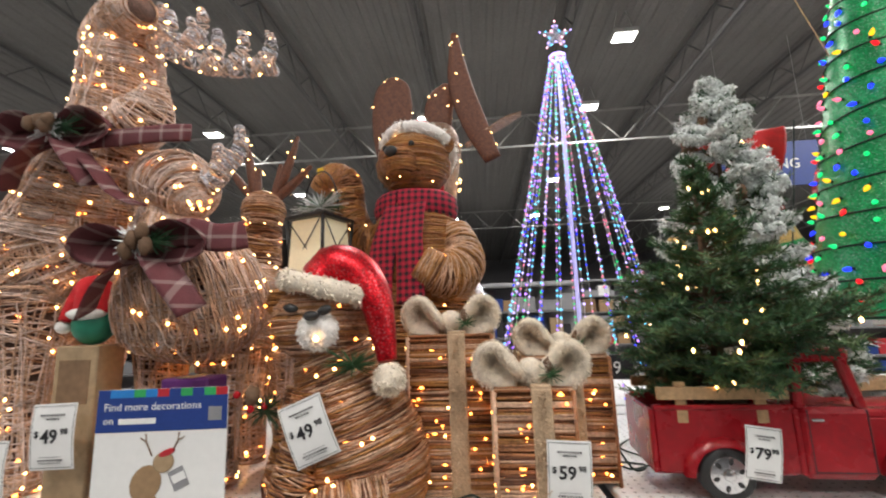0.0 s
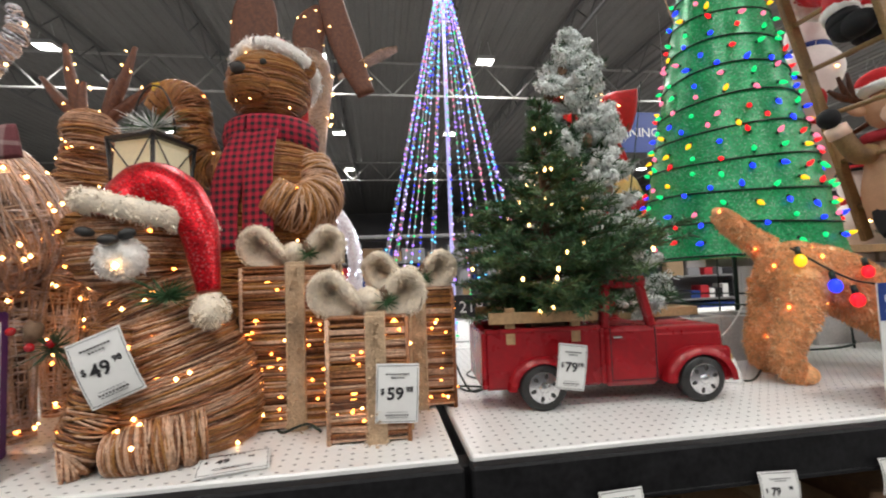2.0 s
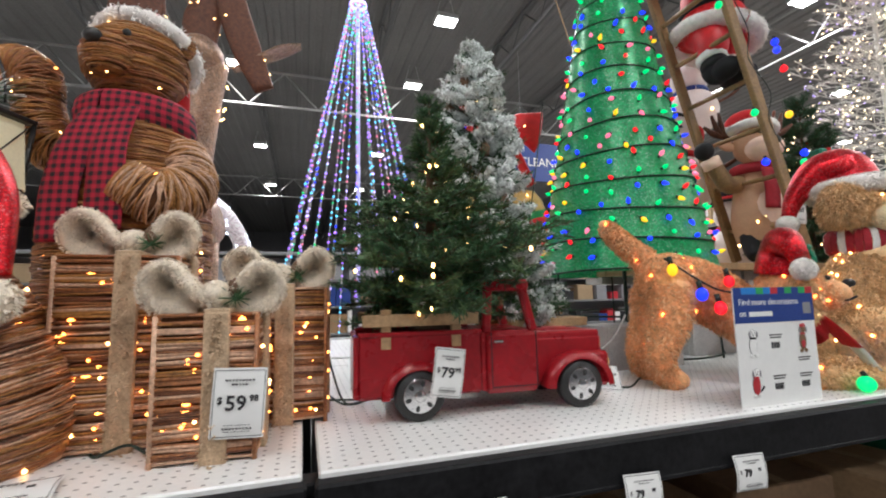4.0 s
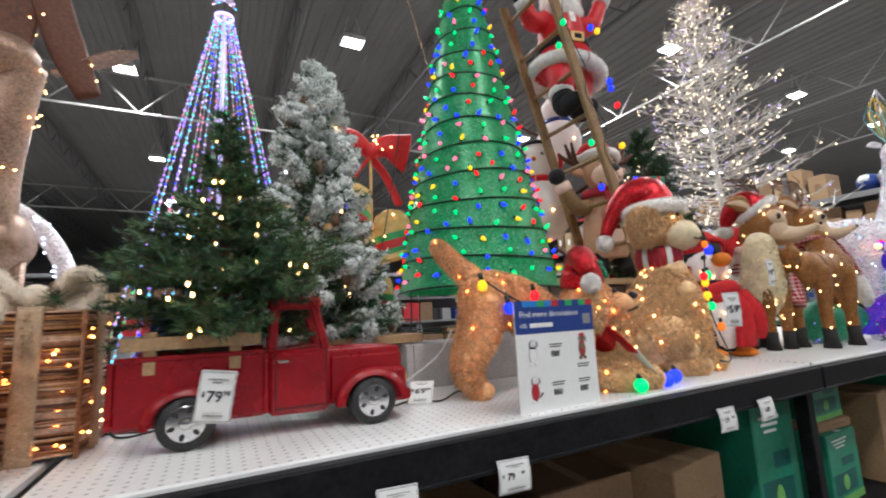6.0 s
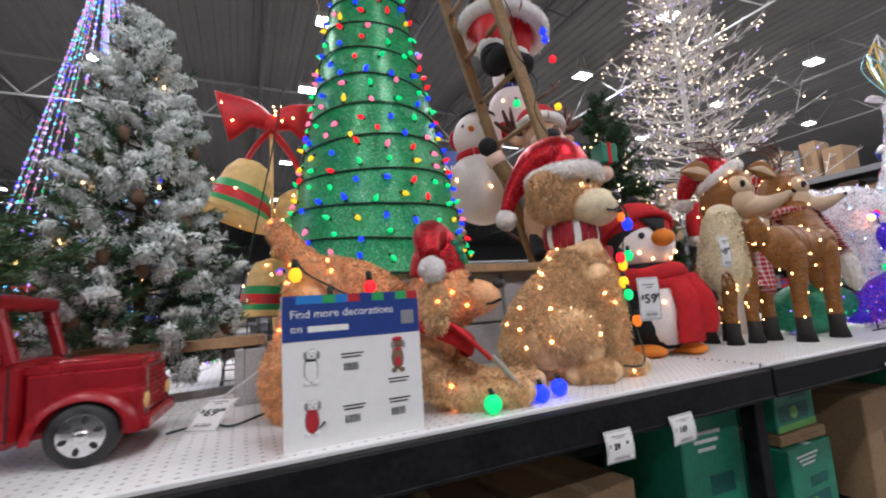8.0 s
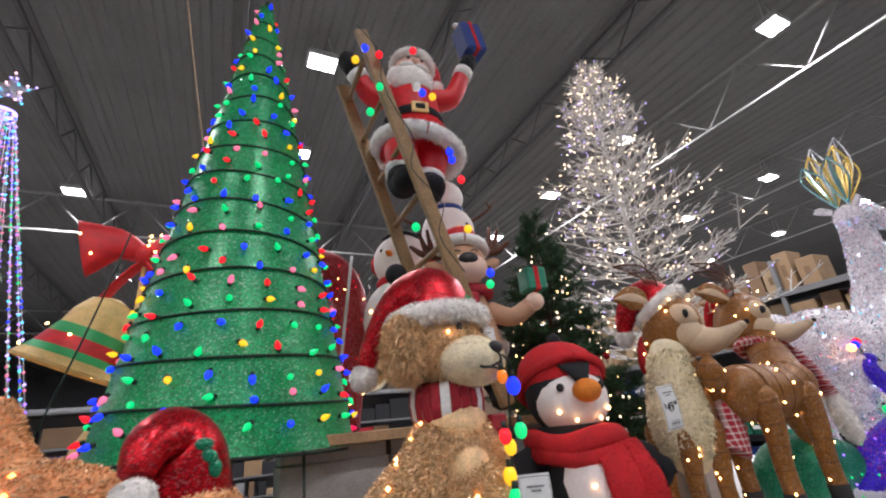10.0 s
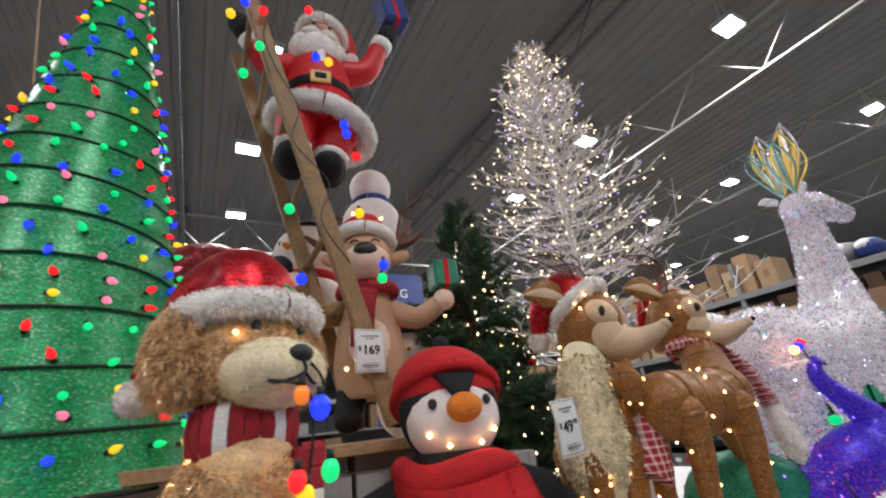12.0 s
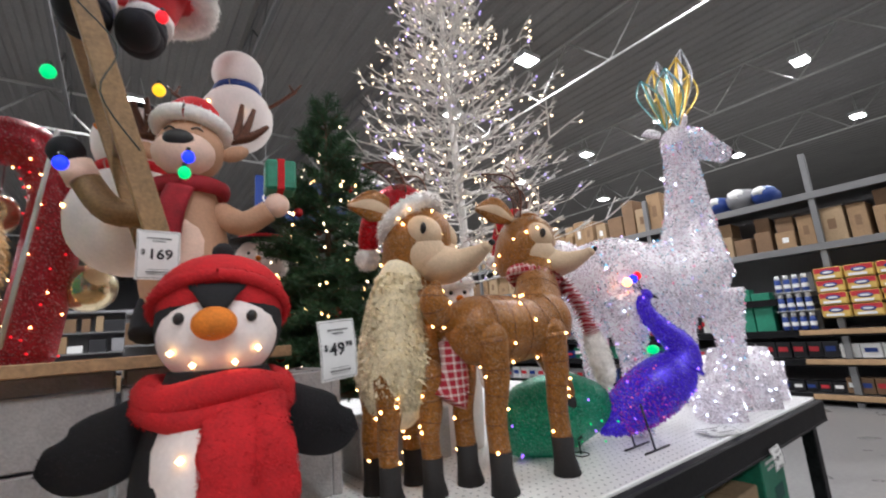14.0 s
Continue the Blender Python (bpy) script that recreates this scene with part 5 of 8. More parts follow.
def penguin():
    b = figure(4.372, 1.370, 256)
    b.m = b.m @ Matrix.Scale(1.03, 4)
    b.tube(curve([(0, 0, 0.03), (0, 0, 0.15), (0, 0, 0.30), (0, 0, 0.42)], 6), rlist([0.14, 0.185, 0.16, 0.12], 6), BLACKFUR, 20)
    b.ell((0.05, 0.0, 0.20), (0.155, 0.145, 0.20), WHITEFAB, nu=20, nv=12)
    b.ell((-0.005, 0, 0.535), (0.128, 0.156, 0.158), BLACKFUR, nu=24, nv=16)
    # white face with a black peak between the eyes
    b.ell((0.030, 0, 0.505), (0.118, 0.142, 0.122), WHITEFAB, nu=26, nv=18)
    b.tube(curve([(0.098, 0, 0.625), (0.122, 0, 0.605), (0.141, 0, 0.57), (0.146, 0, 0.54)], 5), [(0.014, q) for q in rlist([0.070, 0.052, 0.030, 0.008], 5)], BLACKFUR, 14)
    for s in (-1, 1):
        b.ell((0.128, s * 0.080, 0.545), (0.009, 0.014, 0.015), RUBBER, (0, 0, s * 30), 12, 8)
        for k in range(2):
            b.dot((0.142 - 0.022 * k, s * (0.045 + 0.05 * k), 0.435 + 0.03 * k), B_WARM, 0.0085)
        fl = curve([(0.0, s * 0.13, 0.34), (0.02, s * 0.21, 0.27), (0.03, s * 0.29, 0.24), (0.03, s * 0.345, 0.25)], 6)
        b.tube(fl, [(q, 0.024) for q in rlist([0.05, 0.085, 0.075, 0.030], 6)], BLACKFUR, 14)
        b.fur(fl, 0.03, 900, 0.008, BLACKFUR, 0.0012)
        b.ell((0.10, s * 0.10, 0.025), (0.11, 0.07, 0.03), ORANGE, nu=14, nv=8)
    b.ell((0.165, 0, 0.528), (0.048, 0.050, 0.040), ORANGE, nu=20, nv=14)
    b.dots(*ball((0.165, 0, 0.528), (0.048, 0.05, 0.04)), 14, SPARK, 0.0016, 1.0)
    for c in ((0.195, -0.055, 0.24), (0.165, 0.06, 0.12), (0.15, -0.07, 0.10)):
        b.dot(c, B_WARM, 0.009)
    # knitted cap with a rolled brim low on the sides
    b.ell((-0.030, 0, 0.600), (0.148, 0.166, 0.130), RED, nu=28, nv=18, rag=0.006)
    ring = [(-0.022 + 0.138 * math.cos(a), 0.162 * math.sin(a), 0.572 + 0.080 * math.cos(a)) for a in np.linspace(0, 6.283, 29)]
    b.tube(ring, 0.017, RED, 8, False)
    b.fur(ring, 0.017, 1600, 0.008, RED, 0.0011)
    b.sphere_fur((-0.030, 0, 0.600), (0.148, 0.166, 0.130), 6000, 0.007, RED, 0.0011)
    b.ell((-0.02, 0, 0.735), 0.028, BLACKFUR, rag=0.05)
    # thick fleece scarf with folds and two ends
    for dz, rr in ((0.015, 0.040), (-0.025, 0.036)):
        ring = [(0.01 + 0.142 * math.cos(a), 0.155 * math.sin(a), 0.352 + dz + 0.012 * math.sin(3 * a + dz * 40)) for a in np.linspace(math.pi, 3 * math.pi, 33)]
        b.tube(ring, (rr, 0.036), RED, 10, False)
        b.fur(ring, (rr, 0.036), 1500, 0.008, RED, 0.0011)
    for y0, y1, z1, wd in ((0.045, 0.05, 0.06, 0.068), (0.105, 0.135, 0.10, 0.050)):
        p = curve([(0.15, y0, 0.35), (0.208, (y0 + y1) / 2, 0.27), (0.218, y1, 0.19), (0.20, y1, z1)], 6)
        b.tube(p, [(0.016, wd * (1 + 0.08 * math.sin(i))) for i in range(len(p))], RED, 12)
        b.fur(p, (0.018, wd), 2200, 0.008, RED, 0.0011)
    b.make("penguin_figure", None, "plush penguin with red knit cap and red scarf", "penguin figure")


def fawn(x, y, turn, four, headm, label):
    b = figure(x, y, turn)

    def part_(pts, radii, m, lights=6):
        line, rad = curve(pts, 6), rlist(radii, 6)
        rounded(b, line, rad, m, 18)
        b.dots(line, rad, lights, B_WARM, 0.0062, 1.02)
        b.dots(line, rad, lights * 12, SPARK, 0.0016, 1.005)
        # wire ribs under the cloth
        for k in range(1, len(line) - 1, 4):
            c, u, w, q = b.path(line, rad)[k]
            b.tube([c + 1.003 * q[0] * (u * math.cos(a) + w * math.sin(a)) for a in np.linspace(0, 6.283, 19)], 0.0014, ANTLER, 4, False)
        return line, rad
    if four:
        part_([(-0.17, 0, 0.485), (-0.08, 0, 0.48), (0.04, 0, 0.48), (0.13, 0, 0.50)], [0.115, 0.120, 0.112, 0.115], DEER_BR, 26)
        part_([(0.12, 0.01, 0.52), (0.19, 0.06, 0.62), (0.25, 0.12, 0.70), (0.28, 0.16, 0.76)], [0.105, 0.085, 0.075, 0.07], DEER_BR, 10)
        for lx, ly in ((-0.19, 0.075), (-0.17, -0.075), (0.09, -0.08)):
            part_([(lx, ly, 0.46), (lx + 0.012, ly, 0.34), (lx - 0.004, ly, 0.22), (lx, ly, 0.11)], [0.056, 0.042, 0.034, 0.033], DEER_BR, 8)
            b.tube([(lx, ly, 0.12), (lx, ly, 0.06), (lx + 0.006, ly, 0.0)], [0.036, 0.035, 0.046], HOOF, 14)
        part_([(0.14, 0.085, 0.48), (0.22, 0.07, 0.36), (0.26, 0.05, 0.25), (0.25, 0.04, 0.20)], [0.062, 0.046, 0.038, 0.036], DEER_BR, 8)
        b.tube([(0.25, 0.04, 0.21), (0.27, 0.035, 0.14), (0.285, 0.03, 0.06)], [0.039, 0.036, 0.016], HOOF, 14)
        b.tube([(0.285, 0.03, 0.07), (0.29, 0.03, 0.004)], 0.003, RUBBER, 5)
        b.tube([(0.29 + 0.03 * math.cos(a), 0.03 + 0.03 * math.sin(a), 0.004) for a in np.linspace(0, 6.283, 13)], 0.0025, RUBBER, 5, False)
        part_([(-0.25, 0.0, 0.50), (-0.31, -0.01, 0.54), (-0.335, -0.02, 0.59), (-0.325, -0.02, 0.63)], [0.025, 0.045, 0.045, 0.018], DEER_BR, 5)
        # knitted scarf, wound round the neck, with a plush end
        ring = [(0.245 + 0.092 * math.cos(a), 0.115 + 0.092 * math.sin(a), 0.665 - 0.045 * math.cos(a)) for a in np.linspace(0, 6.283, 31)]
        for i in range(30):
            b.tube(ring[i:i + 2], (0.030, 0.016), KNIT, 8, False)
        p = curve([(0.31, 0.04, 0.655), (0.345, 0.01, 0.58), (0.365, -0.01, 0.50), (0.38, -0.02, 0.44)], 6)
        for i in range(len(p) - 1):
            b.tube(p[i:i + 2], (0.012, 0.036), KNIT, 8, False)
        tinsel(b, [(0.38, -0.02, 0.44), (0.395, -0.025, 0.37), (0.41, -0.03, 0.29), (0.415, -0.03, 0.25)], [0.030, 0.042, 0.040, 0.025], 900, FUR_W, FUR_W, 0.010, None, 0)
    else:
        for lx, ly in ((-0.085, 0.065), (-0.075, -0.07), (0.06, -0.075), (0.055, 0.075)):
            part_([(lx, ly, 0.36), (lx + 0.006, ly, 0.26), (lx - 0.004, ly, 0.17), (lx, ly, 0.10)], [0.050, 0.038, 0.031, 0.030], DEER_BR, 8)
            b.tube([(lx, ly, 0.11), (lx, ly, 0.05), (lx + 0.004, ly, 0.0)], [0.033, 0.032, 0.041], HOOF, 14)
        part_([(0.04, 0.0, 0.42), (0.05, 0.0, 0.56), (0.055, 0.0, 0.68)], [0.110, 0.098, 0.072], DEER_BR, 12)
        # woolly cream vest
        vp, vr = curve([(-0.02, -0.015, 0.27), (-0.03, -0.02, 0.37), (-0.015, -0.02, 0.52), (0.015, -0.01, 0.67)], 6), rlist([0.080, 0.116, 0.103, 0.080], 6)
        rounded(b, vp, vr, FUR_CREAM, 18)
        b.fur(vp, vr, 5200, 0.020, FUR_CREAM, 0.0030)
        for s in (-1, 1):
            part_([(0.06, s * 0.08, 0.60), (0.10, s * 0.105, 0.53), (0.13, s * 0.085, 0.48)], [0.034, 0.031, 0.028], DEER_BR, 4)
        tinsel_ball(b, (0.145, -0.09, 0.475), (0.035, 0.035, 0.042), 500, FUR_W, FUR_W, 0.008, 0)
        # knitted stocking held at the chest
        p = curve([(0.135, -0.10, 0.46), (0.145, -0.105, 0.38), (0.135, -0.11, 0.31), (0.115, -0.115, 0.27)], 6)
        for i in range(len(p) - 1):
            b.tube(p[i:i + 2], [(0.040 + 0.0012 * i, 0.034), (0.041 + 0.0012 * i, 0.034)], KNIT, 12, i in (0, len(p) - 2))
    # head: tall brown skull, pale mask, long pale snout turned up at the tip
    b.m = headm
    sk = curve([(-0.015, 0, -0.150), (-0.015, 0, -0.09), (0.0, 0, 0.0), (0.012, 0, 0.08), (0.012, 0, 0.125)], 6)
    b.tube(sk, [(q, q * 0.96) for q in rlist([0.080, 0.115, 0.124, 0.102, 0.040], 6)], DEER_BR, 24)
    b.ell((0.012, 0, 0.12), (0.046, 0.042, 0.022), DEER_BR)
    b.dots(sk, 0.118, 18, B_WARM, 0.0062, 1.0)
    b.dots(sk, 0.115, 160, SPARK, 0.0016, 1.02)
    for s in (-1, 1):
        b.ell((0.050, s * 0.050, 0.030), (0.078, 0.062, 0.062), TAN_MESH, (0, 25, 0), 22, 14)
        b.ell((0.060, s * 0.044, -0.045), (0.082, 0.064, 0.074), TAN_MESH, (0, 20, 0), 22, 14)
        b.ell((0.090, s * 0.101, 0.035), (0.018, 0.010, 0.020), RUBBER, (0, 0, s * 40), 12, 8)
        b.ell((0.096, s * 0.109, 0.041), (0.005, 0.003, 0.005), PAPER, (0, 0, s * 40), 8, 6)
        e = curve([(-0.05, s * 0.07, 0.09), (-0.115, s * 0.125, 0.125), (-0.185, s * 0.17, 0.120)], 5)
        b.tube(e, [(q, 0.016) for q in rlist([0.022, 0.058, 0.012], 5)], DEER_BR, 12)
        b.tube(e, [(q * 0.7, 0.018) for q in rlist([0.018, 0.05, 0.008], 5)], TAN_MESH, 12)
        # antlers: bent wire outline with a thin net web
        a = curve([(-0.02, s * 0.045, 0.11), (-0.02, s * 0.07, 0.21), (-0.08, s * 0.09, 0.285), (-0.20, s * 0.10, 0.295)], 6)
        c2 = curve([(-0.045, s * 0.045, 0.11), (-0.055, s * 0.07, 0.18), (-0.10, s * 0.09, 0.24), (-0.20, s * 0.10, 0.295)], 6)
        b.tube(a, 0.0034, ANTLER, 6)
        b.tube(c2, 0.0028, ANTLER, 6)
        vs = [v for pq in zip(a, c2) for v in pq]
        b.put(vs, [(2 * i, 2 * i + 1, 2 * i + 3, 2 * i + 2) for i in range(len(a) - 1)], NET)
        b.tube(curve([(-0.05, s * 0.085, 0.255), (-0.05, s * 0.095, 0.29), (-0.09, s * 0.10, 0.33)], 4), 0.003, ANTLER, 5)
    b.tube(curve([(0.03, 0, -0.060), (0.11, 0, -0.078), (0.18, 0, -0.070), (0.235, 0, -0.045), (0.268, 0, -0.024)], 6), [(q * 0.76, q) for q in rlist([0.086, 0.090, 0.062, 0.040, 0.025], 6)], TAN_MESH, 20)
    b.ell((0.270, 0, -0.022), (0.023, 0.026, 0.019), TAN_MESH, nu=12, nv=8)
    b.ell((0.292, 0, -0.008), (0.010, 0.016, 0.011), HOOF, nu=12, nv=8)
    for s in (-1, 1):
        b.tube(curve([(0.045, s * 0.092, -0.085), (0.12, s * 0.080, -0.090), (0.20, s * 0.044, -0.072), (0.255, s * 0.018, -0.042)], 5), 0.0016, ANTLER, 4)
    if four:
        cap(b, [(-0.03, 0.03, 0.105), (-0.08, 0.05, 0.13), (-0.14, 0.06, 0.06), (-0.15, 0.06, -0.08)], 0.055, RED, 260, 0.62, 0.2)
    else:
        cap(b, [(-0.035, 0, 0.090), (-0.09, -0.01, 0.145), (-0.155, -0.03, 0.11), (-0.195, -0.04, 0.02), (-0.20, -0.04, -0.05)], 0.105, RED_SEQ, 900, 0.40, 0.27)
    b.make("fawn_figure", None, label, "deer figure")


def crystal_deer():
    b = Build()

    def pt(pts, radii, lights=20, m=CRYSTAL):
        line, rad = curve(pts, 6), rlist(radii, 6)
        b.tube(line, rad, m, 18)
        b.fur(line, rad, lights * 60, 0.018, m, 0.003)
        for fo in (SPARK, FOIL_P, FOIL_T):
            b.fur(line, rad, lights * 16, 0.016, fo, 0.003)
        for lamp in (B_COOL, B_TEAL, B_LILA, B_PINK):
            b.dots(line, rad, max(2, lights // 5), lamp, 0.005, 1.06)
    pt([(5.82, 1.24, 1.66), (6.00, 1.22, 1.62), (6.3, 1.18, 1.60), (6.6, 1.14, 1.64), (6.82, 1.12, 1.72)], [0.12, 0.21, 0.21, 0.21, 0.15], 90)
    pt([(6.66, 1.12, 1.66), (6.70, 1.10, 1.95), (6.64, 1.06, 2.22), (6.60, 1.04, 2.38)], [0.20, 0.125, 0.085, 0.075], 60)
    pt([(6.56, 1.04, 2.38), (6.72, 1.02, 2.40), (6.90, 1.00, 2.40), (7.06, 0.98, 2.38)], [0.078, 0.085, 0.060, 0.042], 24)
    b.ell((7.10, 0.975, 2.39), (0.03, 0.04, 0.03), HOOF)
    pt([(5.80, 1.24, 1.72), (5.70, 1.25, 1.74), (5.66, 1.25, 1.66)], [0.06, 0.06, 0.03], 4)
    for x, y in ((5.95, 1.12), (5.98, 1.34), (6.66, 1.0), (6.72, 1.26)):
        pt([(x, y, 1.55), (x + 0.03, y, 1.25), (x, y, DECK)], [0.11, 0.055, 0.045], 24)
    for s in (-1, 1):
        for q, h, m in ((0.02, 0.42, GOLDFILM), (0.16, 0.36, GOLDFILM), (-0.15, 0.30, FOIL_T), (0.10, 0.50, SILVER)):
            foot, tip = np.array((6.57, 1.04 + s * 0.03, 2.46)), np.array((6.60 + q, 1.04 + s * 0.07, 2.46 + h))
            for w in (-0.065, 0.065):
                b.tube(curve([foot, foot + (tip - foot) * 0.6 + (w, -w * 0.6, 0), tip], 6), 0.006, m, 6)
            b.tube(curve([foot, foot + (tip - foot) * 0.5, tip], 5), [(v, 0.002) for v in rlist([0.006, 0.042, 0.004], 5)], m, 8)
        p = curve([(6.55, 1.04 + s * 0.06, 2.44), (6.51, 1.04 + s * 0.10, 2.46), (6.47, 1.04 + s * 0.12, 2.45)], 5)
        b.tube(p, [(w, 0.008) for w in rlist([0.02, 0.028, 0.006], 5)], CRYSTAL, 8)
    b.make("crystal_deer_figure", None, "large iridescent white tinsel deer with glowing lights", "deer figure")


def peacock():
    b = Build(pose(-0.26, -0.09, 0.0))

    def pt(pts, radii, m, lights=10):
        line, rad = curve(pts, 6), rlist(radii, 6)
        b.tube(line, rad, m, 18)
        b.fur(line, rad, lights * 60, 0.009, m, 0.004)
        b.dots(line, rad, lights, B_VIOL, 0.0055, 1.06)
    pt([(6.28, 1.04, 1.22), (6.30, 1.03, 1.30), (6.24, 1.07, 1.39), (6.19, 1.10, 1.47), (6.20, 1.105, 1.52)], [0.085, 0.062, 0.042, 0.03, 0.026], PURPLE, 10)
    b.ell((6.215, 1.10, 1.53), (0.034, 0.028, 0.028), PURPLE)
    b.tube([(6.24, 1.09, 1.53), (6.275, 1.08, 1.515)], [0.010, 0.002], HOOF, 6)
    pt([(6.31, 1.03, 1.25), (6.25, 1.06, 1.20), (6.14, 1.12, 1.13), (6.02, 1.20, 1.05), (5.96, 1.24, 1.02)], [0.05, 0.10, 0.105, 0.07, 0.02], PURPLE, 14)
    bl, br = curve([(6.27, 1.05, 1.21), (6.14, 1.12, 1.13), (6.02, 1.20, 1.05)], 6), rlist([0.085, 0.107, 0.07], 6)
    b.fur(bl, br, 1500, 0.012, MAGENTA, 0.004)
    b.dots(bl, br, 16, B_PINK, 0.0045, 1.05)
    b.dots(bl, br, 260, SPARK, 0.0022, 1.04)
    pt([(6.02, 1.24, 1.10), (5.90, 1.32, 1.10), (5.72, 1.36, 1.08), (5.58, 1.37, 1.04)], [0.08, 0.14, 0.14, 0.07], TEAL_GL, 10)
    b.dots(curve([(6.02, 1.24, 1.10), (5.90, 1.32, 1.10), (5.72, 1.36, 1.08)], 6), 0.135, 22, B_GREEN, 0.006)
    for c, m in (((6.19, 1.11, 1.615), B_RED), ((6.14, 1.10, 1.60), B_BLUE), ((6.09, 1.10, 1.585), B_ORNG)):
        b.tube([(6.21, 1.11, 1.55), c], 0.002, RUBBER, 4)
        b.ell(c, 0.018, m, nu=10, nv=8)
    for dy in (-0.03, 0.05):
        b.tube([(6.0, 1.1 + dy, 1.12), (6.02, 1.08 + dy, DECK + 0.005)], 0.004, RUBBER, 5)
        b.tube([(5.95, 1.08 + dy, DECK + 0.005), (6.12, 1.08 + dy, DECK + 0.005)], 0.004, RUBBER, 5)
    b.ell((6.26, 1.13, 1.30), (0.04, 0.02, 0.02), B_GREEN, nu=8, nv=6)
    b.make("peacock_figure", None, "purple and blue tinsel peacock with green tail", "peacock figure")


def santa():
    b = figure(4.125, 2.06, 260, 0)
    # coat with a wide belt and a flaring plush hem, lower on one side
    b.tube(curve([(0, 0, 3.10), (0, 0, 3.20), (0.0, 0, 3.36), (0, 0, 3.47), (0, 0, 3.54)], 5), rlist([0.20, 0.185, 0.175, 0.145, 0.08], 5), RED_GLOW, 20)
    b.tube([(0, 0.0, 3.20), (0, 0.01, 3.10), (0, 0.015, 3.03)], [0.185, 0.225, 0.245], RED_GLOW, 22)
    hem = [(0.245 * math.cos(a), 0.015 + 0.250 * math.sin(a), 3.02 - 0.05 * math.sin(a)) for a in np.linspace(0, 6.283, 31)]
    b.tube(hem, 0.052, FUR_W, 10, False)
    b.fur(hem, 0.052, 1800, 0.018, FUR_W, 0.002)
    b.tube([(0.188 * math.cos(a), 0.188 * math.sin(a), 3.225) for a in np.linspace(0, 6.283, 25)], (0.032, 0.012), BLACKFUR, 8, False)
    b.box((0.200, 0, 3.225), (0.018, 0.105, 0.075), BELL_GOLD, bev=0.006)
    b.box((0.206, 0, 3.225), (0.018, 0.060, 0.038), BLACKFUR, bev=0.004)
    b.tube([(0.155, 0, 3.27), (0.165, 0, 3.40), (0.14, 0, 3.50)], (0.012, 0.030), FUR_W, 8)
    # legs on the rungs, plush cuffs, heavy boots
    for hip, knee, foot, toe in (((0, 0.08, 3.06), (0.06, 0.085, 2.93), (0.05, 0.06, 2.82), (0.10, 0.04, 2.70)), ((0, -0.09, 3.06), (0.13, -0.12, 2.92), (0.12, -0.13, 2.82), (0.16, -0.13, 2.70))):
        b.tube(curve([hip, knee, foot], 5), rlist([0.115, 0.10, 0.085], 5), RED_GLOW, 14)
        b.tube([foot, tuple((np.array(foot) * 0.6 + np.array(toe) * 0.4))], 0.092, FUR_W, 14)
        mid = np.array(foot) * 0.4 + np.array(toe) * 0.6
        rounded(b, [mid, np.array(toe)], [0.085, 0.088], BLACKFUR, 14)
        b.ell(tuple(np.array(toe) + (0.06, 0, -0.02)), (0.11, 0.075, 0.07), BLACKFUR)
    # head leaning to one side
    b.m = b.m @ pose(0.03, 0, 3.60, -10, 0, 0)
    b.ell((0, 0, 0.03), (0.125, 0.125, 0.125), SKIN, nu=20, nv=14)
    b.ell((0.055, 0, -0.075), (0.095, 0.150, 0.115), FUR_W, nu=20, nv=14, rag=0.03)
    b.sphere_fur((0.055, 0, -0.075), (0.095, 0.150, 0.115), 1800, 0.022, FUR_W, 0.002)
    for s in (-1, 1):
        b.ell((0.125, s * 0.048, -0.012), (0.026, 0.055, 0.022), FUR_W, (s * -18, 0, 0), 12, 8)
        b.ell((0.116, s * 0.045, 0.062), (0.008, 0.013, 0.009), RUBBER, nu=8, nv=6)
        b.tube([(0.113, s * 0.025, 0.092), (0.108, s * 0.065, 0.096)], 0.008, FUR_W, 6)
        b.ell((-0.02, s * 0.125, -0.01), (0.05, 0.035, 0.09), FUR_W, rag=0.04)
    b.ell((0.135, 0, 0.022), 0.026, SKIN, nu=12, nv=8)
    cap(b, [(-0.01, 0, 0.10), (-0.03, 0.01, 0.19), (-0.06, 0.09, 0.20), (-0.06, 0.16, 0.12), (-0.05, 0.19, 0.03)], 0.128, RED_GLOW, 400, 0.36, 0.24)
    # arms: one holds a parcel up, the other grips the ladder
    b.m = pose(4.125, 2.06, 0, 0, 0, 260)
    for s, elbow, hand in ((1, (0.02, 0.27, 3.48), (0.05, 0.36, 3.66)), (-1, (0.05, -0.27, 3.40), (0.08, -0.345, 3.50))):
        line = curve([(0, s * 0.12, 3.46), elbow, hand], 5)
        rounded(b, line, rlist([0.080, 0.070, 0.055], 5), RED_GLOW, 12)
        d = (np.array(hand) - np.array(elbow)) / np.linalg.norm(np.array(hand) - np.array(elbow))
        b.tube([np.array(hand) - d * 0.01, np.array(hand) + d * 0.05], 0.066, FUR_W, 14)
        rounded(b, [np.array(hand) + d * 0.06, np.array(hand) + d * 0.13], [0.055, 0.062], BLACKFUR, 12)
        b.ell(tuple(np.array(hand) + d * 0.08 + (0.05, 0, 0.01)), (0.03, 0.022, 0.04), BLACKFUR)
    b.box((0.09, 0.44, 3.95), (0.15, 0.17, 0.24), BLUE, (12, 0, 10), 0.015)
    b.box((0.09, 0.44, 3.95), (0.155, 0.035, 0.246), RED, (12, 0, 10), 0.006)
    for s in (-1, 1):
        b.ell((0.09, 0.42 + s * 0.045, 4.09), (0.025, 0.05, 0.025), FUR_W, (s * 20, 0, 0), 12, 8)
    b.make("santa_figure", None, "lit fabric santa doll climbing a ladder and holding a blue parcel", "santa figure")


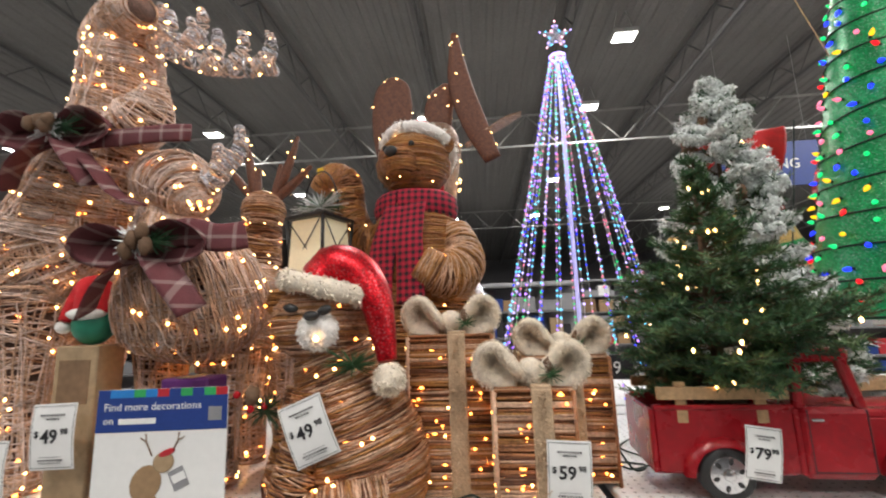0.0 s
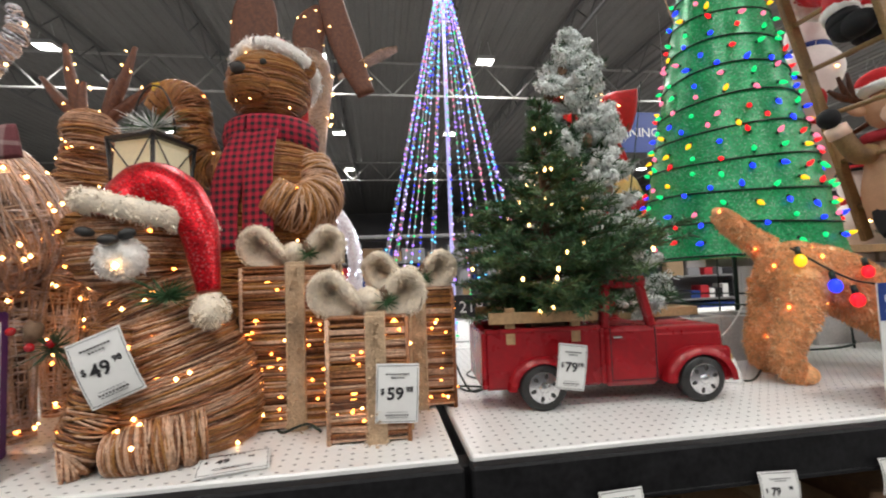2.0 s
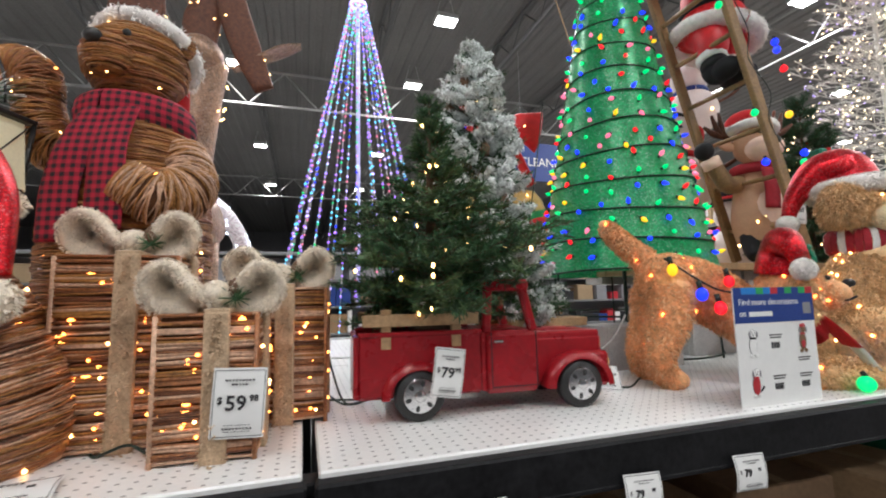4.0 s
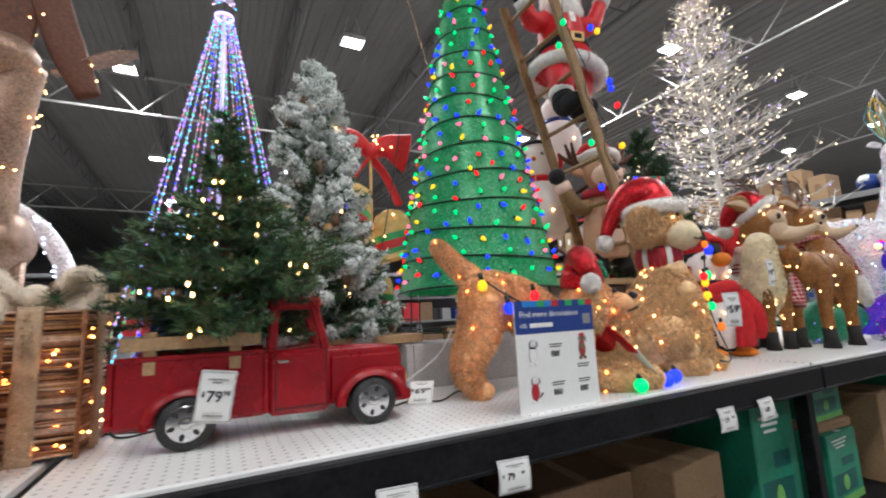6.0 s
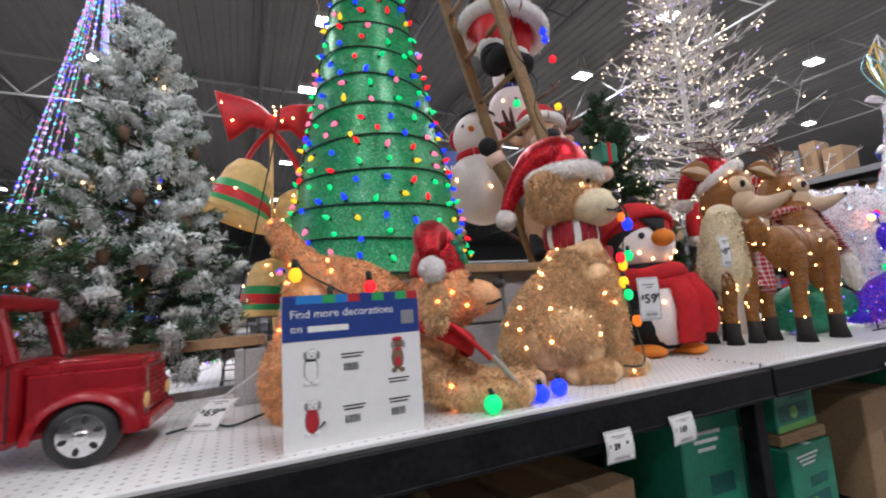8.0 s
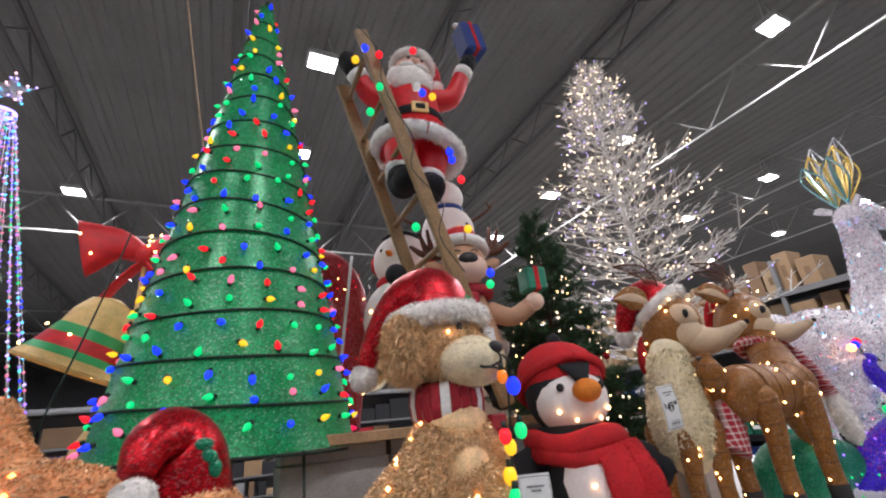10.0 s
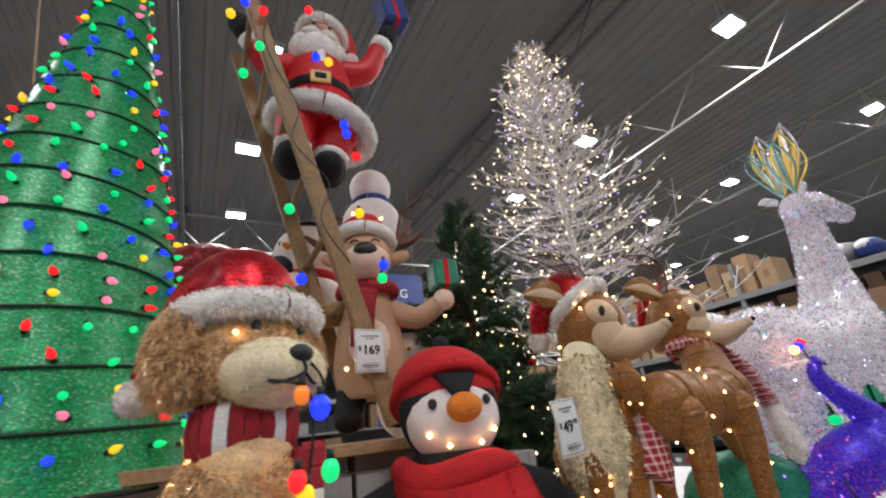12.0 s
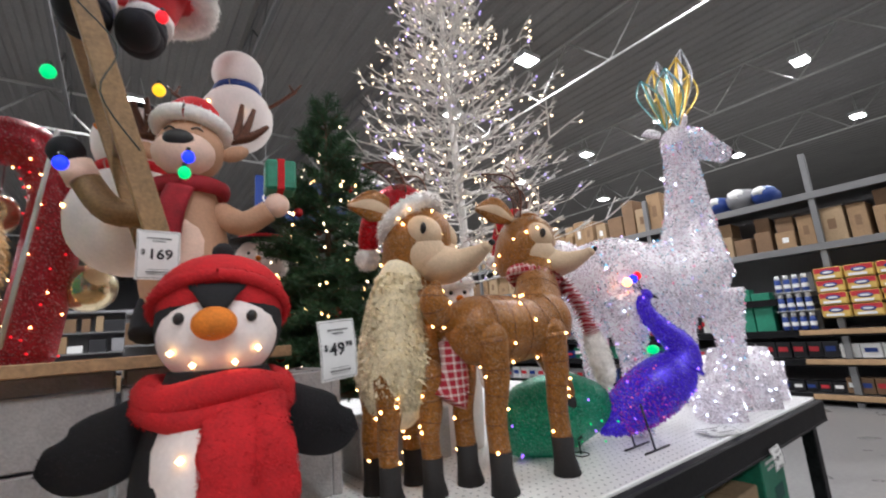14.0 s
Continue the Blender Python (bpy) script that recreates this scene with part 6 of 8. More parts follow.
def moose():
    b = figure(4.35, 2.02, 250, 0)
    b.tube(curve([(0, 0, 1.60), (0, 0, 1.75), (0, 0, 1.95), (0, 0, 2.10)], 5), rlist([0.14, 0.165, 0.135, 0.09], 5), MOOSE, 16)
    b.ell((0.07, 0, 1.80), (0.11, 0.11, 0.17), MOOSE_L)
    b.ell((0.02, 0, 2.26), (0.13, 0.13, 0.13), MOOSE)
    b.ell((0.11, 0, 2.21), (0.10, 0.115, 0.085), MOOSE_L)
    b.ell((0.19, 0, 2.24), (0.03, 0.055, 0.038), RUBBER)
    for s in (-1, 1):
        b.tube(curve([(0.125, s * 0.07, 2.305), (0.135, s * 0.05, 2.315), (0.14, s * 0.03, 2.305)], 4), 0.004, RUBBER, 5)
    b.tube([(0.12 * math.cos(a), 0.13 * math.sin(a), 2.09) for a in np.linspace(0, 6.283, 25)], (0.035, 0.025), STRIPE_R, 8, False)
    p = curve([(0.13, 0.0, 2.07), (0.175, -0.02, 1.95), (0.18, -0.03, 1.80)], 5)
    b.tube(p, [(0.012, 0.05)] * len(p), STRIPE_R, 8)
    cap(b, [(0.0, 0, 2.36), (-0.02, 0, 2.44), (-0.04, -0.08, 2.44), (-0.04, -0.14, 2.38)], 0.125, RED, 100, 0.32, 0.28)
    for s in (-1, 1):
        b.ell((-0.01, s * 0.165, 2.27), (0.025, 0.06, 0.035), MOOSE, (s * 20, 0, 0))
        for q in ((0.10, 0.14), (0.16, 0.06), (0.05, 0.16)):
            b.tube(curve([(-0.03, s * 0.12, 2.34), (-0.03, s * (0.14 + q[0] * 0.5), 2.36), (-0.03, s * (0.14 + q[0]), 2.36 + q[1])], 4), rlist([0.02, 0.022, 0.01], 4), ANTLER, 8)
    b.tube(curve([(0, -0.12, 2.0), (0.08, -0.24, 1.98), (0.10, -0.33, 2.10)], 5), rlist([0.06, 0.055, 0.05], 5), LADDERWOOD, 12)
    b.tube([(0.10, -0.33, 2.09), (0.105, -0.36, 2.15)], 0.058, MOOSE_L, 12)
    b.ell((0.11, -0.39, 2.20), (0.06, 0.06, 0.06), BLACKFUR)
    b.tube(curve([(0, 0.12, 1.99), (0.08, 0.22, 1.93), (0.10, 0.32, 1.98)], 5), rlist([0.055, 0.05, 0.045], 5), MOOSE, 12)
    b.ell((0.11, 0.35, 2.0), 0.05, MOOSE_L)
    b.box((0.10, 0.36, 2.12), (0.12, 0.12, 0.13), GREENBOX, (0, 0, 10), 0.01)
    b.box((0.10, 0.36, 2.12), (0.125, 0.03, 0.135), RED, (0, 0, 10), 0.004)
    for k in range(6):
        b.dot((0.13 + 0.02 * math.sin(k), -0.10 + 0.04 * k, 1.72 + 0.03 * (k % 3)), B_WARM, 0.010)
    for s in (-1, 1):
        b.tube(curve([(0.02, s * 0.08, 1.64), (0.06, s * 0.10, 1.56), (0.10, s * 0.10, 1.50)], 4), rlist([0.07, 0.06, 0.055], 4), BLACKFUR, 10)
    b.make("moose_figure", None, "lit fabric moose doll with santa hat and dark red scarf", "moose figure")


def snowman(x, y, z, r, turn, hat, label):
    b = figure(x, y, turn, z)
    b.ell((0, 0, r), (r, r, r), WHITEFAB, nu=22, nv=14)
    b.ell((0, 0, r * 2.45), (r * 0.72, r * 0.72, r * 0.70), WHITEFAB, nu=20, nv=12)
    if hat != "blue":
        b.ell((r * 0.72, 0, r * 2.45), (r * 0.18, r * 0.07, r * 0.07), ORANGE)
    b.tube([(r * 0.55 * math.cos(a), r * 0.55 * math.sin(a), r * 1.88) for a in np.linspace(0, 6.283, 23)], (r * 0.12, r * 0.12), RED if hat != "blue" else BLUE, 8, False)
    for s in (-1, 1):
        if hat != "blue":
            b.ell((r * 0.62, s * r * 0.24, r * 2.6), r * 0.06, RUBBER, nu=8, nv=6)
        a = curve([(0, s * r * 0.8, r * 1.3), (r * 0.2, s * r * 1.35, r * 1.5), (r * 0.2, s * r * 1.75, r * 1.8)], 4)
        b.tube(a, r * 0.06, ANTLER, 6)
        for d in (-0.2, 0.15):
            b.tube([a[-2], np.array(a[-1]) + (0, s * d * r, r * 0.2)], r * 0.035, ANTLER, 5)
    for k in range(3):
        if hat == "black":
            b.ell((r * 0.98, 0, r * (0.7 + 0.35 * k)), r * 0.07, RUBBER, nu=8, nv=6)
    if hat == "black":
        b.tube([(0, 0, r * 2.95), (0, 0, r * 3.0)], r * 0.95, BLACKFUR, 20)
        b.tube([(0, 0, r * 2.95), (0, 0, r * 3.7)], [r * 0.6, r * 0.55], BLACKFUR, 20)
        b.tube([(0, 0, r * 3.0), (0, 0, r * 3.16)], r * 0.62, RED, 20)
    elif hat == "scarf":
        b.tube([(0, 0, r * 3.05), (0, 0, r * 3.2)], [r * 0.50, r * 0.3], BLACKFUR, 18)
        for s in (-1, 1):
            b.ell((0, s * r * 0.70, r * 2.5), (r * 0.24, r * 0.14, r * 0.26), RED, rag=0.03)
        b.tube(curve([(0, -r * 0.70, r * 2.6), (0, 0, r * 3.18), (0, r * 0.70, r * 2.6)], 6), r * 0.05, RED, 8)
    b.dot((r * 0.9, r * 0.45, r * 0.8), B_WARM, 0.012)
    b.dot((r * 0.9, -r * 0.45, r * 1.1), B_WARM, 0.012)
    b.make("snowman_figure", None, label, "snowman figure")


def plush_helper():
    """White plush doll with a red cap and striped scarf behind the fawns."""
    b = figure(5.36, 1.62, 262)
    b.tube(curve([(0, 0, 0.0), (0, 0, 0.2), (0, 0, 0.42), (0, 0, 0.55)], 6), rlist([0.11, 0.12, 0.095, 0.06], 6), WHITEFAB, 18)
    b.ell((0, 0, 0.64), (0.095, 0.10, 0.10), WHITEFAB, nu=18, nv=12)
    for k in range(6):
        ring = [(0.085 * math.cos(a), 0.09 * math.sin(a), 0.50 + 0.014 * k) for a in np.linspace(math.pi, 3 * math.pi, 21)]
        b.tube(ring, 0.010, RED if k % 2 else FUR_W, 6, False)
    cap(b, [(0, 0, 0.69), (-0.01, -0.02, 0.78), (-0.02, -0.10, 0.78), (-0.01, -0.16, 0.68), (0.0, -0.17, 0.60)], 0.10, RED, 500, 0.34, 0.24)
    for s in (-1, 1):
        b.ell((0.088, s * 0.035, 0.655), 0.010, RUBBER, nu=8, nv=6)
        rounded(b, curve([(0, s * 0.08, 0.44), (0.04, s * 0.14, 0.34), (0.07, s * 0.13, 0.26)], 4), rlist([0.045, 0.04, 0.036], 4), WHITEFAB, 12)
    b.ell((0.098, 0, 0.63), (0.03, 0.014, 0.014), ORANGE, nu=10, nv=8)
    b.make("plush_figure", None, "white plush doll with red cap and striped scarf behind the fawns", "doll")


plush_helper()
standing_bear()
seated_bear()
vine_deer()
back_deer()
play_dog()
doodle()
penguin()
fawn(4.90, 1.30, -10, False, pose(4.992, 1.290, 1.752, 0, 7, -68), "brown lit fawn with cream body, santa hat and striped parcel")
fawn(5.27, 1.13, -4, True, pose(5.565, 1.305, 1.790, 0, 10, -58), "brown lit mesh fawn with red and white knitted scarf")
crystal_deer()
peacock()
santa()
moose()
snowman(4.66, 2.74, 2.62, 0.21, 240, "blue", "lit white fabric snowman with twig arms high on the display")
snowman(4.17, 2.52, 1.80, 0.27, 225, "scarf", "big lit white fabric snowman with red scarf behind the ladder")
snowman(4.76, 2.52, 1.40, 0.20, 250, "black", "white fabric snowman with black top hat")


# ---- trees ----
def conifer(x, y, z0, z1, r, tones, label, lamps, lamp_mats, rows=24, flock=0.0, droop=0.15, length=0.035, seed=3, extra=0, slim=False):
    rg = random.Random(seed)
    t = thing("christmas_tree", x, y, z0, label, "christmas tree")
    H = z1 - z0
    b = Build()
    b.tube([(0, 0, 0), (0, 0, H * 0.5), (0, 0, H * 0.93)], [0.022, 0.016, 0.004], BARK, 8)
    b.make("trunk", t)
    needles = {m: ([], []) for m in tones + [FLOCK]}
    segs, tips = [], []
    for k in range(rows):
        f = (k + 0.5) / rows
        h = H * (0.10 + 0.88 * f)
        reach = r * (1 - f) ** 0.85 + 0.05
        if slim:
            reach = r * min(0.36 + 2.9 * f, 1.0) * ((1 - f) / 0.86) ** 1.45 * rg.uniform(0.85, 1.1) + 0.025
        for j in range(max(4 if slim else 5, int((10 if slim else 13) * (1 - 0.55 * f)))):
            a = rg.random() * 6.283
            L = reach * rg.uniform(0.68, 1.08)
            up = rg.uniform(-0.05, 0.45) + 0.9 * f ** 3 - droop
            d = np.array([math.cos(a), math.sin(a), up])
            p0 = np.array([0, 0, h - 0.02])
            p1 = p0 + d * L
            segs.append((p0, p1, 0.0035, 0.0015))
            tw = [(p0, p1)]
            for q in range(int(3 + 12 * L / 0.3)):
                u = rg.uniform(0.2, 0.95)
                s0 = p0 + d * L * u
                aa = a + rg.choice((-1, 1)) * rg.uniform(0.5, 0.95)
                s1 = s0 + np.array([math.cos(aa), math.sin(aa), up + rg.uniform(-0.1, 0.3)]) * L * rg.uniform(0.18, 0.36)
                tw.append((s0, s1))
                segs.append((s0, s1, 0.002, 0.001))
            tips.append(p1)
            for s0, s1 in tw:
                dd = s1 - s0
                n = int(np.linalg.norm(dd) / (0.0046 if not extra else 0.0048)) + 6
                m = rg.choice(tones)
                white = rg.random() < flock
                for _ in range(n):
                    u = rg.random() ** 0.8
                    if s0 is p0 and u < 0.3:
                        u += 0.5
                    c = s0 + dd * u
                    nd = dd / (np.linalg.norm(dd) + 1e-9) * 0.7 + np.array([rg.uniform(-1, 1), rg.uniform(-1, 1), rg.uniform(-0.7, 1)])
                    nd = nd / np.linalg.norm(nd) * length * rg.uniform(0.6, 1.1)
                    sd = np.cross(nd, (rg.uniform(-1, 1), rg.uniform(-1, 1), rg.uniform(-1, 1)))
                    sd = sd / (np.linalg.norm(sd) + 1e-9) * (0.0021 if not white else 0.0034)
                    mm = FLOCK if white and rg.random() < 0.85 else m
                    vs, fs = needles[mm]
                    i = len(vs)
                    vs += [c - sd, c + sd, c + nd + sd * 0.4, c + nd - sd * 0.4]
                    fs.append((i, i + 1, i + 2, i + 3))
    b = Build()
    b.sticks(segs, BARK)
    for m, (vs, fs) in needles.items():
        if vs:
            b.put(vs, fs, m, False)
    b.make("crown", t, kind="stuff")
    b = Build()
    for i in range(lamps):
        p = rg.choice(tips) * rg.uniform(0.75, 0.98)
        b.ell((p[0], p[1], p[2] + rg.uniform(-0.02, 0.03)), (0.0045, 0.0045, 0.007), lamp_mats[i % len(lamp_mats)], nu=6, nv=4)
    b.make("light_string", t, kind="stuff")
    return t, tips


# the flocked tips: fat snowy brushes
def snow_brushes(t, tips, n, seed):
    rg = random.Random(seed)
    b = Build()
    for p in rg.sample(tips, min(n, len(tips))):
        out = np.array([p[0], p[1], 0.0])
        out = out / (np.linalg.norm(out) + 1e-9)
        for _ in range(2):
            turn = rg.uniform(-0.7, 0.7)
            d = np.array([out[0] * math.cos(turn) - out[1] * math.sin(turn), out[0] * math.sin(turn) + out[1] * math.cos(turn), rg.uniform(0.0, 0.7)])
            d = d / np.linalg.norm(d)
            e = p + d * rg.uniform(0.0, 0.05)
            a = e - d * rg.uniform(0.10, 0.15)
            fat = rg.uniform(0.85, 1.4)
            line = [a + (e - a) * q for q in (0, 0.25, 0.55, 0.85, 1)]
            rad = [0.008 * fat, 0.019 * fat, 0.024 * fat, 0.018 * fat, 0.006]
            b.tube(line, rad, FLOCK_G, 7)
            b.fur(line, rad, 16, 0.026, NEEDLE2, 0.0018)
            b.fur(line, rad, 80, 0.018, FLOCK, 0.0026)
    b.make("flocking", t, "thick white flocking on the tips", kind="stuff")


conifer(1.812, 1.235, 1.15, 1.955, 0.345, [NEEDLE, NEEDLE2, NEEDLE2, NEEDLE3], "small dark green artificial tree with warm lights in the truck bed", 40, [B_WARM], 26, 0, 0.12, 0.030, 3, 0, True)
tree, tips = conifer(2.20, 1.78, DECK, 2.50, 0.34, [NEEDLE, NEEDLE2], "snow-flocked artificial tree with pine cones", 40, [B_WARM, B_WARM, B_WARM, B_BLUE], 22, 0.22, 0.1, 0.034, 5, 1)
snow_brushes(tree, tips, 240, 5)
for p in random.Random(4).sample(tips, 30):
    b = Build()
    b.ell(p * 0.92, (0.022, 0.022, 0.032), CONE, nu=9, nv=8, rag=0.22)
    b.make("pine_cone", tree)
b = Build()
b.tube([(0, 0, 0.012), (0, 0, 0.03)], 0.10, RUBBER, 16)
b.make("tree_stand", tree)
tree, tips = conifer(4.98, 2.10, 1.0, 2.72, 0.44, [NEEDLE, NEEDLE, NEEDLE2], "dark green artificial tree with warm fairy lights", 170, [B_WARM, B_WTREE], 32, 0, 0.1, 0.045, 9, 1)
b = Build()
b.tube([(0, 0, -0.04), (0, 0, 0.03)], 0.12, RUBBER, 16)
b.make("tree_stand", tree)
for p in random.Random(8).sample(tips, 14):
    b = Build()
    b.ell(p * 0.9, 0.022, BERRY, nu=10, nv=8)
    b.make("bauble", tree)


def twig_tree():
    rg = random.Random(21)
    t = thing("twig_tree", 5.74, 1.95, DECK, "white lacquered twig tree with warm and lilac fairy lights", "christmas tree")
    H = 3.2
    b = Build()
    b.tube(curve([(0, 0, 0), (0.02, 0, 1.0), (-0.02, 0.0, 2.2), (-0.02, 0, H - 0.1)], 5), rlist([0.03, 0.026, 0.016, 0.004], 5), WHITEBARK, 8)
    b.make("trunk", t)
    segs, tips = [], []
    for k in range(150):
        f = (k + 0.5) / 150
        h = 0.75 + (H - 0.80) * f
        reach = (0.62 * (1 - f) ** 0.8 + 0.06) * rg.uniform(0.7, 1.1)
        a = k * 2.4 + rg.uniform(-0.4, 0.4)
        p = np.array([0, 0, h])
        d = np.array([math.cos(a), math.sin(a), rg.uniform(0.15, 0.5) - 0.25 * (1 - f)])
        n = 5
        for i in range(n):
            q = p + d * reach / n
            segs.append((p, q, 0.007 * (1 - 0.7 * i / n), 0.007 * (1 - 0.7 * (i + 1) / n)))
            for s in (-1, 1):
                if i == 0 and rg.random() < 0.6:
                    continue
                aa = math.atan2(d[1], d[0]) + s * rg.uniform(0.4, 0.9)
                e = q + np.array([math.cos(aa), math.sin(aa), d[2] + rg.uniform(0, 0.5)]) * reach * rg.uniform(0.15, 0.32)
                segs.append((q, e, 0.0052, 0.003))
                tips.append(e)
                for _ in range(3):
                    g = q + (e - q) * rg.uniform(0.4, 0.8)
                    ab = aa + rg.uniform(-0.9, 0.9)
                    w = g + np.array([math.cos(ab), math.sin(ab), rg.uniform(0.0, 0.8)]) * 0.05
                    segs.append((g, w, 0.0042, 0.0024))
                    tips.append(w)
            p = q
            d = d + np.array([rg.uniform(-0.18, 0.18), rg.uniform(-0.18, 0.18), rg.uniform(-0.02, 0.12)])
        tips.append(p)
    b = Build()
    b.sticks(segs, WHITEBARK)
    b.make("twig_crown", t, kind="stuff")
    b = Build()
    for e in rg.sample(tips, 950):
        b.dot(e * rg.uniform(0.97, 1.0), B_LILA if rg.random() < 0.3 else B_WTREE, 0.0062)
    b.make("light_string", t, kind="stuff")


twig_tree()


def strand_tree():
    rg = random.Random(5)
    t = thing("light_strand_tree", 1.79, 2.98, DECK, "cone of colour-changing light strands round a white pole with a star", "light tree")
    b = Build()
    b.tube([(0, 0, 0), (0, 0, 2.52)], 0.014, POLE, 8)
    b.make("pole", t, "glowing white pole")
    b = Build()
    vs = [(0, -0.02, 0), (0, 0.02, 0)]
    for i in range(10):
        rr = 0.125 if i % 2 == 0 else 0.052
        vs.append((rr * math.sin(i * math.pi / 5), 0, rr * math.cos(i * math.pi / 5)))
    fs = [(0, 2 + i, 2 + (i + 1) % 10) for i in range(10)] + [(1, 2 + (i + 1) % 10, 2 + i) for i in range(10)]
    b.m = pose(0, 0, 2.68)
    b.put(vs, fs, SILVER, False)
    for i in range(20):
        a = vs[2 + (i // 2) % 10]
        c = vs[2 + ((i // 2) + 1) % 10]
        q = (i % 2) * 0.5
        b.dot((a[0] * (1 - q) + c[0] * q, -0.01, a[2] * (1 - q) + c[2] * q), [B_STAR, B_LILA, B_TEAL][i % 3], 0.010)
    b.make("star", t, "lit multicolour star")
    b = Build()
    b.tube([(0.055 * math.cos(a), 0.055 * math.sin(a), 2.50) for a in np.linspace(0, 6.283, 17)], 0.012, B_LILA, 6, False)
    b.make("top_ring", t)
    cols = [B_VIOL, B_BLUE, B_TEAL, B_LILA, B_PINK, B_VIOL, B_GREEN, B_TEAL]
    n = 22
    for i in range(n):
        a = 2 * math.pi * i / n
        b = Build()
        p0 = np.array((0.055 * math.cos(a), 0.055 * math.sin(a), 2.50))
        p1 = np.array((0.60 * math.cos(a), 0.60 * math.sin(a), 0.02))
        b.tube([p0, (p0 + p1) / 2, p1], 0.0022, WIRE_W, 4)
        for k in range(44):
            q = (k + rg.uniform(0.2, 0.8)) / 44
            b.dot(p0 + (p1 - p0) * q, cols[(k // 3 + i * 2 + rg.randint(0, 1)) % len(cols)], 0.0095)
        b.make("light_strand", t)
    b = Build()
    b.tube([(0.60 * math.cos(a), 0.60 * math.sin(a), 0.012) for a in np.linspace(0, 6.283, 33)], 0.006, STEEL, 5, False)
    b.make("base_ring", t)


strand_tree()


def mesh_tree():
    rg = random.Random(6)
    t = thing("popup_tree", 3.20, 2.00, DECK, "tall green tinsel pop-up tree with multicolour bulbs and dark wire hoops", "christmas tree")
    z0, z1, r0, r1 = 0.44, 2.86, 0.48, 0.03
    tiers = 15

    def rad(z):
        return r0 + (r1 - r0) * (z - z0) / (z1 - z0)
    for k in range(tiers):
        za, zb = z0 + (z1 - z0) * k / tiers, z0 + (z1 - z0) * (k + 1) / tiers
        b = Build()
        line = [(0, 0, za + (zb - za) * q) for q in (0, 0.15, 0.5, 0.85, 1)]
        rr = [rad(p[2]) * s for p, s in zip(line, (1.0, 0.995, 0.988, 0.995, 1.0))]
        # tier cloth and strands carry the painted inner glow
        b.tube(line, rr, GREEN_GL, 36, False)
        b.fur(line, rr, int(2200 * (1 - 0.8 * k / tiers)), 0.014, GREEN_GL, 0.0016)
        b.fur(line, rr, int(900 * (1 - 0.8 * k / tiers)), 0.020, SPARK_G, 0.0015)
        b.make("tinsel_tier", t)
        b = Build()
        b.tube([(rad(za) * 1.015 * math.cos(a), rad(za) * 1.015 * math.sin(a), za + 0.012 * math.sin(a * 2 + k)) for a in np.linspace(0, 6.283, 37)], 0.005, DKWIRE, 6, False)
        b.make("wire_hoop", t)
    cols = [B_RED, B_GREEN, B_BLUE, B_YELL, B_PINK, B_BLUE, B_GREEN]
    made = {}
    n = 0
    z = z0 + 0.03
    ang = 0.0
    protos = []
    for m in (B_RED, B_GREEN, B_BLUE, B_YELL, B_PINK):
        b = Build()
        b.tube([(0, 0, 0), (0.006, 0, 0), (0.014, 0, 0), (0.026, 0, 0), (0.034, 0, 0)], [0.006, 0.0105, 0.0115, 0.007, 0.002], m, 10)
        b.tube([(-0.012, 0, 0), (0.0, 0, 0)], 0.008, DKWIRE, 6)
        o = b.make("bulb", t)
        made[m] = o.data
        o.matrix_basis = pose(rad(0.5), 0, 0.5)
    while z < z1 - 0.02:
        ang += 0.125 / max(rad(z), 0.05)
        z += 0.125 / (2 * math.pi * max(rad(z), 0.05)) * 0.083
        zz = z + rg.uniform(-0.022, 0.022)
        o = new("bulb", made[cols[rg.randint(0, 6)]])
        o.parent = t
        o.matrix_basis = pose(0, 0, zz, 0, 0, math.degrees(ang)) @ pose(rad(zz) * 1.02, 0, 0, 0, rg.uniform(-50, 60), rg.uniform(-50, 50))
        n += 1
    b = Build()
    for k in range(6):
        a = k * math.pi / 3
        b.tube([(0.44 * math.cos(a), 0.44 * math.sin(a), z0), (0.46 * math.cos(a), 0.46 * math.sin(a), 0.0)], 0.005, DKWIRE, 5)
    for zz in (0.02, 0.22):
        b.tube([(0.46 * math.cos(a), 0.46 * math.sin(a), zz) for a in np.linspace(0, 6.283, 33)], 0.005, DKWIRE, 5, False)
    b.tube([(0, 0, 0), (0, 0, z1 + 0.06)], 0.012, DKWIRE, 6)
    b.make("wire_stand", t)


mesh_tree()


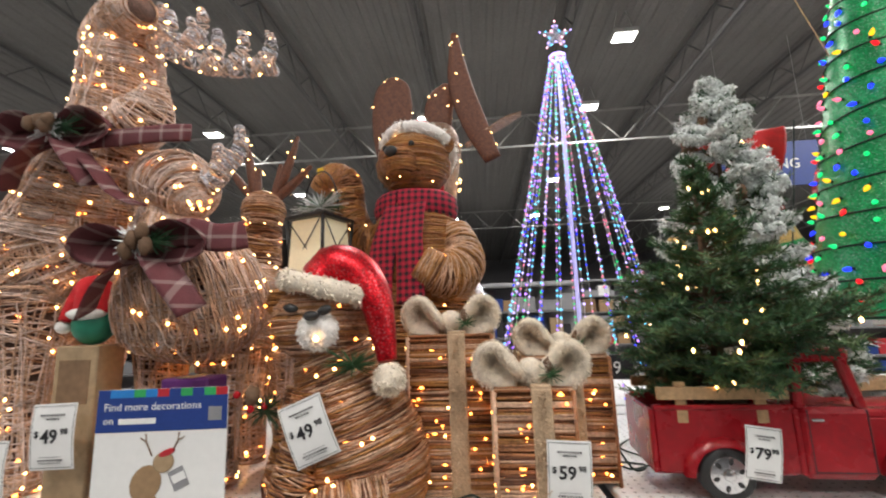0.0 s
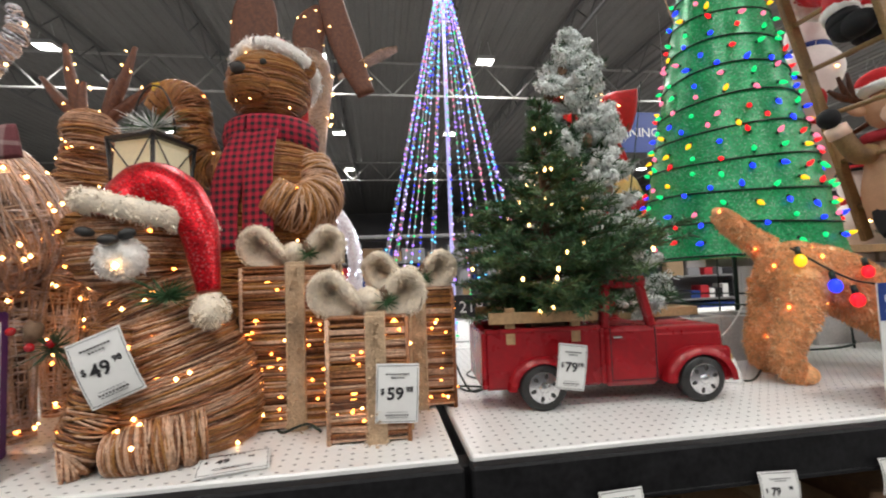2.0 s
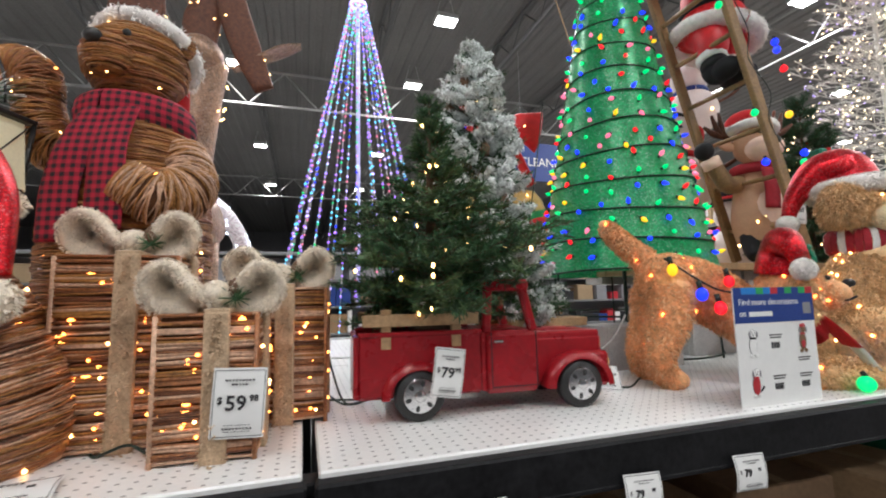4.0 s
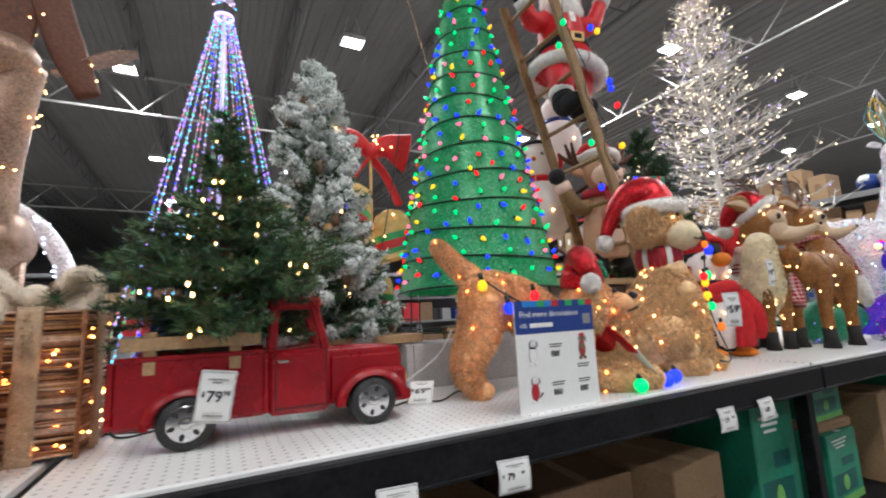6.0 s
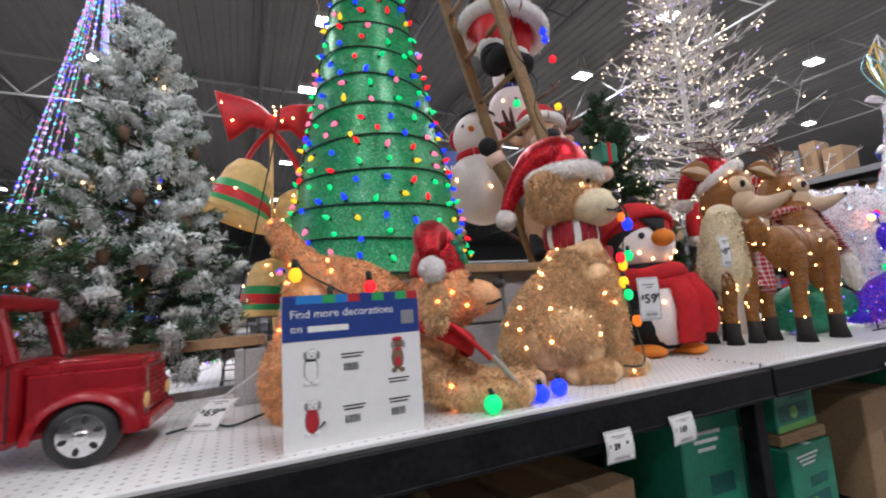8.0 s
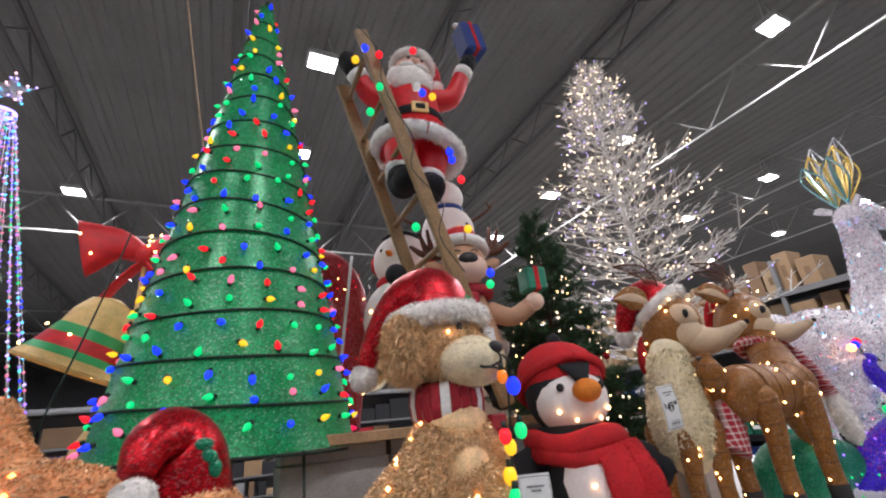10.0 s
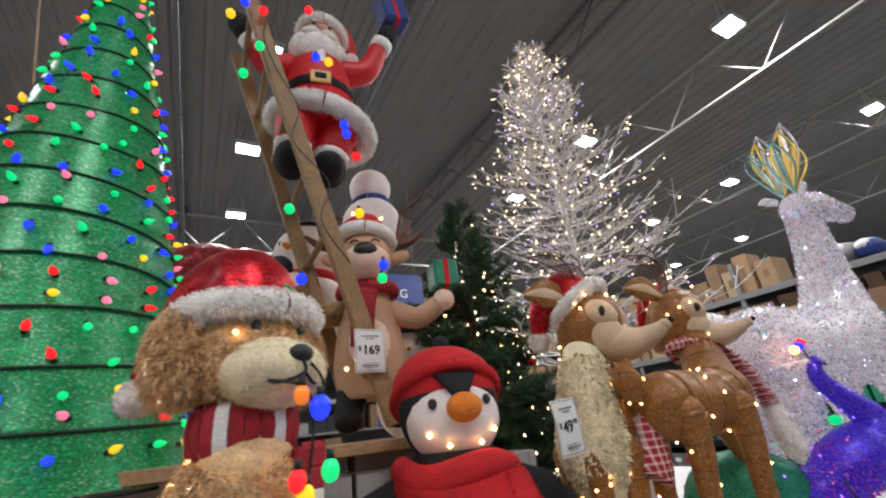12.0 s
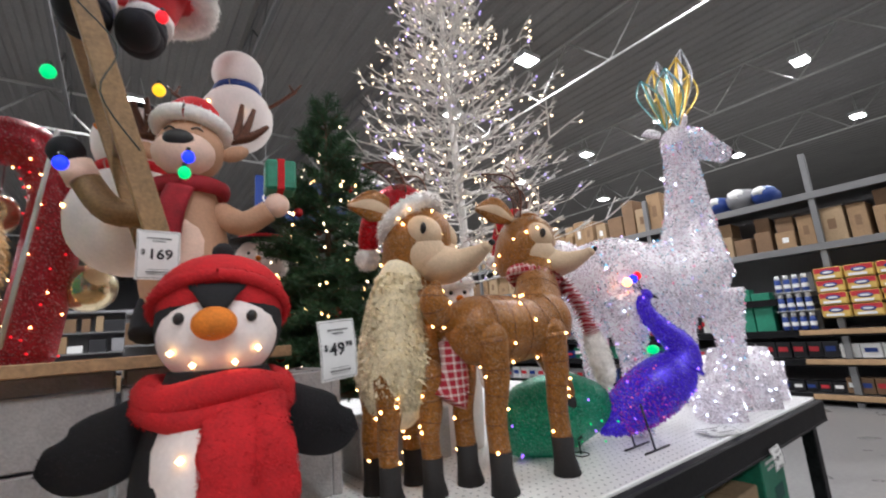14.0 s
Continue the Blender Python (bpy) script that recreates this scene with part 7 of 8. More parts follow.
# ---- gift boxes ----
def gift_box(x0, y0, w, d, h, turn, label):
    t = thing("gift_box", x0 + w / 2, y0 + d / 2, DECK, label, "gift box", "rattan gift boxes", turn)
    b = Build()
    # dark block filling the box, coloured like its shaded inside
    b.box((0, 0, h / 2 + 0.01), (w - 0.014, d - 0.014, h - 0.02), CORE_BR, bev=0.004)
    n = int(h / 0.0066)
    for i in range(n):
        z = 0.012 + (h - 0.02) * i / n
        for (p, q) in (((-w / 2, -d / 2), (w / 2, -d / 2)), ((w / 2, -d / 2), (w / 2, d / 2)), ((w / 2, d / 2), (-w / 2, d / 2)), ((-w / 2, d / 2), (-w / 2, -d / 2))):
            j = rng.uniform(-0.004, 0.004)
            a, e = np.array((*p, z + j)), np.array((*q, z + rng.uniform(-0.004, 0.004)))
            mid = (a + e) / 2 + np.array((rng.uniform(-.003, .003), rng.uniform(-.003, .003), rng.uniform(-.003, .003)))
            b.tube([a, mid, e], rng.uniform(0.003, 0.0048), rng.choice(BR), 5)
    for i in range(int(d / 0.009)):
        y = -d / 2 + d * i / int(d / 0.009)
        b.tube([(-w / 2, y, h), (w / 2, y + rng.uniform(-.005, .005), h)], 0.004, rng.choice(BR), 5)
    b.make("wicker_body", t)
    for sx in (-1, 1):
        for sy in (-1, 1):
            b = Build()
            b.tube([(sx * w / 2, sy * d / 2, 0.0), (sx * w / 2, sy * d / 2, h)], 0.006, RATTAN_L if sx < 0 else RATTAN, 6)
            b.make("corner_post", t)
    b = Build()
    rb = 0.026
    for sy in (-1, 1):
        b.box((0.02, sy * (d / 2 + 0.006), h / 2), (rb * 2, 0.014, h + 0.012), BURLAP, bev=0.006)
        b.fur([(0.02, sy * (d / 2 + 0.008), 0), (0.02, sy * (d / 2 + 0.008), h)], (rb, 0.006), 500, 0.012, BURLAP, 0.0025)
    for sx in (-1, 1):
        b.box((sx * (w / 2 + 0.006), 0, h / 2), (0.014, rb * 2, h + 0.012), BURLAP, bev=0.006)
    b.box((0.02, 0, h + 0.008), (rb * 2, d + 0.02, 0.012), BURLAP, bev=0.005)
    b.box((0, 0, h + 0.008), (w + 0.02, rb * 2, 0.012), BURLAP, bev=0.005)
    b.make("ribbon", t, "tan faux-fur ribbon")
    b = Build()
    for s in (-1, 1):
        p = curve([(0, -0.02, h + 0.02), (s * 0.045, -0.03, h + 0.05), (s * 0.09, -0.035, h + 0.105), (s * 0.125, -0.03, h + 0.085), (s * 0.115, -0.02, h + 0.04), (s * 0.04, -0.01, h + 0.022)], 5)
        b.tube(p, [(0.017, 0.044)] * len(p), FUR_BEIGE, 12)
        b.fur(p, (0.019, 0.046), 3200, 0.009, FUR_BEIGE, 0.0012)
    b.ell((0, -0.03, h + 0.045), (0.034, 0.045, 0.032), FUR_BEIGE, rag=0.05)
    b.sphere_fur((0, -0.03, h + 0.045), (0.034, 0.045, 0.032), 1200, 0.008, FUR_BEIGE, 0.0012)
    b.make("bow", t, "cream faux-fur bow")
    b = Build()
    b.sticks([((0.05, -0.07, h + 0.035), (0.05 + rng.uniform(-.035, .035), -0.07 + rng.uniform(-.02, .01), h + 0.035 + rng.uniform(-.025, .03)), 0.0018, 0.0008) for _ in range(40)], NEEDLE2)
    b.ell((0.045, -0.065, h + 0.06), (0.014, 0.014, 0.02), CONE, nu=10, nv=8, rag=0.2)
    b.make("sprig", t)
    b = Build()
    for i in range(int(50 * h / 0.4)):
        f = rng.randint(0, 2)
        u, z = rng.uniform(-0.45, 0.45), rng.uniform(0.03, h - 0.01)
        p = (u * w, -d / 2 - 0.007, z) if f == 0 else (w / 2 + 0.007, u * d, z) if f == 1 else (-w / 2 - 0.007, u * d, z)
        b.dot(p, B_ORNG if rng.random() < 0.7 else B_WARM, 0.0046)
        if i % 3 == 0:
            b.dot((rng.uniform(-0.45, 0.45) * w, -d / 2 + 0.004, rng.uniform(0.03, h - 0.01)), B_ORNG, 0.0085)
    b.make("light_string", t, kind="stuff")


gift_box(0.885, 1.13, 0.25, 0.25, 0.45, 0, "tall rattan gift box with tan ribbon and cream fur bow")
gift_box(1.135, 0.985, 0.20, 0.20, 0.31, -3, "small rattan gift box with tan ribbon and cream fur bow")
gift_box(1.235, 1.225, 0.26, 0.23, 0.37, -3, "medium rattan gift box with tan ribbon and cream fur bow")


# ---- toy truck ----
def truck():
    t = thing("toy_truck", 1.735, 1.115, DECK, "red enamelled tin pickup truck with wooden bed rails", "toy truck", turn=-4.2)
    W = 0.27
    for name, c, size in (("bed_floor", (0.01, W / 2, 0.085), (0.355, W - 0.034, 0.05)), ("tailgate", (-0.172, W / 2, 0.150), (0.014, W, 0.165)), ("bed_front", (0.19, W / 2, 0.150), (0.014, W - 0.002, 0.165))):
        b = Build()
        b.box(c, size, TRUCKRED, bev=0.006)
        b.make(name, t)
    for y in (0.012, W - 0.012):
        b = Build()
        b.box((0.01, y, 0.150), (0.348, 0.016, 0.165), TRUCKRED, bev=0.006)
        b.box((0.01, y, 0.236), (0.352, 0.024, 0.014), TRUCKRED, bev=0.006)
        b.make("bed_side", t)
    b = Build()
    b.box((0.28, W / 2, 0.145), (0.175, W, 0.18), TRUCKRED, bev=0.015)
    b.make("cab_body", t)
    for y in (0.018, W - 0.018):
        for x, tilt in ((0.208, 4), (0.345, -14)):
            b = Build()
            b.box((x + (-0.008 if tilt < 0 else 0), y, 0.295), (0.026, 0.026, 0.135), TRUCKRED, (0, tilt, 0), 0.008)
            b.make("window_pillar", t)
    b = Build()
    b.box((0.268, W / 2, 0.368), (0.150, W - 0.015, 0.034), TRUCKRED, bev=0.016)
    b.ell((0.268, W / 2, 0.378), (0.072, W / 2 - 0.02, 0.018), TRUCKRED, nu=20, nv=10)
    b.make("roof", t)
    b = Build()
    for x in (0.215, 0.355):
        b.box((x, 0.001, 0.15), (0.003, 0.004, 0.16), INK, bev=0.0005)
    b.box((0.285, 0.0, 0.075), (0.14, 0.004, 0.003), INK, bev=0.0005)
    b.make("door_seam", t)
    b = Build()
    b.box((0.235, -0.004, 0.205), (0.03, 0.008, 0.008), CHROME, bev=0.003)
    b.make("door_handle", t)
    b = Build()
    b.box((0.480, W / 2, 0.138), (0.235, W - 0.062, 0.150), TRUCKRED, bev=0.014)
    b.box((0.474, W / 2, 0.212), (0.232, W - 0.070, 0.022), TRUCKRED, bev=0.010)
    b.tube(curve([(0.365, W / 2, 0.219), (0.46, W / 2, 0.221), (0.57, W / 2, 0.214), (0.592, W / 2, 0.204)], 5), (0.012, 0.05), TRUCKRED, 14)
    b.make("bonnet", t)
    b = Build()
    b.box((0.5985, W / 2, 0.148), (0.006, W - 0.10, 0.105), CHROME, bev=0.003)
    for i in range(8):
        b.box((0.602, W / 2, 0.104 + i * 0.0125), (0.003, W - 0.11, 0.005), TRUCKRED, bev=0.001)
    for i in range(13):
        b.box((0.602, 0.062 + i * (W - 0.124) / 12, 0.148), (0.0035, 0.005, 0.098), TRUCKRED, bev=0.001)
    b.make("grille", t, "chrome mesh grille")
    b = Build()
    b.box((0.605, W / 2, 0.075), (0.022, W - 0.01, 0.03), TRUCKRED, bev=0.008)
    b.make("bumper", t)
    for y in (0.03, W - 0.03):
        b = Build()
        b.tube([(0.585, y, 0.125), (0.606, y, 0.125)], [0.022, 0.018], BELL_GOLD, 16)
        b.make("headlight", t)
    for y in (0.026, W - 0.026):
        b = Build()
        b.box((0.560, y, 0.108), (0.085, 0.048, 0.105), TRUCKRED, bev=0.016)
        b.make("nose_side", t)
    # swelling wings over the wheels
    for x, r in ((0.0, 0.098), (0.492, 0.104)):
        for y0, s in ((0.012, 1), (W - 0.012, -1)):
            b = Build()
            vs, fs = [], []
            n = 14
            for i in range(n + 1):
                a = math.pi * i / n
                for rr, yy in ((r * 0.80, y0 - s * 0.032), (r, y0 - s * 0.028), (r * 1.02, y0), (r * 0.98, y0 + s * 0.03)):
                    vs.append((x + rr * math.cos(a) * 1.05, yy, 0.062 + rr * math.sin(a) * 0.98))
            for i in range(n):
                for k in range(3):
                    q = i * 4 + k
                    fs.append((q, q + 1, q + 5, q + 4) if s > 0 else (q, q + 4, q + 5, q + 1))
            b.put(vs, fs, TRUCKRED)
            b.make("wing", t)
    for x in (0.0, 0.492):
        for y in (0.0, W):
            s = 1 if y == 0 else -1
            wh = Build()
            prof = [(-0.022, 0.050), (-0.024, 0.062), (-0.016, 0.070), (0.016, 0.070), (0.024, 0.062), (0.022, 0.050)]
            wh.m = pose(x, y + s * 0.008, 0.070)
            wh.tube([(0, p[0] * s, 0) for p in prof], [p[1] for p in prof], RUBBER, 28)
            tyre = wh.make("wheel", t, "black tyre with chrome rim")
            rb = Build(pose(x, y + s * 0.008, 0.070))
            rb.tube([(0, -0.0235 * s, 0), (0, -0.026 * s, 0)], [0.048, 0.044], CHROME, 24)
            rb.ell((0, -0.026 * s, 0), (0.016, 0.010, 0.016), CHROME, nu=14, nv=8)
            for k in range(6):
                a = k * 1.0472 + 0.3
                rb.ell((0.034 * math.cos(a), -0.0255 * s, 0.034 * math.sin(a)), (0.010, 0.0022, 0.0065), RUBBER, (0, -math.degrees(a), 0), 12, 6)
            rb.make("rim", tyre, "chrome rim")
    b = Build()
    b.tube([(0.0, 0.01, 0.07), (0.0, W - 0.01, 0.07)], 0.008, RUBBER, 6)
    b.tube([(0.492, 0.01, 0.07), (0.492, W - 0.01, 0.07)], 0.008, RUBBER, 6)
    b.box((0.25, W / 2, 0.065), (0.5, 0.06, 0.02), RUBBER)
    b.make("chassis", t)
    for y in (0.0, W):
        b = Build()
        b.box((0.01, y - 0.002, 0.275), (0.33, 0.012, 0.034), WOOD, bev=0.002)
        b.make("rail_board", t)
        for x in (-0.09, 0.11):
            b = Build()
            b.box((x, y + 0.008, 0.25), (0.03, 0.010, 0.11), WOOD, bev=0.002)
            b.make("rail_post", t)
    b = Build()
    b.box((0.06, 0.135, 0.205), (0.12, 0.12, 0.12), BARK, bev=0.02)
    b.make("tree_base", t)


truck()


# ---- ladder, planks and blocks ----
def ladder():
    t = thing("ladder", 4.34, 1.74, 1.48, "brown wooden ladder leaning in the display", "ladder")
    d = np.array((-0.645, 0, 2.08))
    for y in (0.0, 0.46):
        b = Build()
        b.box(tuple(d / 2 + (0, y, 0)), (0.075, 0.035, 2.18), LADDERWOOD, (0, math.degrees(math.atan2(d[0], d[2])), 0), 0.006)
        b.make("rail", t)
    for k in range(7):
        q = d * (0.1 + 0.14 * k)
        b = Build()
        b.tube([(q[0], 0.0, q[2]), (q[0], 0.46, q[2])], 0.016, LADDERWOOD, 8)
        b.make("rung", t)
    for f, dx, dz, m in ((0.86, -0.14, 0.0, B_YELL), (0.80, -0.05, -0.02, B_GREEN), (0.90, 0.02, 0.0, B_RED), (0.78, -0.12, -0.16, B_GREEN), (0.83, 0.22, -0.05, B_BLUE), (0.83, 0.28, -0.06, B_YELL), (0.74, 0.30, -0.28, B_BLUE),
                         (0.55, 0.22, 0.0, B_RED), (0.60, 0.20, 0.06, B_BLUE), (0.95, 0.26, 0.0, B_RED), (0.30, 0.16, 0.0, B_BLUE), (0.30, 0.15, -0.06, B_GREEN), (0.42, 0.14, -0.02, B_YELL), (0.9, -0.06, 0.02, B_BLUE), (0.40, -0.16, 0.0, B_GREEN), (0.26, -0.2, 0.0, B_BLUE)):
        b = Build()
        b.ell((f * d[0] + dx, -0.06, f * d[2] + dz), (0.021, 0.021, 0.023), m, nu=12, nv=8)
        b.tube([(f * d[0] + dx, -0.06, f * d[2] + dz + 0.02), (f * d[0] + dx, -0.055, f * d[2] + dz + 0.035)], 0.008, DKWIRE, 6)
        b.make("ball_light", t)
    b = Build()
    b.tube(curve([(q0 * d[0] + 0.05 * math.sin(q0 * 30), -0.05, q0 * d[2]) for q0 in np.linspace(0.3, 1.0, 9)], 5), 0.003, DKWIRE, 5)
    b.make("light_cable", t)


ladder()


def blocks():
    proto = None

    def block_mesh():
        b = Build()
        L, D, H = 0.394, 0.194, 0.190
        for y in (-D / 2 + 0.016, D / 2 - 0.016):
            b.box((0, y, H / 2), (L, 0.032, H), BLOCK, bev=0.004)
        for x in (-L / 2 + 0.016, 0, L / 2 - 0.016):
            b.box((x, 0, H / 2), (0.032, D - 0.066, H - 0.002), BLOCK, bev=0.003)
        return b
    for x, y, z, turn in ((3.95, 1.78, 0, 0), (4.36, 1.78, 0, 0), (3.95, 1.78, 0.2, 0), (4.36, 1.78, 0.2, 0), (4.66, 1.66, 0, 90), (4.66, 1.66, 0.2, 90),
                          (3.55, 1.80, 0, 0), (3.55, 1.80, 0.2, 0), (3.95, 2.5, 0, 0), (4.36, 2.5, 0, 0), (3.95, 2.5, 0.2, 0), (4.36, 2.5, 0.2, 0), (2.62, 1.72, 0, 90), (2.90, 1.62, 0, 0), (5.05, 1.62, 0, 0)):
        if proto is None:
            proto = tagged(block_mesh().make("cinder_block"), "grey concrete cinder block standing on the deck", "cinder block", "cinder blocks")
            proto.matrix_basis = pose(x, y, DECK + z, 0, 0, turn)
        else:
            copy_thing(proto, pose(x, y, DECK + z, 0, 0, turn))
    for y in (1.72, 1.90, 2.08, 2.26, 2.44, 2.62):
        b = Build()
        b.box((4.0, y, DECK + 0.39 + 0.072), (1.30, 0.165, 0.038), WOOD, bev=0.003)
        b.make("plank", None, "rough pine plank laid across cinder blocks", "plank", "planks")
    for x in (3.55, 3.95, 4.36):
        b = Build()
        b.box((x, 1.80, DECK + 0.391 + 0.025), (0.38, 0.18, 0.05), BLOCK, bev=0.004)
        b.make("cap_block", None, "thin grey concrete cap block", "cinder block", "cap blocks")
        b = Build()
        b.box((x, 2.5, DECK + 0.391 + 0.025), (0.38, 0.18, 0.05), BLOCK, bev=0.004)
        b.make("cap_block", None, "thin grey concrete cap block", "cinder block", "cap blocks")
    b = Build()
    b.box((2.30, 1.62, DECK + 0.215), (0.65, 0.14, 0.038), WOOD, (0, 0, 6), 0.003)
    b.make("plank", None, "rough pine plank beside the flocked tree", "plank", "planks")


blocks()


# ---- bells, candy cane, arch, lantern ----
def bells():
    t = thing("bell_decoration", 2.72, 2.55, DECK, "three lit gold net bells under a red bow", "bell decoration")
    b = Build()
    b.tube([(0, 0, 0), (0, 0, 1.5)], 0.010, BELL_GOLD, 8)
    b.make("pole", t)
    for c, rot, s in (((-0.16, 0, 1.02), 22, 1.0), ((0.16, 0, 0.86), -14, 0.95), ((-0.02, -0.06, 0.44), 4, 0.9)):
        m = pose(*c, 0, rot, 0) @ Matrix.Scale(s, 4)
        b = Build(m)
        pr = [(0.20, 0.03), (0.17, 0.10), (0.10, 0.135), (0.0, 0.15), (-0.10, 0.19), (-0.16, 0.235), (-0.17, 0.225)]
        for i in range(len(pr) - 1):
            b.tube([(0, 0, pr[i][0]), (0, 0, pr[i + 1][0])], [pr[i][1], pr[i + 1][1]], BELL_GOLD, 24, i == 0)
        b.dots([(0, 0, 0.15), (0, 0, -0.15)], [0.12, 0.22], 14, B_WARM, 0.008)
        bell = b.make("bell", t)
        for z0, z1, ra, rb, mm in ((0.02, -0.03, 0.150, 0.168, GREENINK), (-0.03, -0.09, 0.168, 0.19, RED_GLOW), (-0.09, -0.125, 0.19, 0.212, GREENINK)):
            b = Build(m)
            b.tube([(0, 0, z0), (0, 0, z1)], [ra, rb], mm, 24, False)
            b.make("band", bell)
    b = Build()
    for s in (-1, 1):
        p = curve([(0, 0, 1.45), (s * 0.12, -0.02, 1.50), (s * 0.27, -0.02, 1.47)], 6)
        b.tube(p, [(q, 0.05) for q in rlist([0.04, 0.09, 0.16], 6)], RED_GLOW, 14)
        p = curve([(0, 0, 1.42), (s * 0.10, -0.02, 1.28), (s * 0.20, -0.02, 1.08)], 6)
        b.tube(p, [(0.012, 0.05)] * len(p), RED_GLOW, 10)
        b.dots(curve([(0, 0, 1.45), (s * 0.12, -0.02, 1.5), (s * 0.27, -0.02, 1.47)], 6), 0.09, 8, B_WARM, 0.008)
    b.ell((0, -0.02, 1.45), (0.05, 0.05, 0.06), RED_GLOW)
    b.make("bow", t, "lit red net bow")


bells()


BAUBLE = mat("champagne_glass", (0.62, 0.52, 0.34), 0.12, 0.75, 0.2, 6, 0.0)
# net cloth emits a little, in place of light from the string inside
CANE_NET = glitter("dark_red_net_glow", (0.28, 0.01, 0.02), 240, 0.2, glow=0.03, glow_colour=(0.8, 0.02, 0.03))


def cane():
    t = thing("candy_cane", 3.80, 2.75, 1.46, "large lit red net candy cane on a white pole", "candy cane")
    p = curve([(0.0, 0, 0.0), (0.05, 0, 0.45), (0.06, 0, 0.80), (-0.06, 0, 1.00), (-0.27, 0, 0.97), (-0.38, 0, 0.72)], 8)
    b = Build()
    rounded(b, p, [0.115] * len(p), CANE_NET, 18)
    b.make("net_body", t)
    b = Build()
    for k in range(0, len(p), 3):
        c, u, w, q = b.path(p, 0.116)[k]
        b.tube([c + 0.117 * (u * math.cos(a) + w * math.sin(a)) for a in np.linspace(0, 6.283, 21)], 0.0022, STRIPE_R, 5, False)
    b.make("wire_ring", t)
    b = Build()
    b.dots(p, 0.115, 50, B_RED, 0.007)
    b.dots(p, 0.115, 30, B_WARM, 0.006)
    b.make("light_string", t, kind="stuff")
    b = Build()
    b.tube([(-0.06, -0.13, 0.04), (0.05, -0.13, 1.06)], 0.010, STEEL, 8)
    b.make("pole", t)
    for x, z, r in ((-0.16, 0.66, 0.10), (0.21, 0.32, 0.12), (-0.14, 0.17, 0.11)):
        g = thing("glass_bauble", 3.80 + x, 2.78, 1.46 + z, "big champagne glass bauble with a wire hook", "bauble", "glass baubles")
        b = Build()
        b.ell((0, 0, 0), r, BAUBLE, nu=24, nv=16)
        b.make("globe", g)
        b = Build()
        b.tube([(0, 0, r * 0.96), (0, 0, r * 1.16)], r * 0.2, CHROME, 12)
        b.tube([(0, 0, r * 1.1), (0, 0, 1.1 - z)], 0.002, CHROME, 5)
        b.make("hook", g)
    b = Build()
    a = [(0.66 + 0.46 * math.cos(q), 2.62, 1.42 + 0.52 * math.sin(q)) for q in np.linspace(-0.2, 3.34, 25)]
    a = [(0.66 + 0.46, 2.62, DECK)] + a + [(0.66 - 0.46, 2.62, DECK)]
    b.tube(a, 0.045, CRYSTAL, 12)
    b.dots(a, 0.047, 150, B_COOL, 0.006)
    b.make("light_arch", None, "white tinsel arch with cool white lights", "light arch")


cane()


def lantern():
    t = thing("lantern", 0.41, 1.66, 1.66, "black square lantern with frosted panes and crossed bars", "lantern", turn=-20)
    w, h = 0.20, 0.25
    b = Build()
    for sx in (-1, 1):
        for sy in (-1, 1):
            b.tube([(sx * w * 0.42, sy * w * 0.42, 0), (sx * w * 0.5, sy * w * 0.5, h)], 0.008, RUBBER, 6)
    b.box((0, 0, 0.0), (w * 0.92, w * 0.92, 0.018), RUBBER)
    b.box((0, 0, h), (w * 1.08, w * 1.08, 0.016), RUBBER)
    b.tube([(0, 0, h), (0, 0, h + 0.05)], [w * 0.5, 0.02], RUBBER, 4)
    b.make("frame", t)
    for k in range(4):
        b = Build(pose(0, 0, 0, 0, 0, 90 * k))
        b.box((0, -w * 0.455, h / 2), (w * 0.84, 0.004, h - 0.02), FROST, (-5, 0, 0), 0.001)
        pane = b.make("pane", t)
        b = Build(pose(0, 0, 0, 0, 0, 90 * k))
        for s in (-1, 1):
            b.tube([(s * w * 0.42, -w * 0.43, 0.01), (-s * w * 0.46, -w * 0.51, h - 0.01)], 0.0028, RUBBER, 5)
        b.make("cross_bar", pane)
    b = Build()
    b.tube([(0.10 * math.cos(a), 0, h + 0.03 + 0.20 * math.sin(a)) for a in np.linspace(0, 3.1416, 15)], 0.004, RUBBER, 6)
    b.make("handle", t)
    b = Build()
    b.sticks([((0, 0, h + 0.06), (rng.uniform(-.14, .14), rng.uniform(-.06, .06), h + 0.06 + rng.uniform(-.04, .07)), 0.003, 0.001) for _ in range(130)], FLOCK)
    b.sticks([((0, 0, h + 0.06), (rng.uniform(-.14, .14), rng.uniform(-.06, .06), h + 0.06 + rng.uniform(-.04, .07)), 0.003, 0.001) for _ in range(90)], NEEDLE2)
    b.make("sprig", t)


lantern()


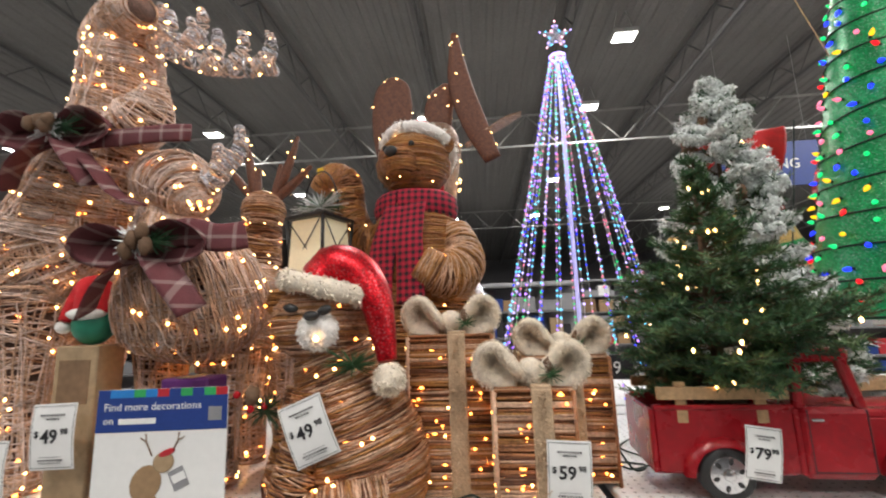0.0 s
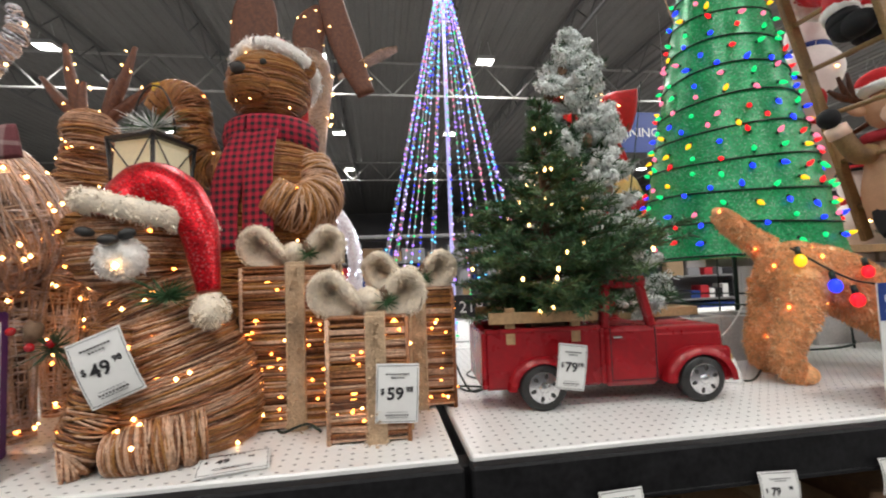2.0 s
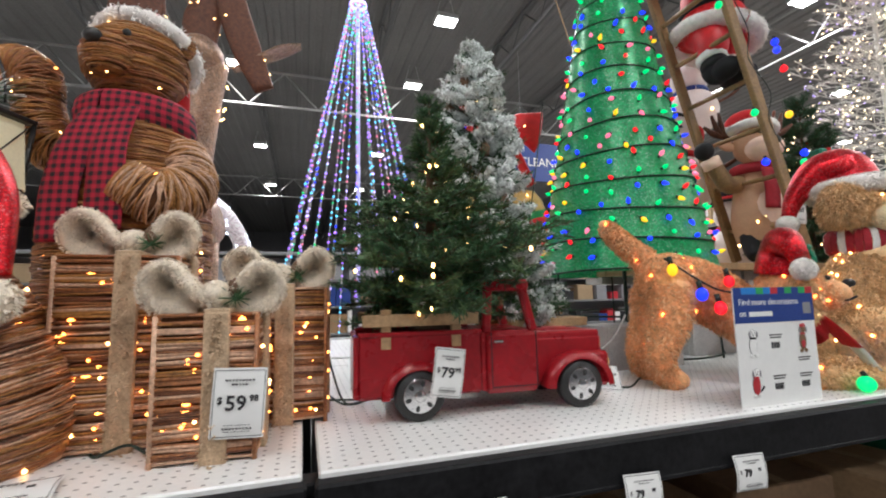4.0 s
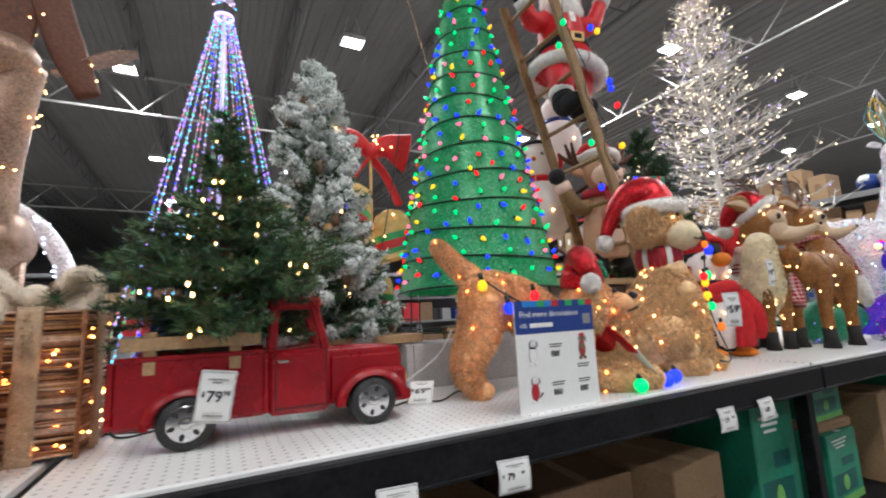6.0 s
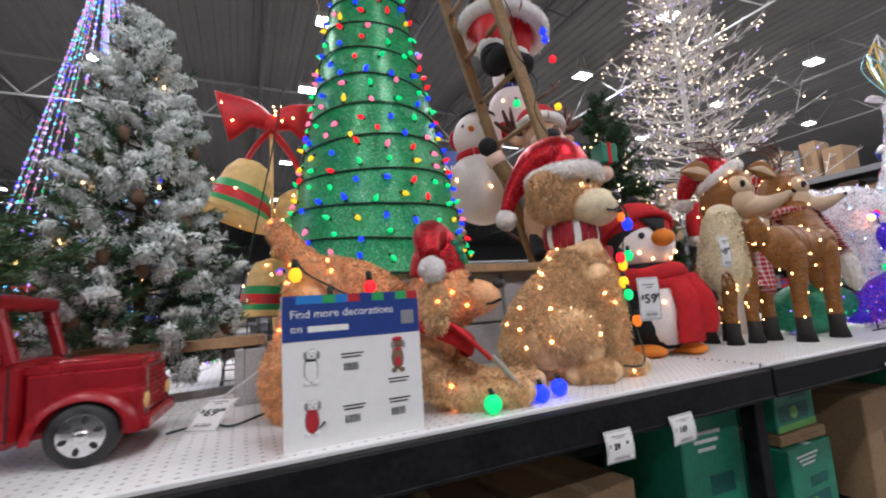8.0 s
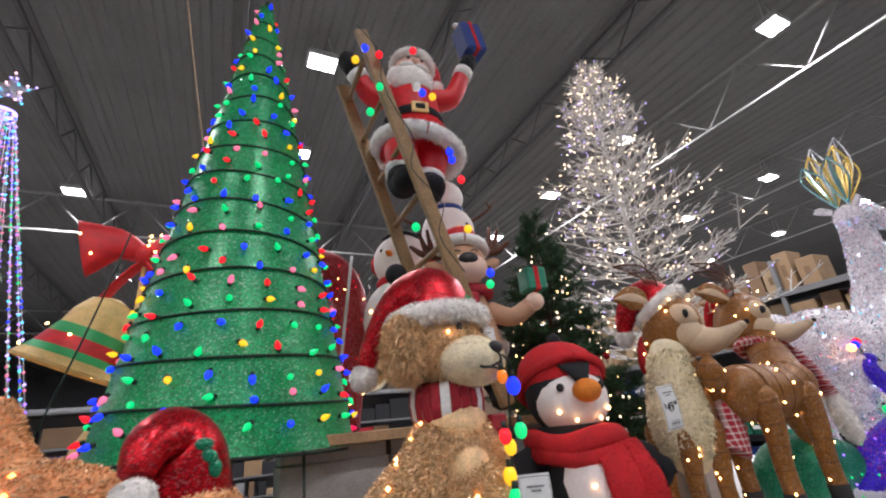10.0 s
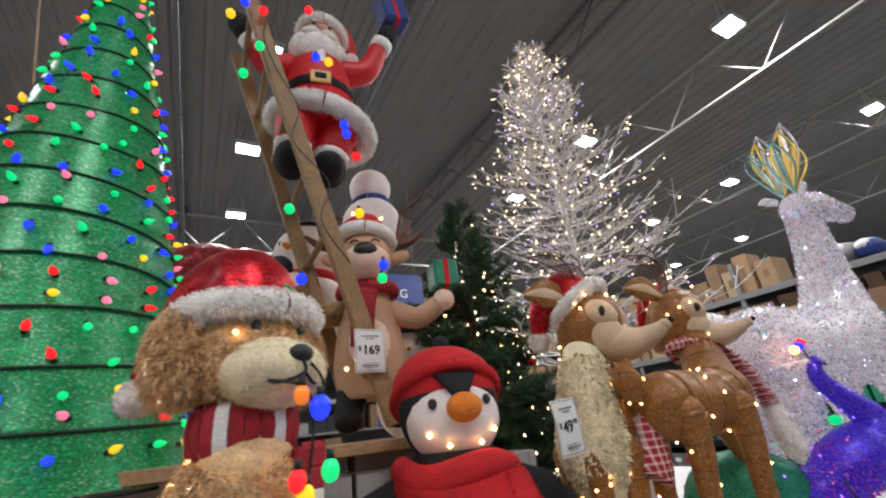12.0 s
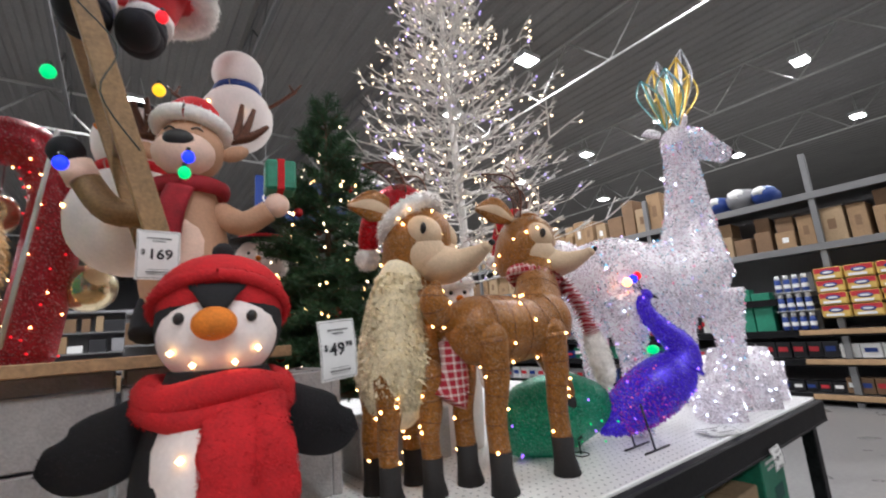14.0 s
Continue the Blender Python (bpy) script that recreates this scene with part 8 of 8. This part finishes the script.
# ---- boxes under the deck ----
def carton(x, y, z, w, d, h, m, turn, label, lid=False):
    t = thing("carton", x, y, z, label, "carton", turn=turn)
    b = Build()
    b.box((0, 0, h / 2), (w, d, h), m, bev=0.006)
    b.make("box_body", t)
    b = Build()
    b.box((0, 0, h + 0.0012), (0.05, d * 0.98, 0.0012), CARD_B if m is not GREENBOX else PAPER, bev=0.0002)
    b.make("tape_strip", t)
    b = Build()
    b.box((w * 0.1, -d / 2 - 0.001, h * 0.58), (w * 0.4, 0.0012, h * 0.12), TEALINK if m is GREENBOX else CARD_C, bev=0.0002)
    b.make("print_panel", t)
    if m is GREENBOX:
        b = Build()
        b.box((0, -d / 2 - 0.0008, h * 0.06), (w * 0.985, 0.0012, h * 0.11), LIME, bev=0.0002)
        b.make("lime_band", t)
        b = Build()
        b.box((-w * 0.06, -d / 2 - 0.0008, h * 0.30), (w * 0.74, 0.0012, h * 0.28), TEALINK, bev=0.0002)
        b.ell((-w * 0.06, -d / 2 - 0.0015, h * 0.29), (w * 0.10, 0.001, h * 0.11), LIME, nu=14, nv=8)
        b.make("printed_picture", t)
        b = Build()
        for k in range(3):
            b.box((-w * 0.1, -d / 2 - 0.0008, h * (0.90 - 0.05 * k)), (w * (0.5 - 0.1 * k), 0.0012, h * 0.022), PAPER, bev=0.0002)
        b.make("print_line", t)


for q in ((3.56, 1.24, 0.166, 0.40, 0.50, 0.44, CARD, 8, "brown cardboard carton under the display deck"),
          (3.12, 1.35, 0.166, 0.46, 0.45, 0.42, CARD_C, -4, "dark brown cardboard carton under the display deck"),
          (2.55, 1.30, 0.166, 0.50, 0.45, 0.38, CARD, 3, "brown cardboard carton under the display deck"),
          (4.18, 1.20, 0.166, 0.32, 0.44, 0.60, GREENBOX, -3, "green printed carton under the display deck"),
          (4.84, 1.22, 0.166, 0.36, 0.44, 0.36, GREENBOX, 2, "green printed carton under the display deck"),
          (4.86, 1.23, 0.530, 0.34, 0.42, 0.05, CARD, -2, "flat brown carton stacked on a green carton"),
          (4.85, 1.24, 0.584, 0.32, 0.40, 0.26, GREENBOX, 1, "small green printed carton stacked on others"),
          (5.48, 1.20, 0.166, 0.40, 0.44, 0.50, CARD, 2, "brown cardboard carton under the display deck"),
          (5.95, 1.22, 0.166, 0.38, 0.44, 0.62, GREENBOX, -2, "green printed carton under the display deck"),
          (6.42, 1.20, 0.166, 0.40, 0.44, 0.46, CARD_B, 1, "pale cardboard carton under the display deck"),
          (6.88, 1.22, 0.166, 0.36, 0.44, 0.60, GREENBOX, 4, "green printed carton under the display deck"),
          (1.9, 1.4, 0.166, 0.5, 0.45, 0.40, CARD_C, 0, "dark cardboard carton under the display deck")):
    carton(*q)


MAGBOX = mat("purple_printed_carton", (0.10, 0.02, 0.14), 0.5, 0, 0.2, 6, 0.03, 40)
# small gift cartons behind the info sign
for q in ((0.27, 1.06, DECK, 0.14, 0.10, 0.36, MAGBOX, 0, "purple gift carton with a red ribbon panel"),):
    carton(*q)


# ---- racks along the far aisle ----
def rack():
    t = thing("pallet_rack", 12.6, 0, 0, "tall grey steel pallet rack full of cardboard boxes", "rack")
    zs = (0.12, 0.62, 1.05, 1.55, 2.32, 3.12)
    for z in zs:
        b = Build()
        b.box((0, 3, z), (0.06, 18, 0.11), GREYSTEEL if z > 1.6 else BLACK, bev=0.006)
        b.make("beam", t)
        b = Build()
        b.box((0.6, 3, z + 0.04), (1.2, 18, 0.02), GREYSTEEL)
        b.make("shelf_deck", t)
    for y in np.arange(-6, 12.1, 2.6):
        b = Build()
        b.box((0.03, y, 1.9), (0.08, 0.08, 3.8), GREYSTEEL)
        b.make("upright", t)
    b = Build()
    b.box((1.25, 3, 1.56), (0.03, 18, 3.1), WALL)
    b.make("back_panel", t)


rack()
rg = random.Random(31)
for z, zmax in ((2.382, 0.62), (3.182, 0.75)):
    y = -5.6
    while y < 11.5:
        w = rg.uniform(0.22, 0.46)
        h = rg.uniform(0.26, zmax)
        if z > 3 and y < 3.4:
            y += w
            continue
        b = Build(pose(12.62 + 0.28 + rg.uniform(0, 0.08), y + w / 2, z, 0, 0, rg.uniform(-4, 4)))
        m = rg.choice((CARD, CARD, CARD_B, CARD_C))
        b.box((0, 0, h / 2), (0.5, w - 0.02, h), m, bev=0.006)
        b.box((-0.2515, 0, h * 0.5), (0.001, w * 0.3, h * 0.3), PAPER if rg.random() < 0.3 else CARD_C, bev=0.0002)
        if h < 0.42 and rg.random() < 0.85:
            q = Build(b.m)
            q.box((0.02, 0, h + 0.122), (0.44, w * 0.85, 0.24), rg.choice((CARD, CARD_B, CARD_C)), (0, 0, 4), 0.006)
            q.make("storage_box", None, "brown cardboard box stacked on another box", "box", "boxes on the rack")
        b.make("storage_box", None, "brown cardboard box stacked on the tall rack", "box", "boxes on the rack")
        y += w + rg.uniform(0.0, 0.06)
for z, h in ((0.182, 0.3), (0.682, 0.28), (1.112, 0.32), (1.612, 0.5)):
    y = -5.6 if z < 1 else 3.6
    b = Build()
    while y < 11.5:
        w = rg.uniform(0.06, 0.16) if z > 1 else rg.uniform(0.12, 0.3)
        run = rg.randint(2, 7)
        m = rg.choice((INK, BLUE, GREYINK, INK, CARD_C, GREYINK, BLUE, GREENBOX, PAPER, REDINK))
        hh = h * rg.uniform(0.5, 0.95)
        for _ in range(run):
            b.box((12.72 + rg.uniform(0, 0.06), y + w / 2, z + hh / 2), (0.16, w - 0.008, hh), m, bev=0.008)
            b.box((12.638, y + w / 2, z + hh * 0.55), (0.003, w * 0.6, hh * 0.3), rg.choice((PAPER, BLUE, REDINK)), bev=0.0005)
            y += w
    b.make("shelf_goods", None, "rows of cartons and bottles on the aisle shelf", "goods", "", "stuff")


# ---- near end of the rack: wipes packs, cans, green cartons, wrapped bags ----
PACK_Y = mat("yellow_pack_print", (0.62, 0.42, 0.10), 0.5, 0, 0.25, 14, 0.02)


def goods_pack(y, z):
    t = thing("towel_pack", 12.60, y, z, "red and yellow printed pack of paper towels on the rack", "pack", "packs on the rack")
    b = Build()
    b.box((0, 0, 0.09), (0.22, 0.325, 0.178), PACK_Y, bev=0.02)
    b.make("wrapper", t)
    b = Build()
    b.box((-0.111, 0, 0.135), (0.004, 0.30, 0.07), REDINK, bev=0.001)
    b.make("red_band", t)
    b = Build()
    b.ell((-0.113, 0, 0.105), (0.003, 0.085, 0.034), BLUE, nu=14, nv=8)
    b.ell((-0.1145, 0, 0.105), (0.003, 0.06, 0.016), PAPER, nu=14, nv=8)
    b.make("badge", t)
    b = Build()
    b.box((-0.111, 0.02, 0.04), (0.004, 0.20, 0.035), PAPER, bev=0.001)
    b.make("white_band", t)
    return t


pack = goods_pack(1.80, 1.262)
for k in range(1, 32):
    copy_thing(pack, pose(12.60 + rg.uniform(-0.015, 0.015), 1.80 - 0.345 * (k // 4), 1.262 + 0.184 * (k % 4)))
can = thing("spray_can", 12.58, 2.45, 1.11, "blue spray can with a white cap on the rack", "can", "cans on the rack")
b = Build()
b.tube([(0, 0, 0), (0, 0, 0.006), (0, 0, 0.185), (0, 0, 0.20)], [0.042, 0.045, 0.045, 0.034], BLUE, 14)
b.make("can_body", can)
b = Build()
b.tube([(0, 0, 0.20), (0, 0, 0.255), (0, 0, 0.262)], [0.034, 0.032, 0.024], PAPER, 14)
b.make("cap", can)
b = Build()
b.tube([(0, 0, 0.06), (0, 0, 0.12)], 0.0456, PAPER, 14, False)
b.make("label_band", can)
for k in range(1, 12):
    copy_thing(can, pose(12.58, 2.45 - 0.115 * (k % 4), 1.11 + 0.29 * (k // 4)))
b = Build()
for z in (1.395, 1.685):
    b.box((12.62, 2.28, z), (0.22, 0.50, 0.010), STEEL, bev=0.002)
b.box((12.75, 2.28, 1.53), (0.02, 0.50, 0.88), GREYSTEEL)
b.make("can_shelf", None, "thin white wire shelf holding spray cans", "shelf")
for y, h in ((2.74, 0.62), (3.02, 0.70), (3.32, 0.60)):
    carton(12.75, y, 1.10, 0.26, 0.24, h, GREENBOX, 90, "tall green printed carton on the rack")
for y, r, m in ((2.45, 0.24, BLUE), (2.80, 0.28, GREYINK), (3.15, 0.24, BLUE)):
    b = Build(pose(12.95, y, 3.18))
    b.ell((0, 0, r * 0.72), (0.3, r * 0.85, r * 0.72), m, nu=18, nv=12, rag=0.07)
    b.ell((-0.16, 0.02, r * 0.95), (0.16, r * 0.5, r * 0.4), PAPER, nu=14, nv=10, rag=0.1)
    b.make("wrapped_bag", None, "crumpled plastic-wrapped bag on top of the rack", "bag", "wrapped bags")
for z in (0.62, 0.12, 1.05):
    b = Build()
    b.box((12.555, -1.85, z + 0.01), (0.03, 8.3, 0.075), WOOD, bev=0.004)
    b.make("shelf_edge", None, "light wooden strip along the rack shelf", "shelf edge", "shelf edges")


# ---- far aisles behind the display ----
def far_aisle(y, x0, x1, h):
    t = thing("store_shelving", (x0 + x1) / 2, y, 0, "dark store shelving with mixed goods far behind the display", "shelving", "far shelving")
    w = x1 - x0
    n = int(h / 0.5)
    for k in range(n + 1):
        b = Build()
        b.box((0, 0.3, 0.1 + k * 0.5), (w, 0.6, 0.04), GREYSTEEL)
        b.make("shelf_board", t)
    b = Build()
    b.box((0, 0.62, h / 2 + 0.1), (w, 0.03, h + 0.2), WALL)
    b.make("back_panel", t)
    b = Build()
    for k in range(n):
        x = -w / 2
        while x < w / 2 - 0.3:
            q = rg.uniform(0.12, 0.5)
            hh = rg.uniform(0.15, 0.42)
            b.box((x + q / 2, 0.2, 0.122 + k * 0.5 + hh / 2), (q - 0.01, 0.3, hh), rg.choice((CARD, CARD_B, PAPER, BLUE, GREYINK, INK, REDINK, INK, CARD_C, GREYINK)), bev=0.006)
            x += q + rg.choice((0, 0, 0.1))
    o = b.make("shelf_goods", None, "mixed boxed goods on far store shelving", "goods", "", "stuff")
    o.location = ((x0 + x1) / 2, y, 0)


far_aisle(8.4, -9, 3.0, 2.0)
far_aisle(8.4, 4.2, 11.0, 2.0)
far_aisle(14.0, -16, 16, 2.5)
far_aisle(22.5, -22, 22, 3.0)


def hanging_sign(x, y, z, w, h, text, size, m=BLUE):
    t = thing("hanging_sign", x, y, z, "navy aisle sign with white letters hanging from the roof", "sign")
    b = Build()
    b.box((0, 0, 0), (w, 0.03, h), m, bev=0.004)
    b.make("board", t)
    words("lettering", text, size, PAPER, t, -w / 2 + 0.12, -0.018, -size * 0.35)
    for s in (-1, 1):
        b = Build()
        b.tube([(s * w * 0.4, 0, h / 2), (s * w * 0.4, 0, 7.34 - z)], 0.005, STEEL, 5)
        b.make("cable", t)


hanging_sign(7.2, 9.0, 4.45, 2.0, 0.95, "CLEANING", 0.30)
t = thing("bin_number", 1.80, 2.34, DECK, "small black number plate on a thin stand", "number plate")
b = Build()
b.box((0, 0, 0.22), (0.24, 0.012, 0.13), INK, bev=0.002)
b.make("plate", t)
words("number", "219", 0.095, PAPER, t, -0.09, -0.008, 0.185)
b = Build()
b.tube([(0, 0.01, 0), (0, 0.01, 0.2)], 0.006, STEEL, 6)
b.make("stand", t)


# ---- cables and small clutter on the deck ----
def cable(pts, m, label):
    b = Build()
    b.tube(curve(pts, 8), 0.0035, m, 6)
    b.make("cable", None, label, "cable", "cables")


Z = DECK + 0.006
cable([(1.52, 1.50, Z), (1.56, 1.36, Z), (1.66, 1.44, Z), (1.6, 1.6, Z), (1.7, 1.75, Z)], DKWIRE, "thin dark cable lying on the white deck")
cable([(1.50, 1.45, Z), (1.62, 1.40, Z), (1.55, 1.30, Z + 0.02), (1.52, 1.42, Z + 0.10), (1.5, 1.44, Z + 0.2)], DKWIRE, "thin dark cable hanging beside the boxes")
cable([(2.36, 1.25, Z), (2.46, 1.30, Z), (2.52, 1.22, Z), (2.62, 1.28, Z + 0.01), (2.68, 1.34, Z)], DKWIRE, "thin dark cable lying on the white deck")
cable([(2.40, 1.50, Z), (2.50, 1.46, Z + 0.05), (2.62, 1.42, Z + 0.14), (2.68, 1.40, Z + 0.24)], WIRE_W, "white twisted cable strung up from the deck")
cable([(0.98, 1.12, Z), (1.0, 1.10, Z), (1.06, 1.09, Z + 0.02), (1.10, 1.08, Z)], DKWIRE, "thin dark cable by the gift box")
cable([(5.0, 1.6, Z), (4.9, 1.55, Z), (4.95, 1.45, Z), (5.1, 1.5, Z), (5.2, 1.6, Z)], WIRE_W, "white cable lying on the deck")
cable([(2.75, 2.06, 2.40), (2.67, 2.05, 1.95), (2.53, 2.02, 1.30), (2.46, 2.0, Z)], DKWIRE, "thin black cable hanging from the bell bow to the deck")
for c, m in (((3.16, 0.875, DECK + 0.028), B_GREEN), ((3.34, 0.90, DECK + 0.026), B_BLUE), ((3.43, 0.93, DECK + 0.028), B_BLUE)):
    b = Build()
    b.ell(c, 0.026, m, nu=14, nv=10)
    b.tube([(c[0], c[1], c[2] + 0.024), (c[0], c[1] + 0.01, c[2] + 0.038)], 0.008, DKWIRE, 6)
    b.make("ball_light", None, "round coloured light ball lying on the deck", "light ball", "light balls")


# crystal gift blocks at the deck's end
for x, y, s, h in ((6.78, 1.02, 0.22, 0.30), (6.98, 1.22, 0.20, 0.24), (6.42, 1.00, 0.16, 0.16), (7.08, 1.0, 0.12, 0.2)):
    t = thing("crystal_gift", x, y, DECK, "iridescent white tinsel gift box with lights", "gift box", "crystal gifts", rng.uniform(-12, 12))
    b = Build()
    b.tube([(0, 0, 0), (0, 0, h)], [s * 0.72, s * 0.6], CRYSTAL, 4)
    b.fur([(0, 0, 0), (0, 0, h)], s * 0.6, 500, 0.02, CRYSTAL, 0.005)
    b.make("tinsel_body", t)
    b = Build()
    b.dots([(0, 0, 0), (0, 0, h)], s * 0.62, 22, B_COOL, 0.0055)
    b.make("light_string", t, kind="stuff")
    b = Build()
    for k in (-1, 1):
        b.ell((k * 0.04, 0, h + 0.02), (0.045, 0.02, 0.025), CRYSTAL, (0, k * 20, 0), 10, 8)
    b.make("bow", t)


# flat white tray, loose card and cord behind the truck
t = thing("flat_tray", 2.46, 1.66, DECK, "shallow white plastic tray lying on the deck", "tray", turn=8)
b = Build()
b.box((0, 0, 0.006), (0.42, 0.22, 0.008), WIRE_W, bev=0.002)
for sx, sy, lx, ly in ((0, -0.11, 0.42, 0.008), (0, 0.11, 0.42, 0.008), (-0.21, 0, 0.008, 0.212), (0.21, 0, 0.008, 0.212)):
    b.box((sx, sy, 0.021), (lx, ly, 0.038), WIRE_W, bev=0.002)
b.make("tray_body", t)
price_tag(2.47, 1.27, DECK + 0.034, "69", "98", 0.09, 0.14, -30, -62, 0, "white price card leaning on the cable by the truck")
cable([(2.98, 2.06, 2.74), (2.86, 2.16, 3.4), (2.60, 2.40, 4.9), (2.2, 2.75, 7.3)], WOOD, "thin tan cord running from the tree up to the roof")


def wire_crate(x, y, w, d, h):
    t = thing("wire_crate", x, y, DECK, "black wire crate standing on the white deck", "crate")
    for k in range(5):
        z = 0.006 + (h - 0.012) * k / 4
        b = Build()
        b.tube([(-w / 2, -d / 2, z), (w / 2, -d / 2, z), (w / 2, d / 2, z), (-w / 2, d / 2, z), (-w / 2, -d / 2, z)], 0.003, RUBBER, 5)
        b.make("hoop", t)
    for k in range(7):
        for sy in (-1, 1):
            b = Build()
            q = -w / 2 + w * k / 6
            b.tube([(q, sy * d / 2, 0), (q, sy * d / 2, h)], 0.0025, RUBBER, 5)
            b.make("wire", t)


wire_crate(2.62, 2.08, 0.30, 0.22, 0.30)
